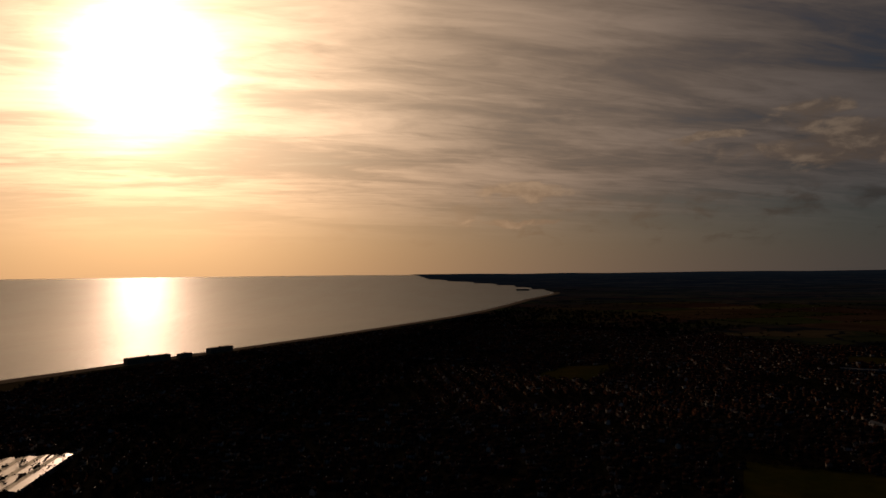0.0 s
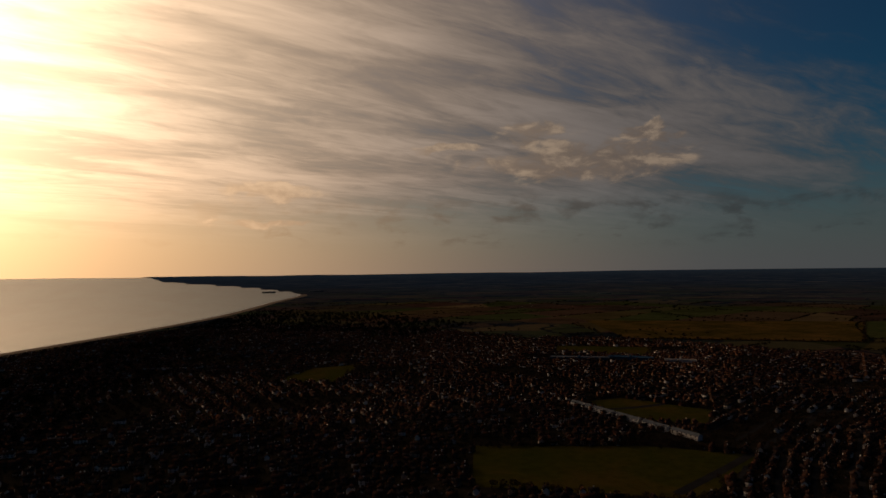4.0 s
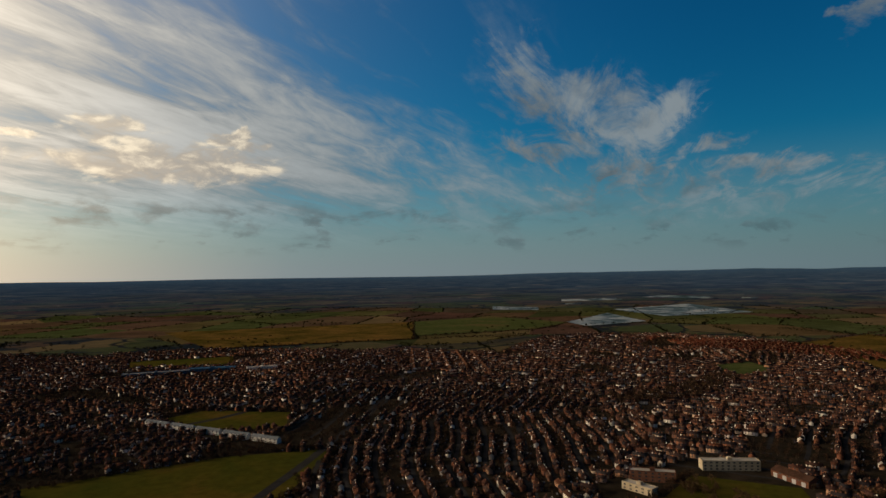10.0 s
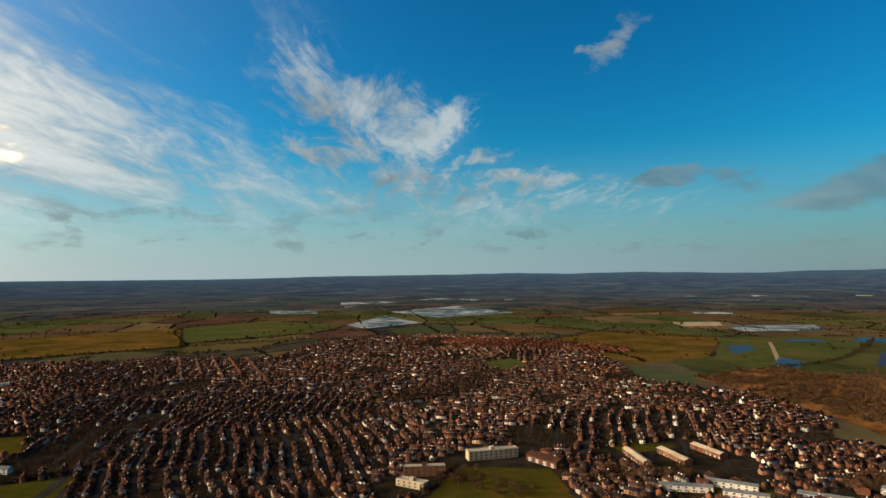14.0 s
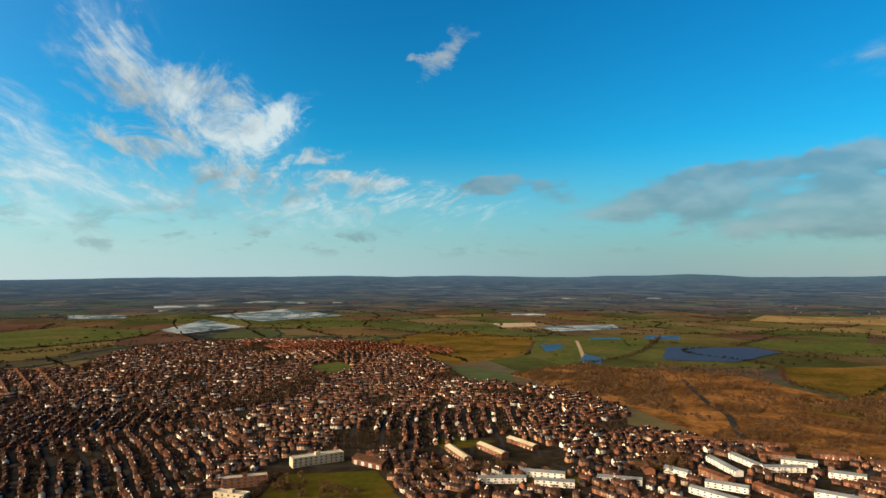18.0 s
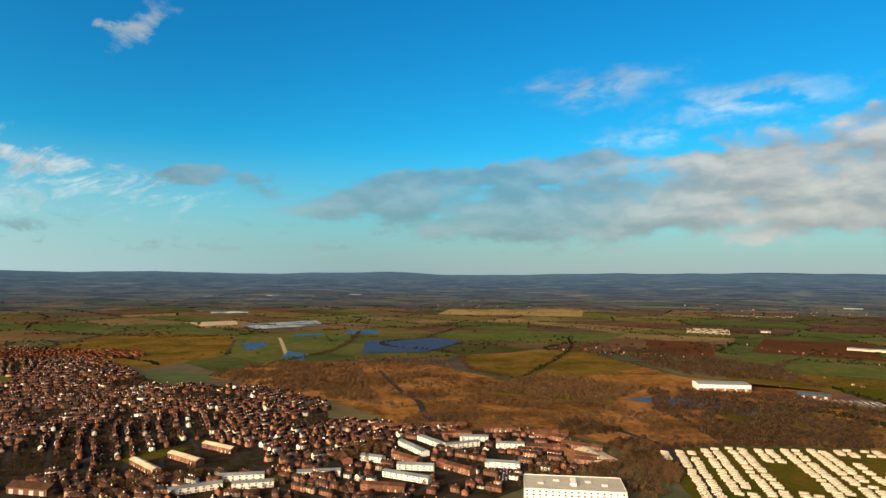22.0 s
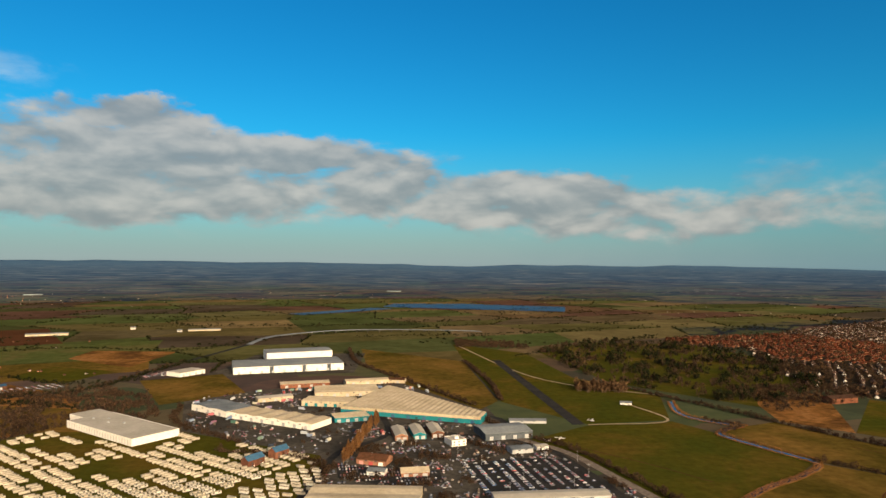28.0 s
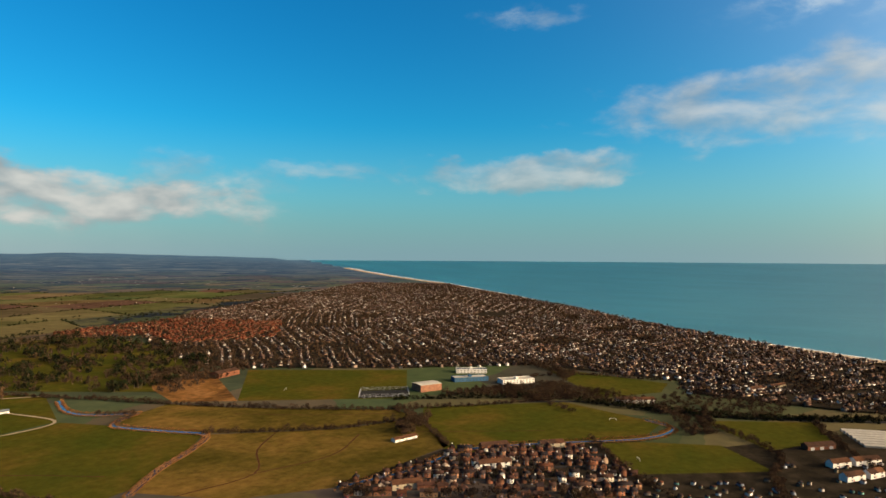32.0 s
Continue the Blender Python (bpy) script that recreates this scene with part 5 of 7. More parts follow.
shed("garage", "blue-roofed garage beside the road", (623, -933), (588, -960), 21, 5, 0.8, 1, TILE, BLUE_CLAD, True, 3)
shed("hall", "brick hall with a tiled roof", (-552, -842), (-594, -852), 18, 7, 2.5, 1, BRICK, TILE, True, 0)
shed("school_hall", "tall red-brick hall of the school", (-665, -551), (-696, -540), 24, 9, 1.0, 1, BRICK, PALE, True, 0)
flats("school_block", "pale school block with blue panels", (-750, -558), (-792, -528), 18, 2, BLUE_CLAD, PALE, "school buildings")
flats("school_block", "white school block with a flat roof", (-780, -495), (-822, -468), 20, 2, WHITE, PALE, "school buildings")
flats("school_block", "low school block with a pale roof", (-810, -600), (-840, -563), 18, 2, WHITE, SLATE, "school buildings")
flats("college_block", "long college block clad in blue", (677, 1113), (773, 1050), 20, 2, BLUE_CLAD, SLATE, "college buildings")
flats("college_block", "blue-roofed college workshop block", (780, 1068), (843, 1008), 22, 2, BLUE_CLAD, BLUE_CLAD, "college buildings")
flats("college_block", "white two-storey college block", (849, 983), (894, 948), 15, 2, WHITE, PALE, "college buildings")
# flats and terraces of the town
flats("apartment_block", "pale four-storey block of flats", (624, 120), (648, 75), 11, 3, CREAM, PALE)
shed("parade", "brick hall with an orange roof", (639, 66), (615, 36), 15, 5.5, 3, 1, BRICK, TILE, True, 4)
flats("apartment_block", "brick and cream corner block of flats", (563, 168), (575, 132), 10, 3, BRICK, PALE)
flats("apartment_block", "low cream block of flats", (540, 168), (531, 141), 9, 2, CREAM, PALE)
for p0, p1 in (((684, -26), (636, -42)), ((692, -60), (650, -81)), ((716, -95), (678, -117))):
    terrace("long_terrace", "long two-storey block with a pale roof", p0, p1, 9, 4.8, 1.6, BRICK, CREAM, 6, "pale-roofed blocks")
for p0, p1 in (((572, -51), (572, -93)), ((566, -99), (557, -132)), ((593, -90), (581, -129)), ((543, -225), (506, -252)), ((600, -225), (582, -240)), ((635, -281), (584, -285)),
               ((645, -308), (602, -315)), ((596, -318), (594, -357)), ((557, -245), (537, -273)), ((573, -156), (561, -192)), ((621, -348), (606, -375)), ((579, -368), (564, -393)), ((528, -323), (507, -348))):
    terrace("white_terrace", "white-rendered terrace with a low grey roof", p0, p1, 8, 5.0, 1.4, WHITE, SLATE, 5.5, "white terraces of the estate")
for p0, p1 in (((549, -282), (510, -296)), ((593, -255), (561, -267)), ((518, -195), (495, -225)), ((618, -210), (594, -206)), ((642, -338), (630, -368))):
    terrace("brick_terrace", "buff brick terrace with a brown roof", p0, p1, 9, 5.2, 1.6, BRICK, TILE, 5.5, "brick terraces of the estate")
for p0, p1 in (((717, -270), (693, -323)), ((687, -333), (668, -383)), ((642, -393), (629, -428)), ((606, -432), (582, -465)), ((552, -432), (516, -456)), ((525, -414), (489, -426))):
    terrace("red_terrace", "red-brick terrace with an orange tiled roof", p0, p1, 7.5, 4.8, 2.2, BRICK, TILE, 5.5, "red-brick terraces")
for k, wm in ((0, WHITE), (1, WHITE), (2, WHITE), (3, BRICK), (4, BRICK)):
    for j in range(5):
        a = Vector((1257 + 6 * k, 888 - 37 * k)) + Vector((-0.81, -0.585)) * (j * 66)
        b2 = a + Vector((-0.81, -0.585)) * 58
        if k in (0, 2, 4) or j < 4:
            terrace("straight_terrace", "straight terrace running away in a line", a, b2, 7, 4.8, 2.4, wm, TILE, 6.3, "parallel straight terraces")
for k in range(5):
    a = Vector((477, 734)) + Vector((0.09, -0.99)) * (43 * k)
    terrace("white_terrace", "white terrace facing the park", a, a + Vector((0.09, -0.99)) * 37, 7, 4.8, 2.2, WHITE, SLATE, 6, "terraces beside the park")
# smaller houses between the terraces of the estate
ROWS = [o for o in bpy.data.objects if o.type == "EMPTY" and ("terrace" in o.name or "block" in o.name or "parade" in o.name)]
EXTRA = []
streets(ESTATE, 35, 36, (3, 1, 1, 2, 1, 3), EXTRA, 2.6, 900, 0.5, roads=False)
streets(COURT, 60, 32, (3, 1, 1, 2, 1, 3), EXTRA, 2.2, 900, 0.7, roads=False)
EXTRA = [e for e in EXTRA if all(math.hypot(e[1] - o.location.x * 1.012, e[2] - o.location.y * 1.012) > 22 for o in ROWS) and math.hypot(e[1] - 415, e[2] + 338) > 60]
scatter("houses", FULL, EXTRA, [WALLS, ROOFS, GLASS], "small brick houses between the estate terraces", "houses")
# sheds with glossy roofs near the sea
GLOSS = material("wet_metal_roof", [(0, (0.04, 0.036, 0.032)), (1, (0.09, 0.08, 0.07))], 0.1, rough=0.3, metal=0.5, wear=0.2, spec=0.5)
for k in range(5):
    a = Vector((-420 + 15 * k, 510 + 4 * k))
    shed("industrial_shed", "long shed with a shiny metal roof", a, a + Vector((14.4, 2.2)), 110, 5, 1.0, 1, GREY_WALL, GLOSS, False, 2, None, 0, None, "row of long sheds")
flats("seafront_flats", "long dark seafront block of flats", (-627, 1287), (-570, 1358), 15, 4, CREAM, PALE)
flats("seafront_flats", "small seafront block of flats", (-558, 1377), (-543, 1404), 12, 3, CREAM, PALE)
flats("seafront_flats", "seafront block of flats among trees", (-519, 1448), (-488, 1505), 15, 4, CREAM, PALE)

# the road bridge
bridge = base("road_viaduct", "long low concrete road bridge on short piers", "bridge")
bl = bend([(381, -1494), (366, -1593), (329, -1653), (207, -1751), (45, -1781), (-180, -1800)], 10)
bs, ps = Shape(), []
for k, q in enumerate(bl):
    t = (bl[min(k + 1, len(bl) - 1)] - bl[max(k - 1, 0)]).normalized()
    n = Vector((-t.y, t.x, 0)) * 6
    z = 0.3 + 8.0 * math.sin(math.pi * k / (len(bl) - 1)) ** 0.6
    bs.v += [tuple(q + n + Vector((0, 0, z))), tuple(q - n + Vector((0, 0, z))), tuple(q - n + Vector((0, 0, z - 1.3))), tuple(q + n + Vector((0, 0, z - 1.3)))]
    if k % 3 == 1 and z > 3:
        ps.append((q.x, q.y, z))
for k in range(len(bl) - 1):
    bs.f += [(k * 4 + j, k * 4 + (j + 1) % 4, k * 4 + 4 + (j + 1) % 4, k * 4 + 4 + j) for j in range(4)]
part("deck", bs, SLATE, bridge)
for x, y, z in ps:
    part("pier", Shape().cone((x, y, 0), (x, y, z - 1.2), 1.3, 1.3, 8), YARD, bridge)

# solar farm
PANEL = material("solar_panels", [(0, (0.009, 0.014, 0.030)), (1, (0.014, 0.020, 0.042))], 0.05, rough=0.5, spec=0.08, wear=0.15)
solar = base("solar_farm", "field of dark blue solar panel rows", "solar farm")
SOLAR = [(1403, -525), (1658, -633), (1643, -848), (1530, -863), (1358, -668)]
for k in range(60):
    y0, xs = -515 - k * 6.0, []
    for x in np.arange(1330, 1680, 5.0):
        if inside((x, y0), SOLAR):
            xs.append(x)
    if len(xs) > 2:
        part("solar_panel", Shape().add([(xs[0], y0, 0.9), (xs[-1], y0, 0.9), (xs[-1], y0 - 5.4, 2.3), (xs[0], y0 - 5.4, 2.3), (xs[0], y0, 0.8), (xs[-1], y0, 0.8), (xs[-1], y0 - 5.4, 2.2), (xs[0], y0 - 5.4, 2.2)],
                                      [(3, 2, 1, 0), (4, 5, 6, 7), (0, 1, 5, 4), (2, 3, 7, 6), (1, 2, 6, 5), (3, 0, 4, 7)]), PANEL, solar)
        pieces("post", Shape().box(-0.1, 0.1, -0.1, 0.1, 0, 1.5), [(xs[0] + 2, y0 - 1.3, 0)], GREY_WALL, solar)

# ---- caravans ----
PARK = [(489, -510), (477, -573), (387, -723), (249, -705), (90, -618), (72, -518), (192, -488), (351, -420)]
STORE_YARD = [(420, -750), (393, -723), (267, -638), (240, -683), (360, -795)]
GAPS = [[(402, -588), (423, -576), (354, -513), (333, -528)], [(378, -693), (393, -660), (323, -623), (308, -648)], [(285, -623), (308, -578), (240, -555), (222, -588)], STORE_YARD,
        [(180, -675), (225, -690), (225, -638), (177, -627)]]
van = base("static_caravan", "cream static caravan on worn grass", "caravan", "rows of static caravans")
cl, cw, ch = 7.6, 2.5, 2.3
vb = Shape().box(-cl / 2, cl / 2, -cw / 2, cw / 2, 0.45, ch - 0.1)
van_body = part("body", vb, CARAVAN, van)
part("roof", Shape().chevron(-cl / 2, cl / 2, -cw / 2, cw / 2, ch - 0.15, 0.35, 0.12, 0.08), CARAVAN_TOP, van)
part("skirt", Shape().box(-cl / 2 + 0.1, cl / 2 - 0.1, -cw / 2 + 0.1, cw / 2 - 0.1, 0, 0.46), SLATE, van, "dark skirting under the floor")
pieces("window", Shape().box(-0.7, 0.7, -0.05, 0.05, 0, 0.8), [(-2.6, -cw / 2, 1.2), (1.8, -cw / 2, 1.2)], GLASS, van_body)
part("end_window", Shape().box(cl / 2 - 0.05, cl / 2 + 0.05, -0.95, 0.95, 1.1, 1.8), GLASS, van_body)
VAN_J = Shape().box(-cl / 2, cl / 2, -cw / 2, cw / 2, 0, ch - 0.1).chevron(-cl / 2, cl / 2, -cw / 2, cw / 2, ch - 0.15, 0.35, 0.12, 0.08, 1)
vans = []
rv = random.Random(3)


def van_rows(poly, row_dir, tilt, gap, pitch, off):
    c, s = math.cos(radians(row_dir)), math.sin(radians(row_dir))
    us = [x * c + y * s for x, y in poly]
    vs = [-x * s + y * c for x, y in poly]
    for i, v in enumerate(np.arange(min(vs) + 3, max(vs), pitch)):
        for u in np.arange(min(us), max(us), gap):
            u2, v2 = u + rv.uniform(-0.7, 0.7), v + rv.uniform(-1.0, 1.0) + 2.5 * (i % 2)
            x, y = u2 * c - v2 * s, u2 * s + v2 * c
            if inside((x, y), poly) and not any(inside((x, y), q) for q in off) and rv.random() > 0.16:
                vans.append((x, y, row_dir + tilt + 9 * noise.noise(Vector((x / 40, y / 40, 4))) + rv.uniform(-4, 4)))


SPLIT = cut(PARK, 0.86, -0.5, 393)
van_rows(SPLIT, 141, 78, 6.0, 13.4, GAPS)
van_rows(cut(PARK, -0.86, 0.5, -383), 18, -38, 10.2, 8.6, GAPS)
vans.sort(key=lambda p: math.hypot(p[0], p[1]))
van.matrix_basis = pose(vans[0][0], vans[0][1], 0, 0, 0, vans[0][2])
for x, y, a in vans[1:195]:
    copy_thing(van, pose(x, y, 0, 0, 0, a))
far_vans = [(0, x, y, 0, a, 1, 1) for x, y, a in vans[195:]]
for k in range(130):
    a, d = rv.uniform(138.3, 141.5), rv.uniform(2230, 2440)
    x, y = polar(a, d)
    far_vans.append((0, x, y, level(x, y), rv.choice((20, 110)), 1, 1))
for k in range(60):
    x, y = polar(rv.uniform(141, 146), rv.uniform(3040, 3130))
    far_vans.append((0, x, y, level(x, y), 30, 0.8, 0.8))
scatter("static_caravans", [VAN_J], far_vans, [CARAVAN, CARAVAN_TOP], "far rows of pale static caravans", "caravans")

# ---- cars ----
car = base("car", "small car parked on grey asphalt", "car", "parked cars")
body = Shape().box(-2.1, 2.1, -0.86, 0.86, 0.28, 0.86)
car_body = part("body", body, CAR, car)
cab = Shape()
cab.add([(-1.5, -0.8, 0.86), (1.0, -0.8, 0.86), (1.0, 0.8, 0.86), (-1.5, 0.8, 0.86), (-1.1, -0.68, 1.38), (0.4, -0.68, 1.38), (0.4, 0.68, 1.38), (-1.1, 0.68, 1.38)],
        [(0, 1, 5, 4), (1, 2, 6, 5), (2, 3, 7, 6), (3, 0, 4, 7)])
part("window_band", cab, GLASS, car_body)
part("roof", Shape().box(-1.12, 0.42, -0.7, 0.7, 1.36, 1.44), CAR, car)
pieces("wheel", Shape().cone((0, -0.1, 0), (0, 0.1, 0), 0.32, 0.32, 10), [(sx, sy, 0.32) for sx in (-1.35, 1.35) for sy in (-0.8, 0.8)], RUBBER, car)
CAR_J = Shape().box(-1.7, 1.7, -0.72, 0.72, 0.16, 0.72).box(-1.05, 0.6, -0.62, 0.62, 0.72, 1.18)
cars = []


def car_rows(poly, angle, gap, pitch, fill=0.75):
    c, s = math.cos(radians(angle)), math.sin(radians(angle))
    us = [x * c + y * s for x, y in poly]
    vs = [-x * s + y * c for x, y in poly]
    for v in np.arange(min(vs) + 3, max(vs), pitch):
        for u in np.arange(min(us) + 2, max(us), gap):
            x, y = u * c - v * s, u * s + v * c
            if inside((x, y), poly) and rv.random() < fill:
                cars.append((x, y, angle + 90 + rv.choice((0, 180)) + rv.uniform(-3, 3)))


CAR_PARK = [(-42, -591), (-93, -612), (-144, -606), (-162, -525), (-156, -510), (-60, -507)]
field("car_park", CAR_PARK, TARMAC, "busy asphalt car park with rows of cars", "car park", 0.1)
LOT = [(72, -597), (66, -558), (15, -534), (-24, -543), (-21, -576), (15, -576)]
field("car_park", LOT, TARMAC, "small asphalt car park", "car park", 0.11)
car_rows(CAR_PARK, 100, 3.0, 9.5, 0.58)
car_rows(LOT, 10, 2.9, 8.0, 0.6)
car_rows([(45, -735), (27, -705), (51, -675), (69, -705)], 40, 3.0, 8, 0.7)
near_cars = cars[:95]
car.matrix_basis = pose(near_cars[0][0], near_cars[0][1], 0.12, 0, 0, near_cars[0][2])
for x, y, a in near_cars[1:]:
    copy_thing(car, pose(x, y, 0.12, 0, 0, a))
more = [(0, x, y, 0.12, a, 1, 1) for x, y, a in cars[95:]]
cars = []
car_rows([(446, -1073), (405, -1137), (383, -1110), (428, -1050)], 60, 3, 9, 0.8)
car_rows([(623, -923), (540, -1008), (510, -975), (600, -900)], 140, 3, 9, 0.8)
car_rows([(495, -308), (534, -360), (522, -369), (483, -318)], 55, 3, 6, 0.7)
more += [(0, x, y, 0.12, a, 1, 1) for x, y, a in cars]
for s in WEST_SPOTS:
    if math.hypot(s[1], s[2]) < 1100 and rv.random() < 0.5:
        c, n = math.cos(radians(s[4])), math.sin(radians(s[4]))
        more.append((0, s[1] + n * 6 + c * rv.uniform(-3, 3), s[2] - c * 6 + n * rv.uniform(-3, 3), 0.12, s[4], 1, 1))
CAR_I = material("car_paints", [(0, (0.02, 0.02, 0.025)), (0.3, (0.10, 0.10, 0.11)), (0.45, (0.03, 0.04, 0.08)), (0.6, (0.20, 0.20, 0.21)), (0.7, (0.16, 0.02, 0.02)), (0.85, (0.04, 0.04, 0.05)), (1, (0.34, 0.34, 0.34))], by="island", rough=0.25, spec=0.6, wear=0.05, mixin=0.1)
scatter("parked_cars", [CAR_J], more, [CAR_I], "cars parked along streets and yards", "cars")

# ---- trees ----
def tree_shape(seed, height, spread, twigs, size, low=0.25, narrow=False):
    """A tapered trunk with limbs, and a crown of many small twig clumps with gaps."""
    r = random.Random(seed)
    trunk, crown = Shape(), Shape()
    trunk.cone((0, 0, 0), (0, 0, height * 0.55), height * 0.028, height * 0.014, 6)
    tips = []
    for k in range(6):
        a, z0 = k * 1.05 + r.uniform(-0.4, 0.4), height * r.uniform(0.25, 0.5)
        tip = (math.cos(a) * spread * r.uniform(0.4, 0.7), math.sin(a) * spread * r.uniform(0.4, 0.7), z0 + height * r.uniform(0.2, 0.4))
        trunk.cone((0, 0, z0), tip, height * 0.012, height * 0.003, 4)
        tips.append(tip)
    for k in range(twigs):
        while True:
            x, y, z = (r.uniform(-1, 1) for _ in range(3))
            q = x * x + y * y + z * z
            if 0.12 < q < 1 and noise.noise(Vector((x * 2.2, y * 2.2, z * 2.2 + seed * 7))) > -0.18:
                break
        zz = low * height + (z + 1) / 2 * (1 - low) * height
        taper = 1.0 if not narrow else (1.1 - 0.8 * (z + 1) / 2)
        c = Vector((x * spread * taper, y * spread * taper, zz))
        d = [Vector((r.gauss(0, 1), r.gauss(0, 1), r.gauss(0, 1))) * size * r.uniform(0.5, 1.1) for _ in range(3)]
        crown.add([c + e for e in d], [(0, 1, 2)])
    return trunk, crown


def both(seed, height, spread, twigs, size, low=0.2, narrow=False):
    t, c = tree_shape(seed, height, spread, twigs, size, low, narrow)
    s = Shape().add(t.v[:12], t.f[:7], 0)
    return s.add(c.v, c.f, 1)


FAR_TREES = [both(11, 8, 3.6, 46, 1.0), both(12, 7, 3.8, 50, 1.0), both(13, 9, 3.4, 46, 1.0), both(14, 5, 3.4, 44, 0.95, 0.0), both(15, 10, 2.2, 50, 0.9, 0.1, True)]
NEAR_TREES = [both(21, 8, 3.4, 150, 0.55), both(22, 7, 3.6, 150, 0.55), both(23, 9, 3.2, 160, 0.55), both(24, 4.5, 3.0, 140, 0.5, 0.0), both(25, 10, 1.9, 150, 0.5, 0.1, True)]
rt = random.Random(5)
tree_masters = []
for k, (lab, args, tw) in enumerate((("bare winter tree with brown twigs", (31, 9, 3.8, 420, 0.42), TWIGS), ("spreading bare tree with fine twigs", (32, 8, 4.2, 440, 0.42), TWIGS), ("tall narrow poplar with russet twigs", (33, 15, 2.4, 620, 0.5, 0.1, True), material("poplar_twigs", [(0, (0.070, 0.034, 0.014)), (1, (0.125, 0.062, 0.022))], by="object", wear=0.4)))):
    t, c = tree_shape(*args)
    b = base("tree", lab, "tree", "bare winter trees")
    part("trunk", t, BARK, b)
    part("crown", c, tw, b)
    tree_masters.append(b)


def keep(x, y):
    return 470 < math.hypot(x, y)


def along_line(points, gap, wide, kinds=(0, 1, 2, 3), lo=0.6, hi=1.1):
    out = []
    line = bend(points, gap)
    for q in line:
        x, y = q.x + rt.uniform(-wide, wide), q.y + rt.uniform(-wide, wide)
        if keep(x, y):
            k = rt.uniform(lo, hi)
            out.append((rt.choice(kinds), x, y, level(x, y), rt.uniform(0, 360), k, k * rt.uniform(0.85, 1.15)))
    return out


def fill(poly, n, kinds=(0, 1, 2, 3), lo=0.6, hi=1.1, off=(), clump=0.0):
    xs, ys = [p[0] for p in poly], [p[1] for p in poly]
    out, tries = [], 0
    while len(out) < n and tries < n * 12:
        tries += 1
        x, y = rt.uniform(min(xs), max(xs)), rt.uniform(min(ys), max(ys))
        if inside((x, y), poly) and keep(x, y) and not any(inside((x, y), q) for q in off) and noise.noise(Vector((x / 45, y / 45, 9))) > -1 + clump:
            k = rt.uniform(lo, hi)
            out.append((rt.choice(kinds), x, y, level(x, y), rt.uniform(0, 360), k, k * rt.uniform(0.85, 1.15)))
    return out


gardens = [(rt.choice((0, 1, 2, 3, 3)), x, y, level(x, y), rt.uniform(0, 360), k, k) for x, y in GARDEN_TREES for k in (rt.uniform(0.4, 0.85),) if keep(x, y)]
east_g = [(rt.choice((0, 1, 2, 3, 3)), x, y, level(x, y), rt.uniform(0, 360), k * m, k * m) for x, y, m in EAST_TREES for k in (rt.uniform(0.5, 1.1),) if keep(x, y)]
near_g = sorted((g for g in gardens if math.hypot(g[1], g[2]) < 680), key=lambda g: math.hypot(g[1], g[2]))
used_t = set()
for g in near_g[:200]:
    k = rt.choice((0, 1))
    m = Matrix.Translation((g[1], g[2], 0)) @ Matrix.Rotation(radians(g[4]), 4, "Z")
    if k not in used_t:
        used_t.add(k)
        tree_masters[k].matrix_basis = m
    else:
        copy_thing(tree_masters[k], m)
taken = set((g[1], g[2]) for g in near_g[:200])
scatter("garden_trees", NEAR_TREES, [g for g in gardens if (g[1], g[2]) not in taken and math.hypot(g[1], g[2]) < 950], [BARK, TWIGS_I], "bare garden trees and shrubs between houses", "trees")
LOW_TREES = [both(51, 8, 3.6, 24, 1.5), both(52, 7, 3.8, 24, 1.5), both(53, 9, 3.4, 24, 1.5), both(54, 5, 3.4, 22, 1.4, 0.0)]
scatter("garden_trees", LOW_TREES, east_g, [BARK, TWIGS_I], "bare garden trees of the seaside suburb", "trees")
scatter("garden_trees", FAR_TREES, [g for g in gardens if math.hypot(g[1], g[2]) >= 950], [BARK, TWIGS_I], "far bare garden trees among roofs", "trees")

# poplars in the works yard
for k in range(34):
    q = Vector((78, -510, 0)).lerp(Vector((42, -768, 0)), 0.35 + 0.6 * k / 33)
    m = Matrix.Translation((q.x + rt.uniform(-2.5, 2.5), q.y + rt.uniform(-2, 2), 0)) @ Matrix.Rotation(rt.uniform(0, 6), 4, "Z")
    if k == 0:
        tree_masters[2].matrix_basis = m
    else:
        copy_thing(tree_masters[2], m)

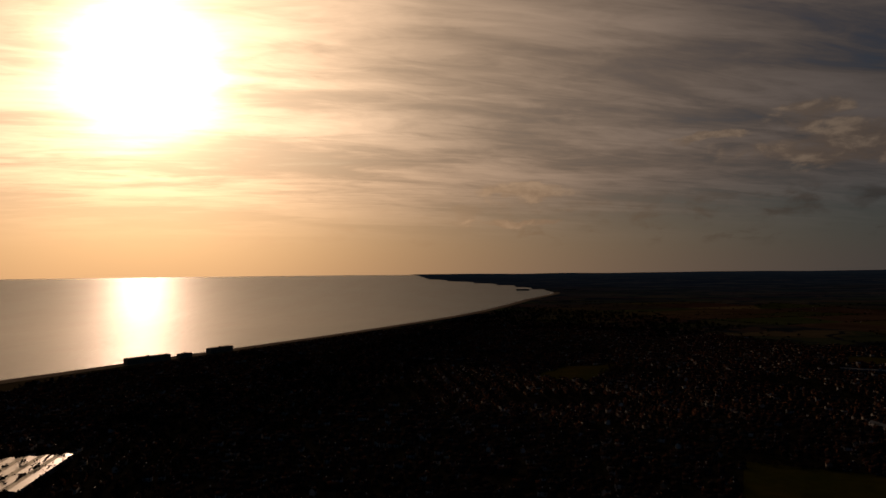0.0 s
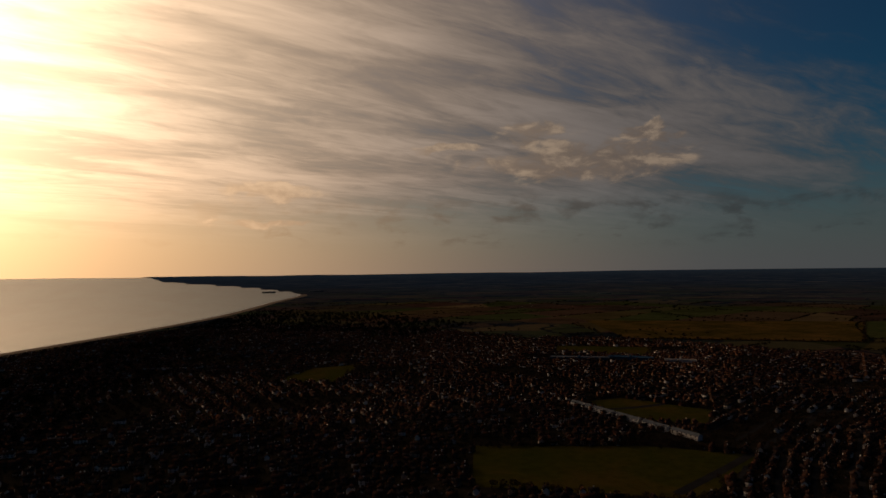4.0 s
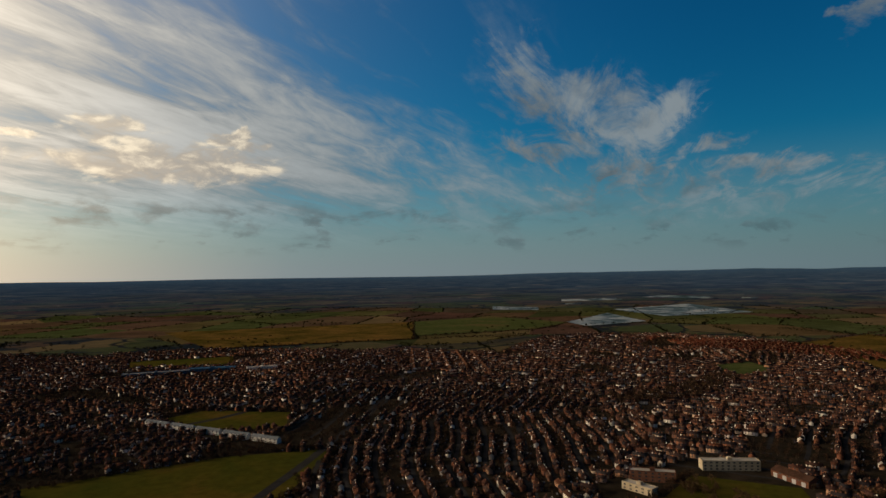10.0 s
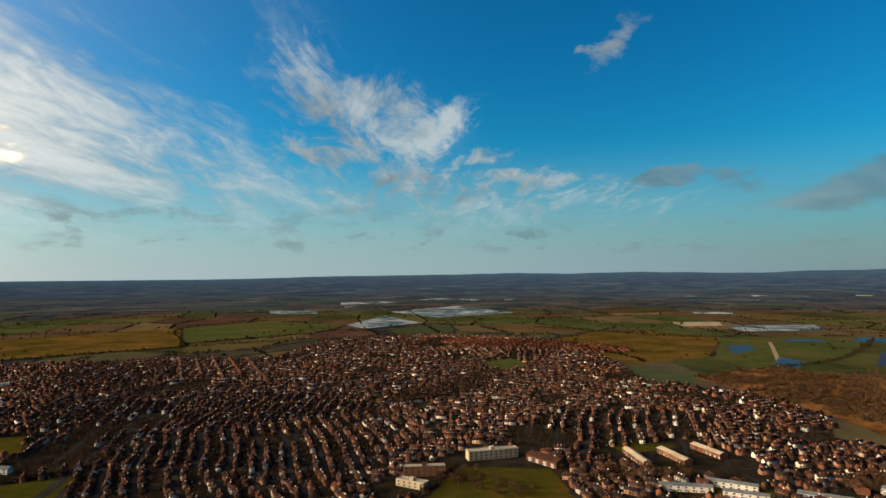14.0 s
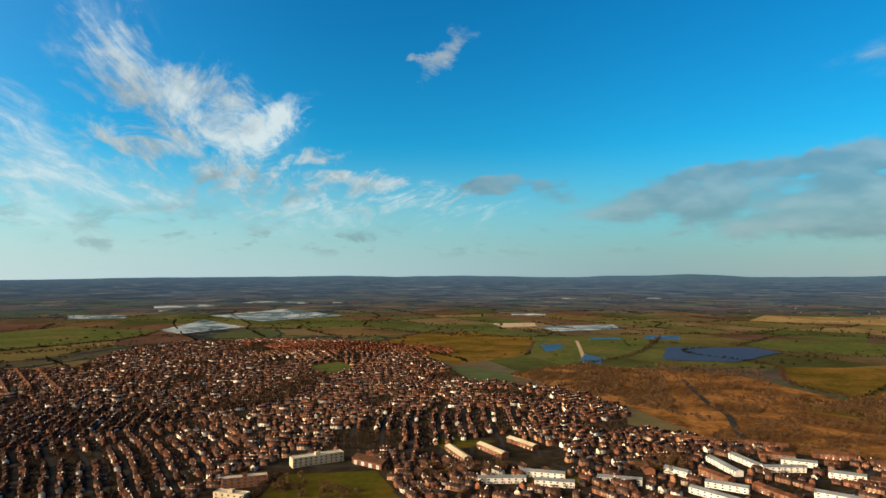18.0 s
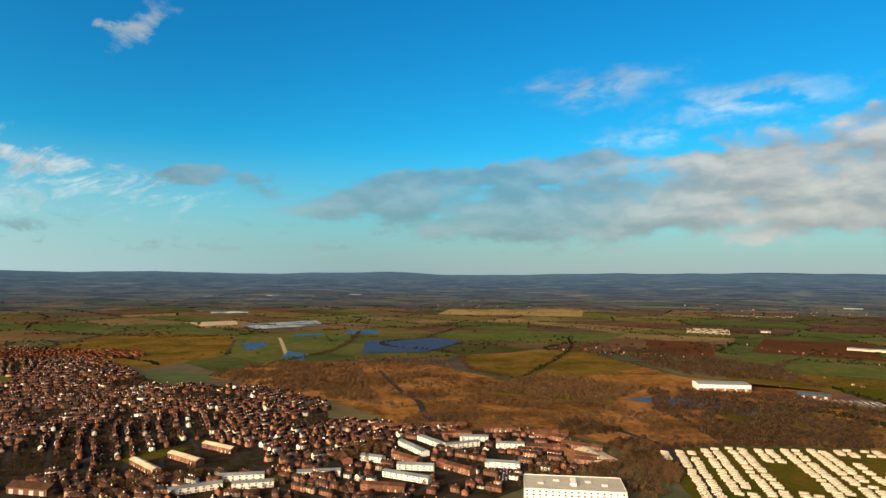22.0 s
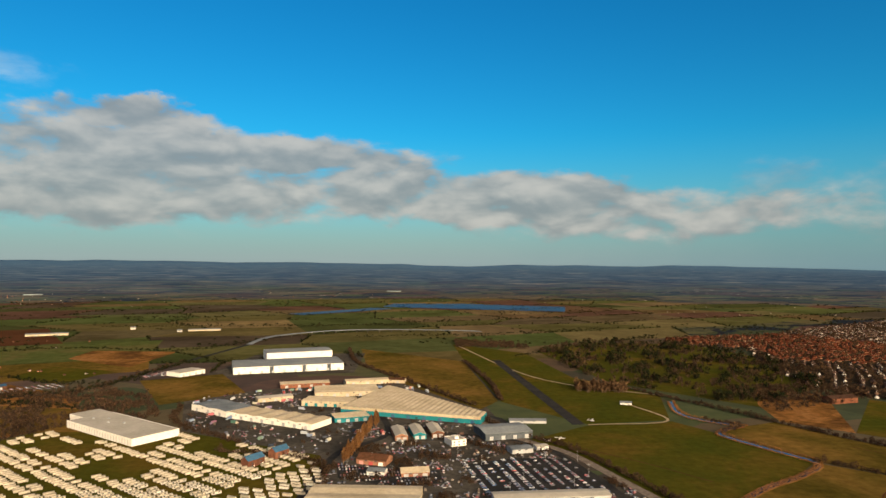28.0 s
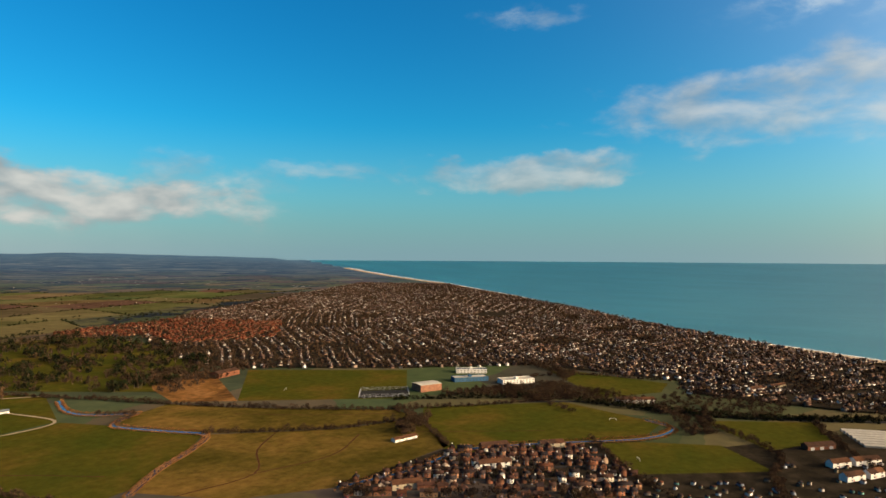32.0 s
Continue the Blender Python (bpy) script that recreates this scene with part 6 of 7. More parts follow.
HEDGES = [
    ([(-372, -593), (-470, -503), (-558, -467)], 2.4, 2.2), ([(-558, -467), (-572, -513), (-585, -495)], 2.4, 3), ([(-311, -957), (-420, -746), (-461, -665), (-572, -513), (-735, -393), (-771, -383)], 2.2, 3),
    ([(-747, -218), (-671, -129), (-608, -111)], 2.5, 2.5), ([(-602, -276), (-525, -206), (-495, -165)], 3, 2), ([(-608, -114), (-525, -90)], 2.5, 4), ([(-818, -114), (-747, -87), (-660, -45)], 2.5, 4),
    ([(-764, -225), (-879, -53), (-960, 90)], 2.5, 4), ([(-30, -840), (-68, -783), (-108, -702), (-155, -636), (-186, -546), (-204, -488)], 2.2, 2.5), ([(143, -1395), (105, -1200), (8, -1008), (-75, -840)], 2.5, 3),
    ([(-90, -1230), (-113, -1020), (-114, -870)], 2.5, 2), ([(-333, -698), (-368, -726), (-338, -758)], 3, 2), ([(429, -1232), (456, -1080), (476, -960), (558, -900), (660, -960)], 4, 5),
    ([(495, -507), (483, -579), (393, -738)], 2.2, 4), ([(900, -660), (1080, -630), (1290, -720), (1350, -705)], 4, 4), ([(960, -960), (1260, -1035), (1350, -1170), (1530, -900), (1725, -840)], 5, 4),
    ([(1320, -300), (1515, -503), (1935, -720)], 5, 4), ([(1481, 1035), (1547, 1082), (2002, 1399)], 6, 4), ([(1547, 1082), (1913, 864), (2216, 870)], 6, 4), ([(1050, 1358), (1481, 1035), (1740, 758)], 5, 5),
    ([(1770, 143), (2250, -75)], 6, 4), ([(285, 600), (437, 540), (512, 468)], 3, 3), ([(240, 488), (375, 393), (512, 458)], 3, 3), ([(506, 750), (570, 746), (623, 633)], 3, 3), ([(480, 143), (605, 129)], 3, 3),
    ([(192, -638), (90, -600), (75, -510)], 2.5, 2), ([(180, -668), (270, -750), (300, -840)], 2.5, 4), ([(-690, -345), (-795, -495), (-915, -450), (-960, -315)], 3, 5), ([(-660, -510), (-735, -495), (-743, -420)], 2, 6),
    ([(2025, -1245), (1650, -1590), (1350, -1500)], 6, 5), ([(960, -1500), (840, -1200), (660, -1050)], 4, 6),
]
for h_line, h_gap, h_wide in HEDGES:
    d = min(math.hypot(*p) for p in h_line)
    scatter("hedgerow", NEAR_TREES if d < 850 else FAR_TREES, along_line(h_line, h_gap, h_wide, (0, 1, 3, 3, 3), 0.5, 1.05), [BARK, TWIGS_I], "line of bare bushes and small trees", "hedge")
SCRUB = FIELDS[-1][1]
scatter("scrub_bushes", NEAR_TREES, fill([(600, -468), (705, -326), (840, -315), (900, -450), (840, -600), (660, -660), (495, -585), (495, -503)], 1100, (3, 3, 3, 0), 0.4, 1.0, (), 0.85), [BARK, RUST_I], "russet scrub and low bushes", "scrub")
scatter("scrub_bushes", FAR_TREES, fill([(900, -300), (1058, -233), (1200, -165), (1350, -315), (1200, -450), (960, -375), (840, -345)], 1300, (3, 3, 0, 1), 0.5, 1.0, (), 0.7), [BARK, RUST_I], "brown thicket at the edge of the town", "scrub")
scatter("woodland", FAR_TREES, fill([(393, -735), (495, -600), (645, -660), (780, -780), (645, -900), (450, -960), (360, -900), (300, -780)], 1700, (0, 1, 2, 3), 0.6, 1.1, [STORE_YARD], 0.75), [BARK, TWIGS_I], "bare brown wood beside the caravan park", "wood")
scatter("poplar_plantation", FAR_TREES, fill([(887, -533), (960, -701), (780, -780), (705, -630)], 900, (4,), 0.6, 1.0), [BARK, RUST_I], "plantation of thin russet trees", "wood")
scatter("woodland", FAR_TREES, fill([(1230, -1170), (840, -1200), (705, -1050), (840, -960), (960, -975), (1200, -1110)], 1000, (0, 1, 2), 0.7, 1.1), [BARK, TWIGS_I], "bare wood round a village", "wood")
WOOD_GREEN = [(-255, -1380), (-414, -1540), (-645, -1500), (-695, -1245), (-640, -1000), (-555, -910), (-450, -820), (-360, -930), (-300, -1020), (-280, -1185)]
field("parkland", WOOD_GREEN, GRASS, "open green parkland between trees", "field", 0.05)
WOOD = [(-255, -1395), (-414, -1560), (-645, -1515), (-705, -1245), (-645, -990), (-555, -900), (-450, -810), (-360, -930), (-285, -1020), (-270, -1185)]
scatter("woodland", FAR_TREES, fill(WOOD, 560, (0, 1, 2, 3), 0.9, 1.9, (), 1.08), [BARK, EVERGREEN], "dark mixed wood beside the river", "wood")
scatter("woodland", FAR_TREES, fill(WOOD, 700, (0, 1, 2, 4), 0.7, 1.4, (), 0.95), [BARK, TWIGS_I], "bare brown trees in open parkland", "wood")
scatter("woodland", FAR_TREES, fill([(-510, -975), (-450, -795), (-630, -870), (-660, -960)], 340, (0, 1, 2), 0.6, 1.0), [BARK, TWIGS_I], "strip of brown trees", "wood")
scatter("poplar_row", FAR_TREES, fill([(-233, -927), (-305, -921), (-309, -960), (-236, -968)], 130, (4,), 1.0, 1.5), [BARK, RUST_I], "row of tall russet poplars", "trees")
scatter("woodland", FAR_TREES, fill([(-90, -1440), (-255, -1410), (-225, -1515), (-90, -1560)], 380, (4, 0), 0.7, 1.1), [BARK, TWIGS_I], "belt of bare trees", "wood")
scatter("woodland", NEAR_TREES, fill([(-668, -525), (-705, -518), (-840, -435), (-930, -450), (-975, -585), (-915, -495), (-780, -375), (-720, -405)], 420, (0, 1, 2, 3), 0.7, 1.1), [BARK, TWIGS_I], "brown trees round the school", "wood")
scatter("woodland", NEAR_TREES, fill([(608, -195), (660, -248), (630, -270), (593, -240)], 90, (0, 1), 0.7, 1.1) + fill([(450, -300), (518, -375), (450, -495), (375, -390)], 260, (0, 1, 3), 0.5, 0.9, [[(488, -323), (428, -413), (383, -375), (435, -293)]])
        + fill([(585, 30), (630, 0), (600, -45), (570, -15)], 30, (0, 1, 3), 0.5, 0.9), [BARK, RUST_I], "rust-coloured trees among the terraces", "wood")
far = []
for k in range(5200):
    a, d = rt.uniform(-2, 218), 1500 + 1700 * rt.random() ** 1.1
    x, y = polar(a, d)
    if x - shore(y) < 60 or inside((x, y), TOWN_WEST) or inside((x, y), TOWN_EAST) or inside((x, y), SOLAR):
        continue
    if noise.noise(Vector((x / 260, y / 260, 5))) > 0.12:
        s = rt.uniform(0.7, 1.2)
        far.append((rt.choice((0, 1, 2, 3)), x, y, level(x, y), rt.uniform(0, 360), s * 1.2, s * 0.8))
scatter("far_trees", FAR_TREES, far, [BARK, EVERGREEN], "distant hedgerow trees and copses", "trees")
FARM = material("farm_fields", [(0, (0.030, 0.032, 0.013)), (0.16, (0.036, 0.046, 0.015)), (0.30, (0.052, 0.050, 0.018)), (0.42, (0.066, 0.046, 0.020)), (0.55, (0.052, 0.028, 0.020)), (0.68, (0.036, 0.029, 0.020)),
                                (0.80, (0.105, 0.074, 0.034)), (0.90, (0.034, 0.044, 0.016)), (1, (0.064, 0.038, 0.024))], 0.006, by="island", wear=0.3, fine=0.04, mixin=0.4)
fc, fs = math.cos(0.35), math.sin(0.35)


def farmland():
    """Open fields in a loose grid, with hedges along most of their edges."""
    rg, node = random.Random(21), {}
    for i in range(-14, 15):
        for j in range(-20, 21):
            u, v = (i + rg.uniform(-0.32, 0.32)) * 330, (j + rg.uniform(-0.32, 0.32)) * 220
            node[i, j] = (u * fc - v * fs, u * fs + v * fc)
    closed = [TOWN_WEST, TOWN_EAST, SCRUB, WOOD, SOLAR] + [f[1] for f in FIELDS]
    verts, faces, spots = [], [], []

    def dry(x, y):
        return x - shore(y) > 140 and 1150 < math.hypot(x, y) < 3260

    for (i, j), a in node.items():
        if (i + 1, j + 1) not in node:
            continue
        ring = [a, node[i + 1, j], node[i + 1, j + 1], node[i, j + 1]]
        if all(dry(*settle(*q)[:2]) and not inside(q, TOWN_WEST) and not inside(q, TOWN_EAST) for q in ring):
            k0 = len(verts)
            for p in range(6):
                for q in range(6):
                    s, t = p / 5, q / 5
                    x, y, _ = settle(*[(ring[0][m] * (1 - s) + ring[1][m] * s) * (1 - t) + (ring[3][m] * (1 - s) + ring[2][m] * s) * t for m in (0, 1)])
                    verts.append((x, y, level(x, y) + 0.04 + 1.2 * min(max((math.hypot(x, y) - 2150) / 200, 0), 1)))
            faces += [(k0 + p * 6 + q, k0 + p * 6 + 6 + q, k0 + p * 6 + 7 + q, k0 + p * 6 + 1 + q) for p in range(5) for q in range(5)]
        for b in (ring[1], ring[3]):
            if rg.random() < 0.38:
                continue
            n = int(math.hypot(b[0] - a[0], b[1] - a[1]) / 8)
            for m in range(n):
                x, y = a[0] + (b[0] - a[0]) * m / n + rg.uniform(-2.5, 2.5), a[1] + (b[1] - a[1]) * m / n + rg.uniform(-2.5, 2.5)
                x1, y1, k = settle(x, y)
                if dry(x1, y1) and noise.noise(Vector((x / 70, y / 70, 17))) > -0.15 and not any(inside((x1, y1), f) for f in closed):
                    s = k * rg.uniform(0.5, 1.15)
                    spots.append((rg.choice((0, 1, 1)), x1, y1, level(x1, y1), rg.uniform(0, 360), s, s))
    tagged(link("farm_fields", verts, faces, FARM), "open winter fields of grass, stubble and plough", "fields", kind="structure")
    scatter("field_hedges", [both(41, 7, 3.6, 20, 1.6), both(42, 4, 3.8, 18, 1.5, 0.0)], spots, [BARK, EVERGREEN], "dark hedges and trees between open fields", "hedges")


farmland()
villages = []
for a0, d0, n, w in ((136, 1575, 60, 80), (130, 1620, 16, 60), (147, 1770, 16, 90), (146, 1350, 20, 90), (151, 3300, 70, 300), (170, 3250, 50, 300), (190, 3200, 60, 300), (205, 2650, 70, 250), (30, 2700, 50, 300), (143, 3300, 80, 250), (120, 3350, 50, 300)):
    x0, y0 = polar(a0, d0)
    for k in range(n):
        x, y = x0 + rt.gauss(0, w), y0 + rt.gauss(0, w * 0.5)
        if math.hypot(x, y) < 3640 and x - shore(y) > 80:
            villages.append((rt.choice((0, 1, 2, 5)), x, y, level(x, y), rt.uniform(0, 180), 0.5, 0.5))
scatter("village_houses", BARE, villages, [WALLS, ROOFS, GLASS], "scattered houses of far villages", "houses")
GLASSHOUSE = [Shape().box(-55, 55, -12, 12, 0, 5).chevron(-55, 55, -12, 12, 5, 1.5, 0.5, 0.2, 1)]
gh = []
for a, d, t in ((103, 3850, 5), (106, 3870, 0), (108.5, 3950, 10), (110, 3900, 0), (98, 3800, 5), (80, 3600, 0), (83, 3620, 0), (72, 3560, 0), (76, 3150, 10), (69, 3300, 15), (150, 3560, 0), (178, 3600, 0), (7, 3900, 0), (11, 3900, 0), (36, 3620, 0)):
    x, y = polar(a, d)
    gh.append((0, x, y, level(x, y) - 0.5, 90 - a - 90 + t, 0.7, 0.8))
GLASSY = material("glasshouse_panes", [(0, (0.09, 0.12, 0.14)), (1, (0.16, 0.19, 0.20))], 0.05, by="island", rough=0.5)
scatter("glasshouses", GLASSHOUSE, gh, [GLASSY, GLASSY], "far pale glasshouses and sheds", "glasshouses")


# ---- more ground, edges and small things ----
for f_name, f_poly, f_mat, f_label in (
        ("rough_field", [(690, -770), (540, -850), (391, -822), (362, -717), (553, -700)], MEADOW, "brown wet field beside a depot"),
        ("rough_field", [(430, -1029), (320, -1090), (240, -930), (330, -850)], MEADOW, "rough olive field beside the sheds"),
        ("pasture", [(647, -1059), (639, -1172), (510, -1119), (533, -996)], GRASS, "small bright green pasture"),
        ("bare_field", [(664, -1267), (675, -1385), (494, -1370), (504, -1160)], RUSSET, "field with bare orange earth"),
        ("green_verge", [(711, -17), (676, -28), (719, -86), (740, -17)], GRASS, "green lawn between blocks"),
        ("green_verge", [(600, -50), (600, -148), (560, -142), (575, -55)], GRASS, "green lawn behind white terraces"),
        ("meadow_strip", [(930, -560), (760, -690), (700, -640), (860, -520)], MEADOW, "tawny strip of rough grass")):
    field(f_name, f_poly, f_mat, f_label, "field", 0.12)
for f_poly in ([(665, -712), (652, -797), (625, -780), (632, -712)], [(608, -732), (579, -790), (560, -752)]):
    field("flood_pool", f_poly, POOL, "shallow flood water on a field", "pond", 0.2)
strip("road", [(600, -540), (530, -537), (508, -535), (366, -449), (330, -420)], 8, TARMAC, "grey asphalt lane beside the caravans", "road", 0.16)
strip("railway_track", [(-700, -420), (-753, -353), (-768, -259), (-790, -180), (-869, -51), (-900, 20)], 9, TARMAC, "railway line between hedges", "railway", 0.2)
strip("main_road", [(558, -898), (476, -956), (456, -1076), (429, -1232), (381, -1494)], 12, TARMAC, "grey main road across fields", "road", 0.3)
for k in range(7):
    q = Vector((-741, -61)).lerp(Vector((-792, -85)), k / 6)
    shed("polytunnel", "long pale plastic polytunnel", (q.x, q.y), (q.x - 4.5, q.y - 2.1), 46, 1.8, 1.2, 1, PALE, PALE, False, 0, None, 0, None, "row of polytunnels")

# fenced sports court
STEEL = material("galvanised_steel", [(0, (0.20, 0.21, 0.22)), (1, (0.32, 0.33, 0.34))], 0.5, metal=0.6, rough=0.5)
court = base("sports_court", "fenced hard court with tall steel posts", "sports court")
cq = [Vector((-588, -590, 0)), Vector((-636, -546, 0)), Vector((-668, -577, 0)), Vector((-622, -620, 0))]
part("surface", Shape().add([tuple(c + Vector((0, 0, 0.25))) for c in cq], [(3, 2, 1, 0)]), TARMAC, court)
for a, b in zip(cq, cq[1:] + cq[:1]):
    n = max(3, int((b - a).length / 7))
    pieces("post", Shape().box(-0.12, 0.12, -0.12, 0.12, 0, 4.5), [tuple(a.lerp(b, k / n)) for k in range(n)], STEEL, court)
    for z in (1.5, 3.0, 4.4):
        part("rail", Shape().cone(a + Vector((0, 0, z)), b + Vector((0, 0, z)), 0.10, 0.10, 4), STEEL, court)


def goal(x, y, turn_):
    g = base("football_goal", "small white football goal on grass", "goal", "football goals", (x, y, 0.1), turn_)
    for sx in (-3.6, 3.6):
        part("post", Shape().box(sx - 0.12, sx + 0.12, -0.12, 0.12, 0, 2.5), WHITE, g)
    part("crossbar", Shape().box(-3.7, 3.7, -0.12, 0.12, 2.4, 2.62), WHITE, g)


goal(-565, -216, 40)
goal(-685, -291, 120)
goal(-560, -700, 30)


def aircraft(x, y, turn_):
    p = base("light_aircraft", "small white high-wing aircraft on grass", "aircraft", "parked light aircraft", (x, y, 0.2), turn_)
    part("fuselage", Shape().cone((2.6, 0, 1.1), (-1.0, 0, 1.2), 0.55, 0.6, 8).cone((-1.0, 0, 1.2), (-4.6, 0, 1.4), 0.6, 0.15, 8), WHITE, p)
    part("wing", Shape().box(-0.2, 1.3, -5.4, 5.4, 1.95, 2.1), WHITE, p)
    part("tailplane", Shape().box(-4.7, -3.9, -1.7, 1.7, 1.4, 1.48), WHITE, p)
    part("fin", Shape().add([(-4.8, -0.05, 1.4), (-3.7, -0.05, 1.4), (-4.4, -0.05, 2.7), (-4.9, -0.05, 2.7), (-4.8, 0.05, 1.4), (-3.7, 0.05, 1.4), (-4.4, 0.05, 2.7), (-4.9, 0.05, 2.7)],
                           [(0, 1, 2, 3), (7, 6, 5, 4), (0, 4, 5, 1), (1, 5, 6, 2), (2, 6, 7, 3), (3, 7, 4, 0)]), WHITE, p)
    pieces("wheel", Shape().cone((0, -0.08, 0), (0, 0.08, 0), 0.25, 0.25, 8), [(0.4, -1.0, 0.25), (0.4, 1.0, 0.25), (2.2, 0, 0.25)], RUBBER, p)


aircraft(-135, -667, 30)
aircraft(-150, -674, 60)
aircraft(-205, -752, 160)
shed("stable", "small white stable beside a tree clump", (-470, -421), (-497, -416), 7, 2.6, 1.4, 1, WHITE, TILE, True, 3)
shed("barn", "brick barn with a lit gable end", (-694, -102), (-718, -82), 9, 4, 2.5, 1, BRICK, TILE, True, 3)
for p0, p1, wm in (((-648, -76), (-664, -64), WHITE), ((-668, -61), (-689, -44), WHITE), ((-615, -62), (-632, -51), WHITE), ((-636, -48), (-651, -39), WHITE), ((-945, -205), (-970, -195), WHITE), ((-985, -188), (-1015, -175), CREAM),
                   ((-770, -322), (-800, -285), WHITE), ((-455, -312), (-478, -296), WHITE), ((-372, -336), (-392, -322), CREAM), ((-500, -340), (-522, -325), BRICK), ((-540, -300), (-560, -286), CREAM)):
    terrace("gabled_terrace", "short row of gabled houses with brown roofs", p0, p1, 8, 4.6, 2.6, wm, TILE, 7, "rows of gabled houses")
for p0, p1 in (((557, -391), (536, -426)), ((600, -429), (566, -448)), ((504, -401), (484, -420))):
    terrace("red_terrace", "red-brick terrace with an orange tiled roof", p0, p1, 8, 4.8, 2.2, BRICK, TILE, 6.5, "red-brick terraces")
shed("community_hall", "low brick hall with a pale tan roof", (526, -426), (482, -418), 24, 4.5, 2.0, 1, BRICK, CREAM, True, 3)
shed("showroom", "square white car showroom", (378, -1059), (352, -1100), 34, 6.5, 0.8, 1, WHITE, PALE, True, 4)
for p0, p1 in (((148, -584), (137, -600)), ((130, -612), (120, -626))):
    terrace("brick_villa", "red-brick house with a dark blue roof", p0, p1, 10, 6.5, 3.5, BRICK, BLUE_CLAD, 8, "pair of brick villas")
for p0, p1, w, n in (((971, -1652), (886, -1691), 14, 5), ((1395, -1903), (1370, -1920), 12, 5), ((793, -1834), (780, -1838), 9, 6), ((642, -1769), (630, -1772), 8, 5), ((620, -1790), (540, -1816), 8, 4)):
    shed("farm_building", "far pale farm building", p0, p1, w, n, 2, 1, CREAM, SLATE, True, 2, None, 0, None, "far farm buildings")

# allotments
ra = random.Random(9)
ALLOT = [(-501, -215), (-567, -136), (-640, -110), (-700, -30), (-560, 10), (-475, -100), (-466, -195)]
HUT = Shape().gable(-1.5, 1.5, -1.1, 1.1, 0, 1.9, 0.6, 0).chevron(-1.5, 1.5, -1.1, 1.1, 1.9, 0.6, 0.12, 0.08, 1)
hut_spots = []
while len(hut_spots) < 110:
    x, y = ra.uniform(-700, -460), ra.uniform(-220, 20)
    if inside((x, y), ALLOT):
        hut_spots.append((0, x, y, 0.03, ra.uniform(0, 180), ra.uniform(0.8, 1.6), 1.0))
HUTS = material("painted_sheds", [(0, (0.05, 0.13, 0.12)), (0.4, (0.12, 0.08, 0.05)), (0.7, (0.40, 0.40, 0.38)), (1, (0.08, 0.10, 0.14))], by="island", wear=0.2)
scatter("allotment_sheds", [HUT], hut_spots, [HUTS, ROOFS], "small painted garden sheds on allotments", "sheds")

# lamp posts round the car park
lamp = base("lamp_post", "tall grey car park lamp post", "lamp post", "car park lamp posts", (-150, -560, 0.1), 0)
part("pole", Shape().cone((0, 0, 0), (0, 0, 9), 0.12, 0.08, 6), STEEL, lamp)
part("arm", Shape().cone((-1.2, 0, 9), (1.2, 0, 9), 0.06, 0.06, 5), STEEL, lamp)
pieces("lamp_head", Shape().box(-0.4, 0.4, -0.15, 0.15, -0.1, 0.08), [(-1.3, 0, 9), (1.3, 0, 9)], GREY_WALL, lamp)
for k, (x, y) in enumerate(((-120, -600), (-90, -540), (-60, -590), (-130, -530), (-75, -515), (20, -560), (-10, -545), (60, -575), (-150, -600), (40, -600), (-40, -620), (0, -640))):
    copy_thing(lamp, pose(x, y, 0.1, 0, 0, 30 * k))

# tree clumps and thickets
scatter("tree_clump", NEAR_TREES, fill([(-488, -425), (-530, -436), (-575, -458), (-540, -470), (-500, -452)], 46, (0, 1, 2), 0.8, 1.4), [BARK, TWIGS_I], "clump of large bare trees in a field", "trees")
scatter("tree_clump", NEAR_TREES, fill([(520, 50), (560, 140), (600, 120), (545, 30)], 40, (0, 1, 3), 0.6, 1.1) + fill([(610, 20), (640, -80), (610, -90), (580, 10)], 70, (0, 1, 2), 0.6, 1.1) + fill([(520, -30), (560, -30), (560, -60), (525, -55)], 12, (0, 3), 0.6, 1.0),
        [BARK, RUST_I], "rust-brown trees between flats", "trees")
scatter("woodland", FAR_TREES, fill([(900, 310), (1010, 250), (1200, 200), (1180, 160), (960, 190), (880, 260)], 240, (0, 1, 2), 0.8, 1.3), [BARK, TWIGS_I], "strip of bare trees through the town", "wood")
scatter("woodland", FAR_TREES, fill([(-470, 480), (-400, 900), (-250, 1400), (-60, 1900), (60, 1900), (0, 1300), (-150, 800), (-250, 490)], 900, (0, 1, 2), 0.8, 1.4), [BARK, EVERGREEN], "dark trees among seaside houses", "wood")
scatter("woodland", FAR_TREES, fill([(0, 2200), (300, 2900), (700, 2600), (900, 1900), (560, 1650), (300, 2000)], 1300, (0, 1, 2), 0.9, 1.6), [BARK, EVERGREEN], "dark woodland beyond the town", "wood")
scatter("thicket", NEAR_TREES, fill([(500, -520), (420, -470), (380, -400), (440, -380), (500, -420), (560, -470)], 420, (3, 3, 0), 0.5, 1.0, (), 0.85), [BARK, RUST_I], "rust-brown thicket beside the lane", "scrub")
scatter("thicket", FAR_TREES, fill([(1040, -260), (1250, -330), (1360, -560), (1250, -660), (1000, -560), (900, -640), (820, -560), (900, -340)], 700, (3, 0, 4), 0.5, 1.0, (), 0.62), [BARK, RUST_I], "scattered russet bushes on rough land", "scrub")
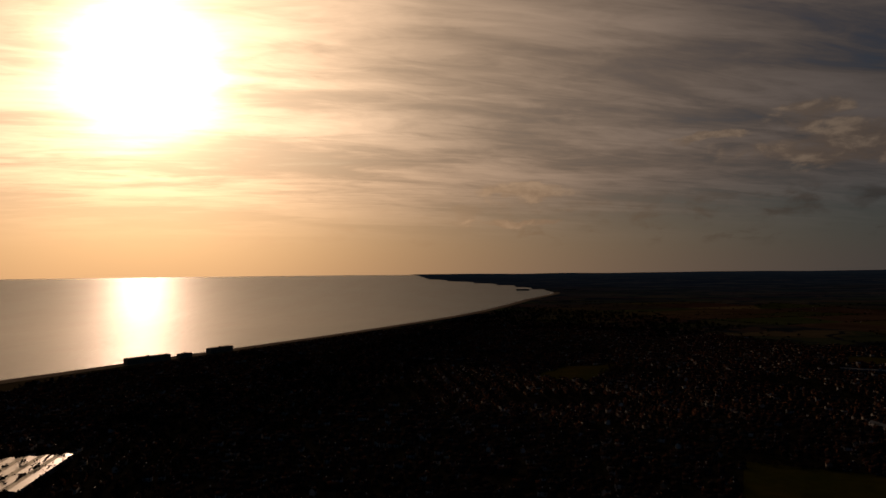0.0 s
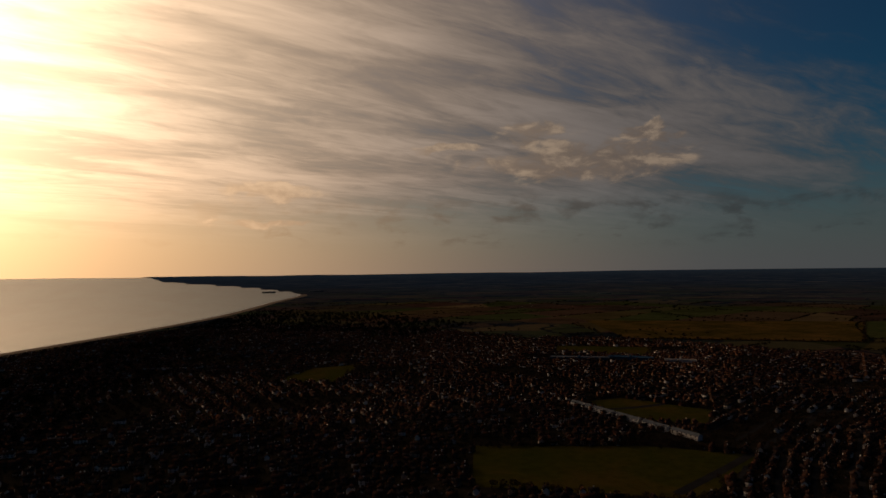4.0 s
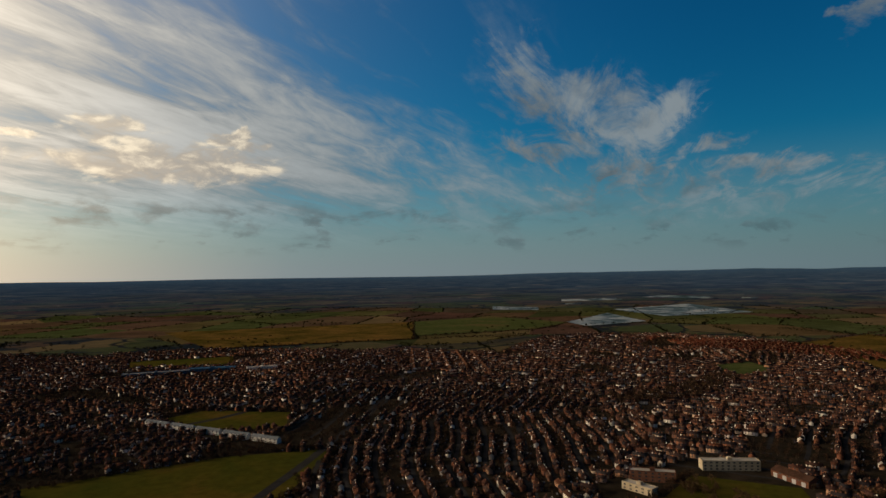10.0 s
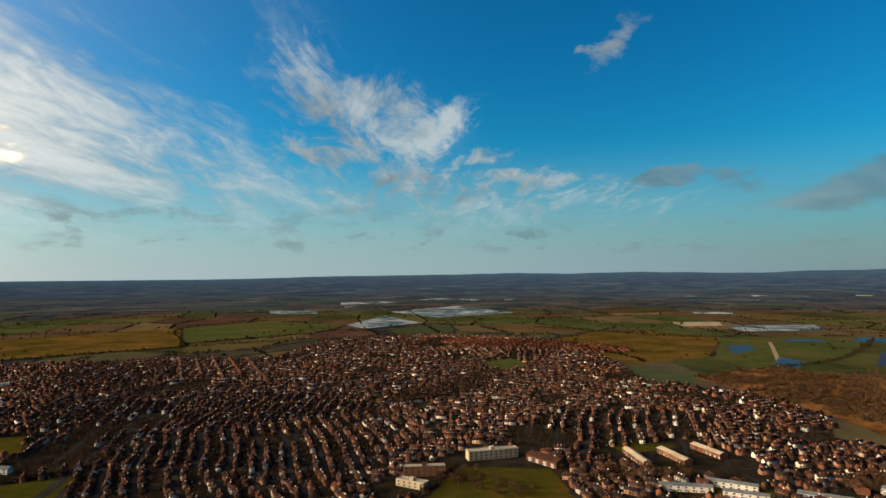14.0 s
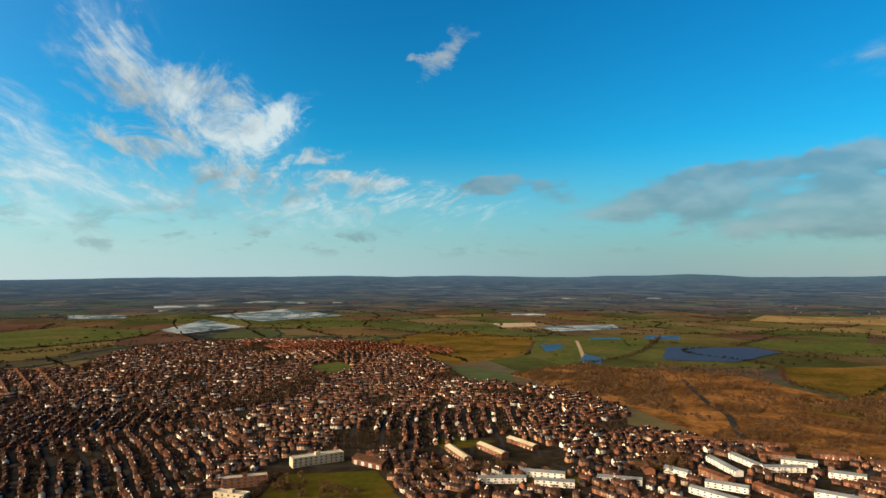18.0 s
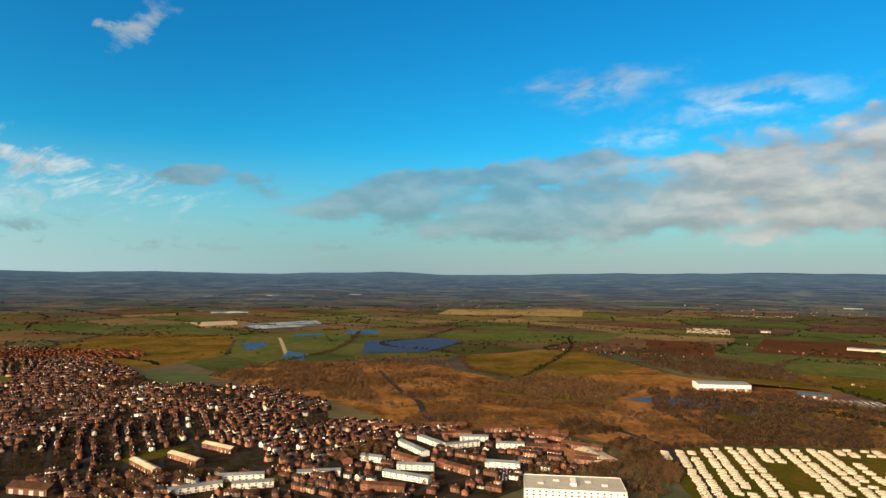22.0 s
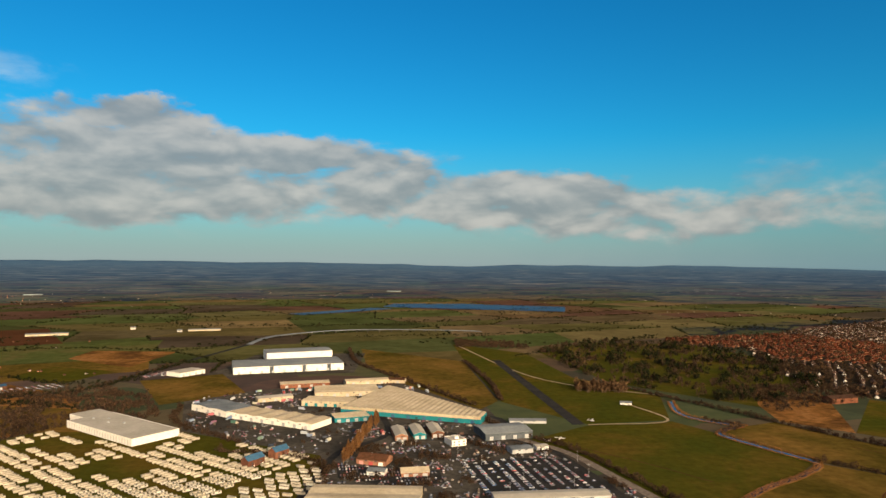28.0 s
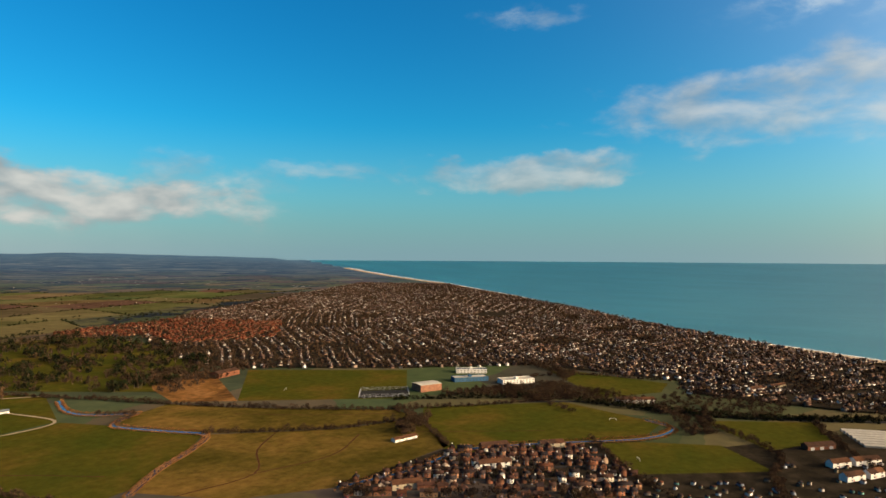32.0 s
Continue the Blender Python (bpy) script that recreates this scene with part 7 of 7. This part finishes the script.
for h_line, h_gap in (([(-753, -345), (-775, -255), (-800, -165), (-880, -45)], 2.5), ([(-745, -365), (-758, -262), (-780, -185), (-858, -58)], 2.5), ([(558, -890), (470, -950), (445, -1076), (418, -1232)], 4), ([(690, -770), (540, -850), (391, -822)], 3),
                      ([(872, -1351), (718, -1425), (486, -1383), (381, -1550)], 6), ([(647, -1059), (533, -996), (430, -1029)], 4), ([(1800, 140), (1500, -60), (1380, -100)], 4), ([(-610, -550), (-640, -520), (-750, -400)], 2.2),
                      ([(1338, -720), (1560, -640), (1700, -860)], 6), ([(950, -660), (1260, -1010), (1500, -1200)], 6), ([(1720, -860), (1980, -1200), (1620, -1560)], 8), ([(1500, 1035), (2000, 1400), (2390, 1280)], 8), ([(900, -1900), (400, -1950), (-100, -2000)], 9),
                      ([(-200, -1300), (-420, -1500), (-640, -1700)], 7), ([(150, -1650), (-250, -1750), (-600, -1900)], 8), ([(2250, 200), (1950, -300), (2150, -460)], 8), ([(2200, -700), (2000, -1000), (2250, -1300)], 9)):
    scatter("hedgerow", FAR_TREES, along_line(h_line, h_gap, 2.5, (0, 1, 3, 3), 0.5, 1.0), [BARK, EVERGREEN], "dark line of hedge and small trees", "hedge")

# belts of trees between the school, the railway and the river meadows
scatter("tree_belt", NEAR_TREES, fill([(-824, -438), (-820, -376), (-807, -293), (-774, -213), (-700, -179), (-672, -205), (-744, -251), (-754, -297), (-750, -357), (-733, -419)], 420, (0, 1, 2, 3), 0.6, 1.1), [BARK, TWIGS_I], "dark belt of bare trees beside the railway", "trees")
scatter("tree_belt", NEAR_TREES, fill([(-827, -294), (-939, -258), (-900, -150), (-800, -150), (-774, -213)], 300, (0, 1, 3, 3), 0.5, 1.0, [[(-747, -215), (-818, -114), (-747, -90), (-671, -129)]]), [BARK, TWIGS_I], "bare trees and bushes behind paddocks", "trees")
scatter("thicket", NEAR_TREES, fill([(613, -446), (654, -531), (553, -546), (464, -490), (377, -385), (408, -384), (463, -422), (545, -437)], 520, (0, 3, 3), 0.5, 0.95, (), 0.9), [BARK, TWIGS_I], "dark brown thicket between terraces and caravans", "scrub")

# ---- works yard: lorries, containers, stacked goods and bushes ----
LORRY_BOX = material("lorry_box_panels", [(0, (0.40, 0.39, 0.36)), (0.4, (0.10, 0.14, 0.22)), (0.6, (0.28, 0.05, 0.04)), (0.8, (0.36, 0.33, 0.26)), (1, (0.05, 0.12, 0.10))], by="object", wear=0.15, rough=0.5)
lorry = base("lorry", "box lorry parked on worn concrete", "lorry", "lorries in the works yard", (30, -820, 0.1), 70)
part("cargo_box", Shape().box(-4.0, 2.2, -1.25, 1.25, 1.0, 3.6), LORRY_BOX, lorry)
cab_part = part("cab", Shape().box(2.4, 4.2, -1.15, 1.15, 0.6, 2.0).box(2.4, 3.9, -1.1, 1.1, 2.0, 2.9), LORRY_BOX, lorry)
part("windscreen", Shape().box(3.88, 3.96, -1.0, 1.0, 2.05, 2.75), GLASS, cab_part)
part("chassis", Shape().box(-4.0, 4.1, -0.5, 0.5, 0.55, 1.0), RUBBER, lorry)
pieces("wheel", Shape().cone((0, -0.15, 0), (0, 0.15, 0), 0.5, 0.5, 10), [(sx, sy, 0.5) for sx in (-2.8, 3.0) for sy in (-1.05, 1.05)], RUBBER, lorry)
rl = random.Random(12)
SHED_AREAS = [o for o in bpy.data.objects if o.type == "EMPTY" and o.parent is None and o.name.split(".")[0] in ("industrial_shed", "warehouse", "factory", "trade_unit", "sports_hall", "showroom", "inn", "restaurant", "retail_store", "hangar", "office_block")]
WORLD_BOXES = []
for o in SHED_AREAS:
    co = [o.matrix_basis @ Vector(v.co) for ch in o.children if ch.name.split(".")[0] in ("wall", "roof") for v in ch.data.vertices]
    inv = o.matrix_basis.inverted()
    lc = [inv @ c for c in co]
    WORLD_BOXES.append((inv, min(c.x for c in lc) - 4, max(c.x for c in lc) + 4, min(c.y for c in lc) - 4, max(c.y for c in lc) + 4))


def free(x, y):
    for inv, x0, x1, y0, y1 in WORLD_BOXES:
        q = inv @ Vector((x, y, 0))
        if x0 < q.x < x1 and y0 < q.y < y1:
            return False
    return True


YARDS = [(300, -890), (90, -1010), (0, -980), (-80, -830), (-95, -690), (-40, -640), (60, -650), (90, -610), (180, -670), (255, -730)]
placed = 0
while placed < 46:
    x, y = rl.uniform(-90, 300), rl.uniform(-1000, -620)
    if inside((x, y), YARDS) and free(x, y):
        placed += 1
        copy_thing(lorry, pose(x, y, 0.1, 0, 0, rl.choice((20, 70, 110, 160, 250)) + rl.uniform(-6, 6)))
BIN = Shape().box(-3.0, 3.0, -1.2, 1.2, 0, 2.5)
STACK = Shape().box(-1.2, 1.2, -1.0, 1.0, 0, 1.4).box(-0.9, 0.6, -0.8, 0.7, 1.4, 2.2)
goods, yard_cars, yard_bush = [], [], []
for k in range(2600):
    x, y = rl.uniform(-90, 300), rl.uniform(-1010, -490)
    ok = inside((x, y), YARDS) and free(x, y)
    if ok and k % 7 == 0:
        goods.append((rl.choice((0, 1, 1)), x, y, 0.1, rl.choice((10, 70, 100, 160)), rl.uniform(0.7, 1.2), rl.uniform(0.6, 1.1)))
    elif ok and noise.noise(Vector((x / 30, y / 30, 2))) > 0.08:
        yard_cars.append((0, x, y, 0.12, rl.choice((15, 75, 105, 165)) + rl.uniform(-4, 4), 1, 1))
    elif ok and noise.noise(Vector((x / 35, y / 35, 12))) > 0.18:
        yard_bush.append((rl.choice((0, 3, 3)), x, y, 0.0, rl.uniform(0, 360), rl.uniform(0.4, 0.8), rl.uniform(0.4, 0.8)))
GOODS = material("stacked_goods", [(0, (0.07, 0.04, 0.03)), (0.3, (0.04, 0.05, 0.07)), (0.6, (0.11, 0.09, 0.07)), (0.85, (0.04, 0.04, 0.04)), (0.95, (0.24, 0.22, 0.19)), (1, (0.14, 0.04, 0.03))], by="island", wear=0.3)
scatter("stacked_goods", [BIN, STACK], goods, [GOODS], "containers, skips and stacked goods in works yards", "goods")
scatter("parked_cars", [CAR_J], yard_cars, [CAR_I], "cars parked between works sheds", "cars")
scatter("yard_bushes", NEAR_TREES, yard_bush, [BARK, TWIGS_I], "brown bushes and bare trees between sheds", "bushes")

# reeds and bushes along the river, tracks worn in the rough fields
reeds = []
for r_line in (river_a, river_b):
    for q in bend(r_line, 1.4):
        for side in (-1, 1):
            x, y = q.x + rl.uniform(3.2, 7.0) * side, q.y + rl.uniform(3.2, 7.0) * side
            reeds.append((3, x, y, 0.1, rl.uniform(0, 360), rl.uniform(0.22, 0.42), rl.uniform(0.22, 0.5)))
REED_I = material("reed_clumps", [(0, (0.08, 0.036, 0.012)), (0.5, (0.14, 0.064, 0.020)), (1, (0.20, 0.10, 0.035))], 0.1, by="island", wear=0.4)
scatter("reed_clumps", NEAR_TREES, reeds, [BARK, REED_I], "dead orange reeds along the river", "reeds")
for t_line in ([(-262, -455), (-330, -452), (-372, -505), (-420, -540)], [(-330, -452), (-405, -440), (-470, -470)], [(-120, -690), (-205, -600), (-250, -540)], [(-440, -640), (-500, -560), (-560, -500)], [(-500, -450), (-540, -400), (-600, -330)]):
    strip("worn_track", t_line, 1.6, PLOUGH, "worn muddy track across grass", "track", 0.16)

scatter("hedgerow", NEAR_TREES, along_line([(-494, -376), (-520, -412), (-556, -462)], 1.6, 3.0, (0, 1, 3, 3), 0.4, 0.8), [BARK, TWIGS_I], "brown hedge between two meadows", "hedge")

# bushes, parked cars and goods on the ground round the car park
SOUTH = [(60, -655), (95, -600), (88, -495), (-190, -490), (-120, -650), (-60, -690)]
LANES = [bend([(-30, -705), (-120, -660), (-150, -570), (-165, -495)]), bend([(90, -960), (30, -720), (75, -630), (90, -495)])]
s_cars, s_bush, s_goods = [], [], []
for k in range(5200):
    x, y = rl.uniform(-190, 95), rl.uniform(-690, -488)
    if not inside((x, y), SOUTH) or inside((x, y), CAR_PARK) or not free(x, y) or any((q - Vector((x, y, 0))).length < 7 for ln in LANES for q in ln):
        continue
    if noise.noise(Vector((x / 26, y / 26, 21))) > 0.12:
        s_bush.append((rl.choice((0, 3, 3, 3)), x, y, 0.0, rl.uniform(0, 360), rl.uniform(0.35, 0.75), rl.uniform(0.35, 0.75)))
    elif noise.noise(Vector((x / 30, y / 30, 31))) > 0.05 and k % 2 and not inside((x, y), LOT):
        s_cars.append((0, x, y, 0.12, rl.choice((15, 100, 105, 195)) + rl.uniform(-4, 4), 1, 1))
    elif k % 9 == 0 and not inside((x, y), LOT):
        s_goods.append((1, x, y, 0.1, rl.uniform(0, 180), rl.uniform(0.6, 1.1), rl.uniform(0.5, 1.0)))
scatter("parked_cars", [CAR_J], s_cars, [CAR_I], "cars parked round shops and yards", "cars")
scatter("yard_bushes", NEAR_TREES, s_bush, [BARK, TWIGS_I], "brown bushes and small trees between car parks", "bushes")
scatter("stacked_goods", [BIN, STACK], s_goods, [GOODS], "bins, skips and stacked goods behind shops", "goods")
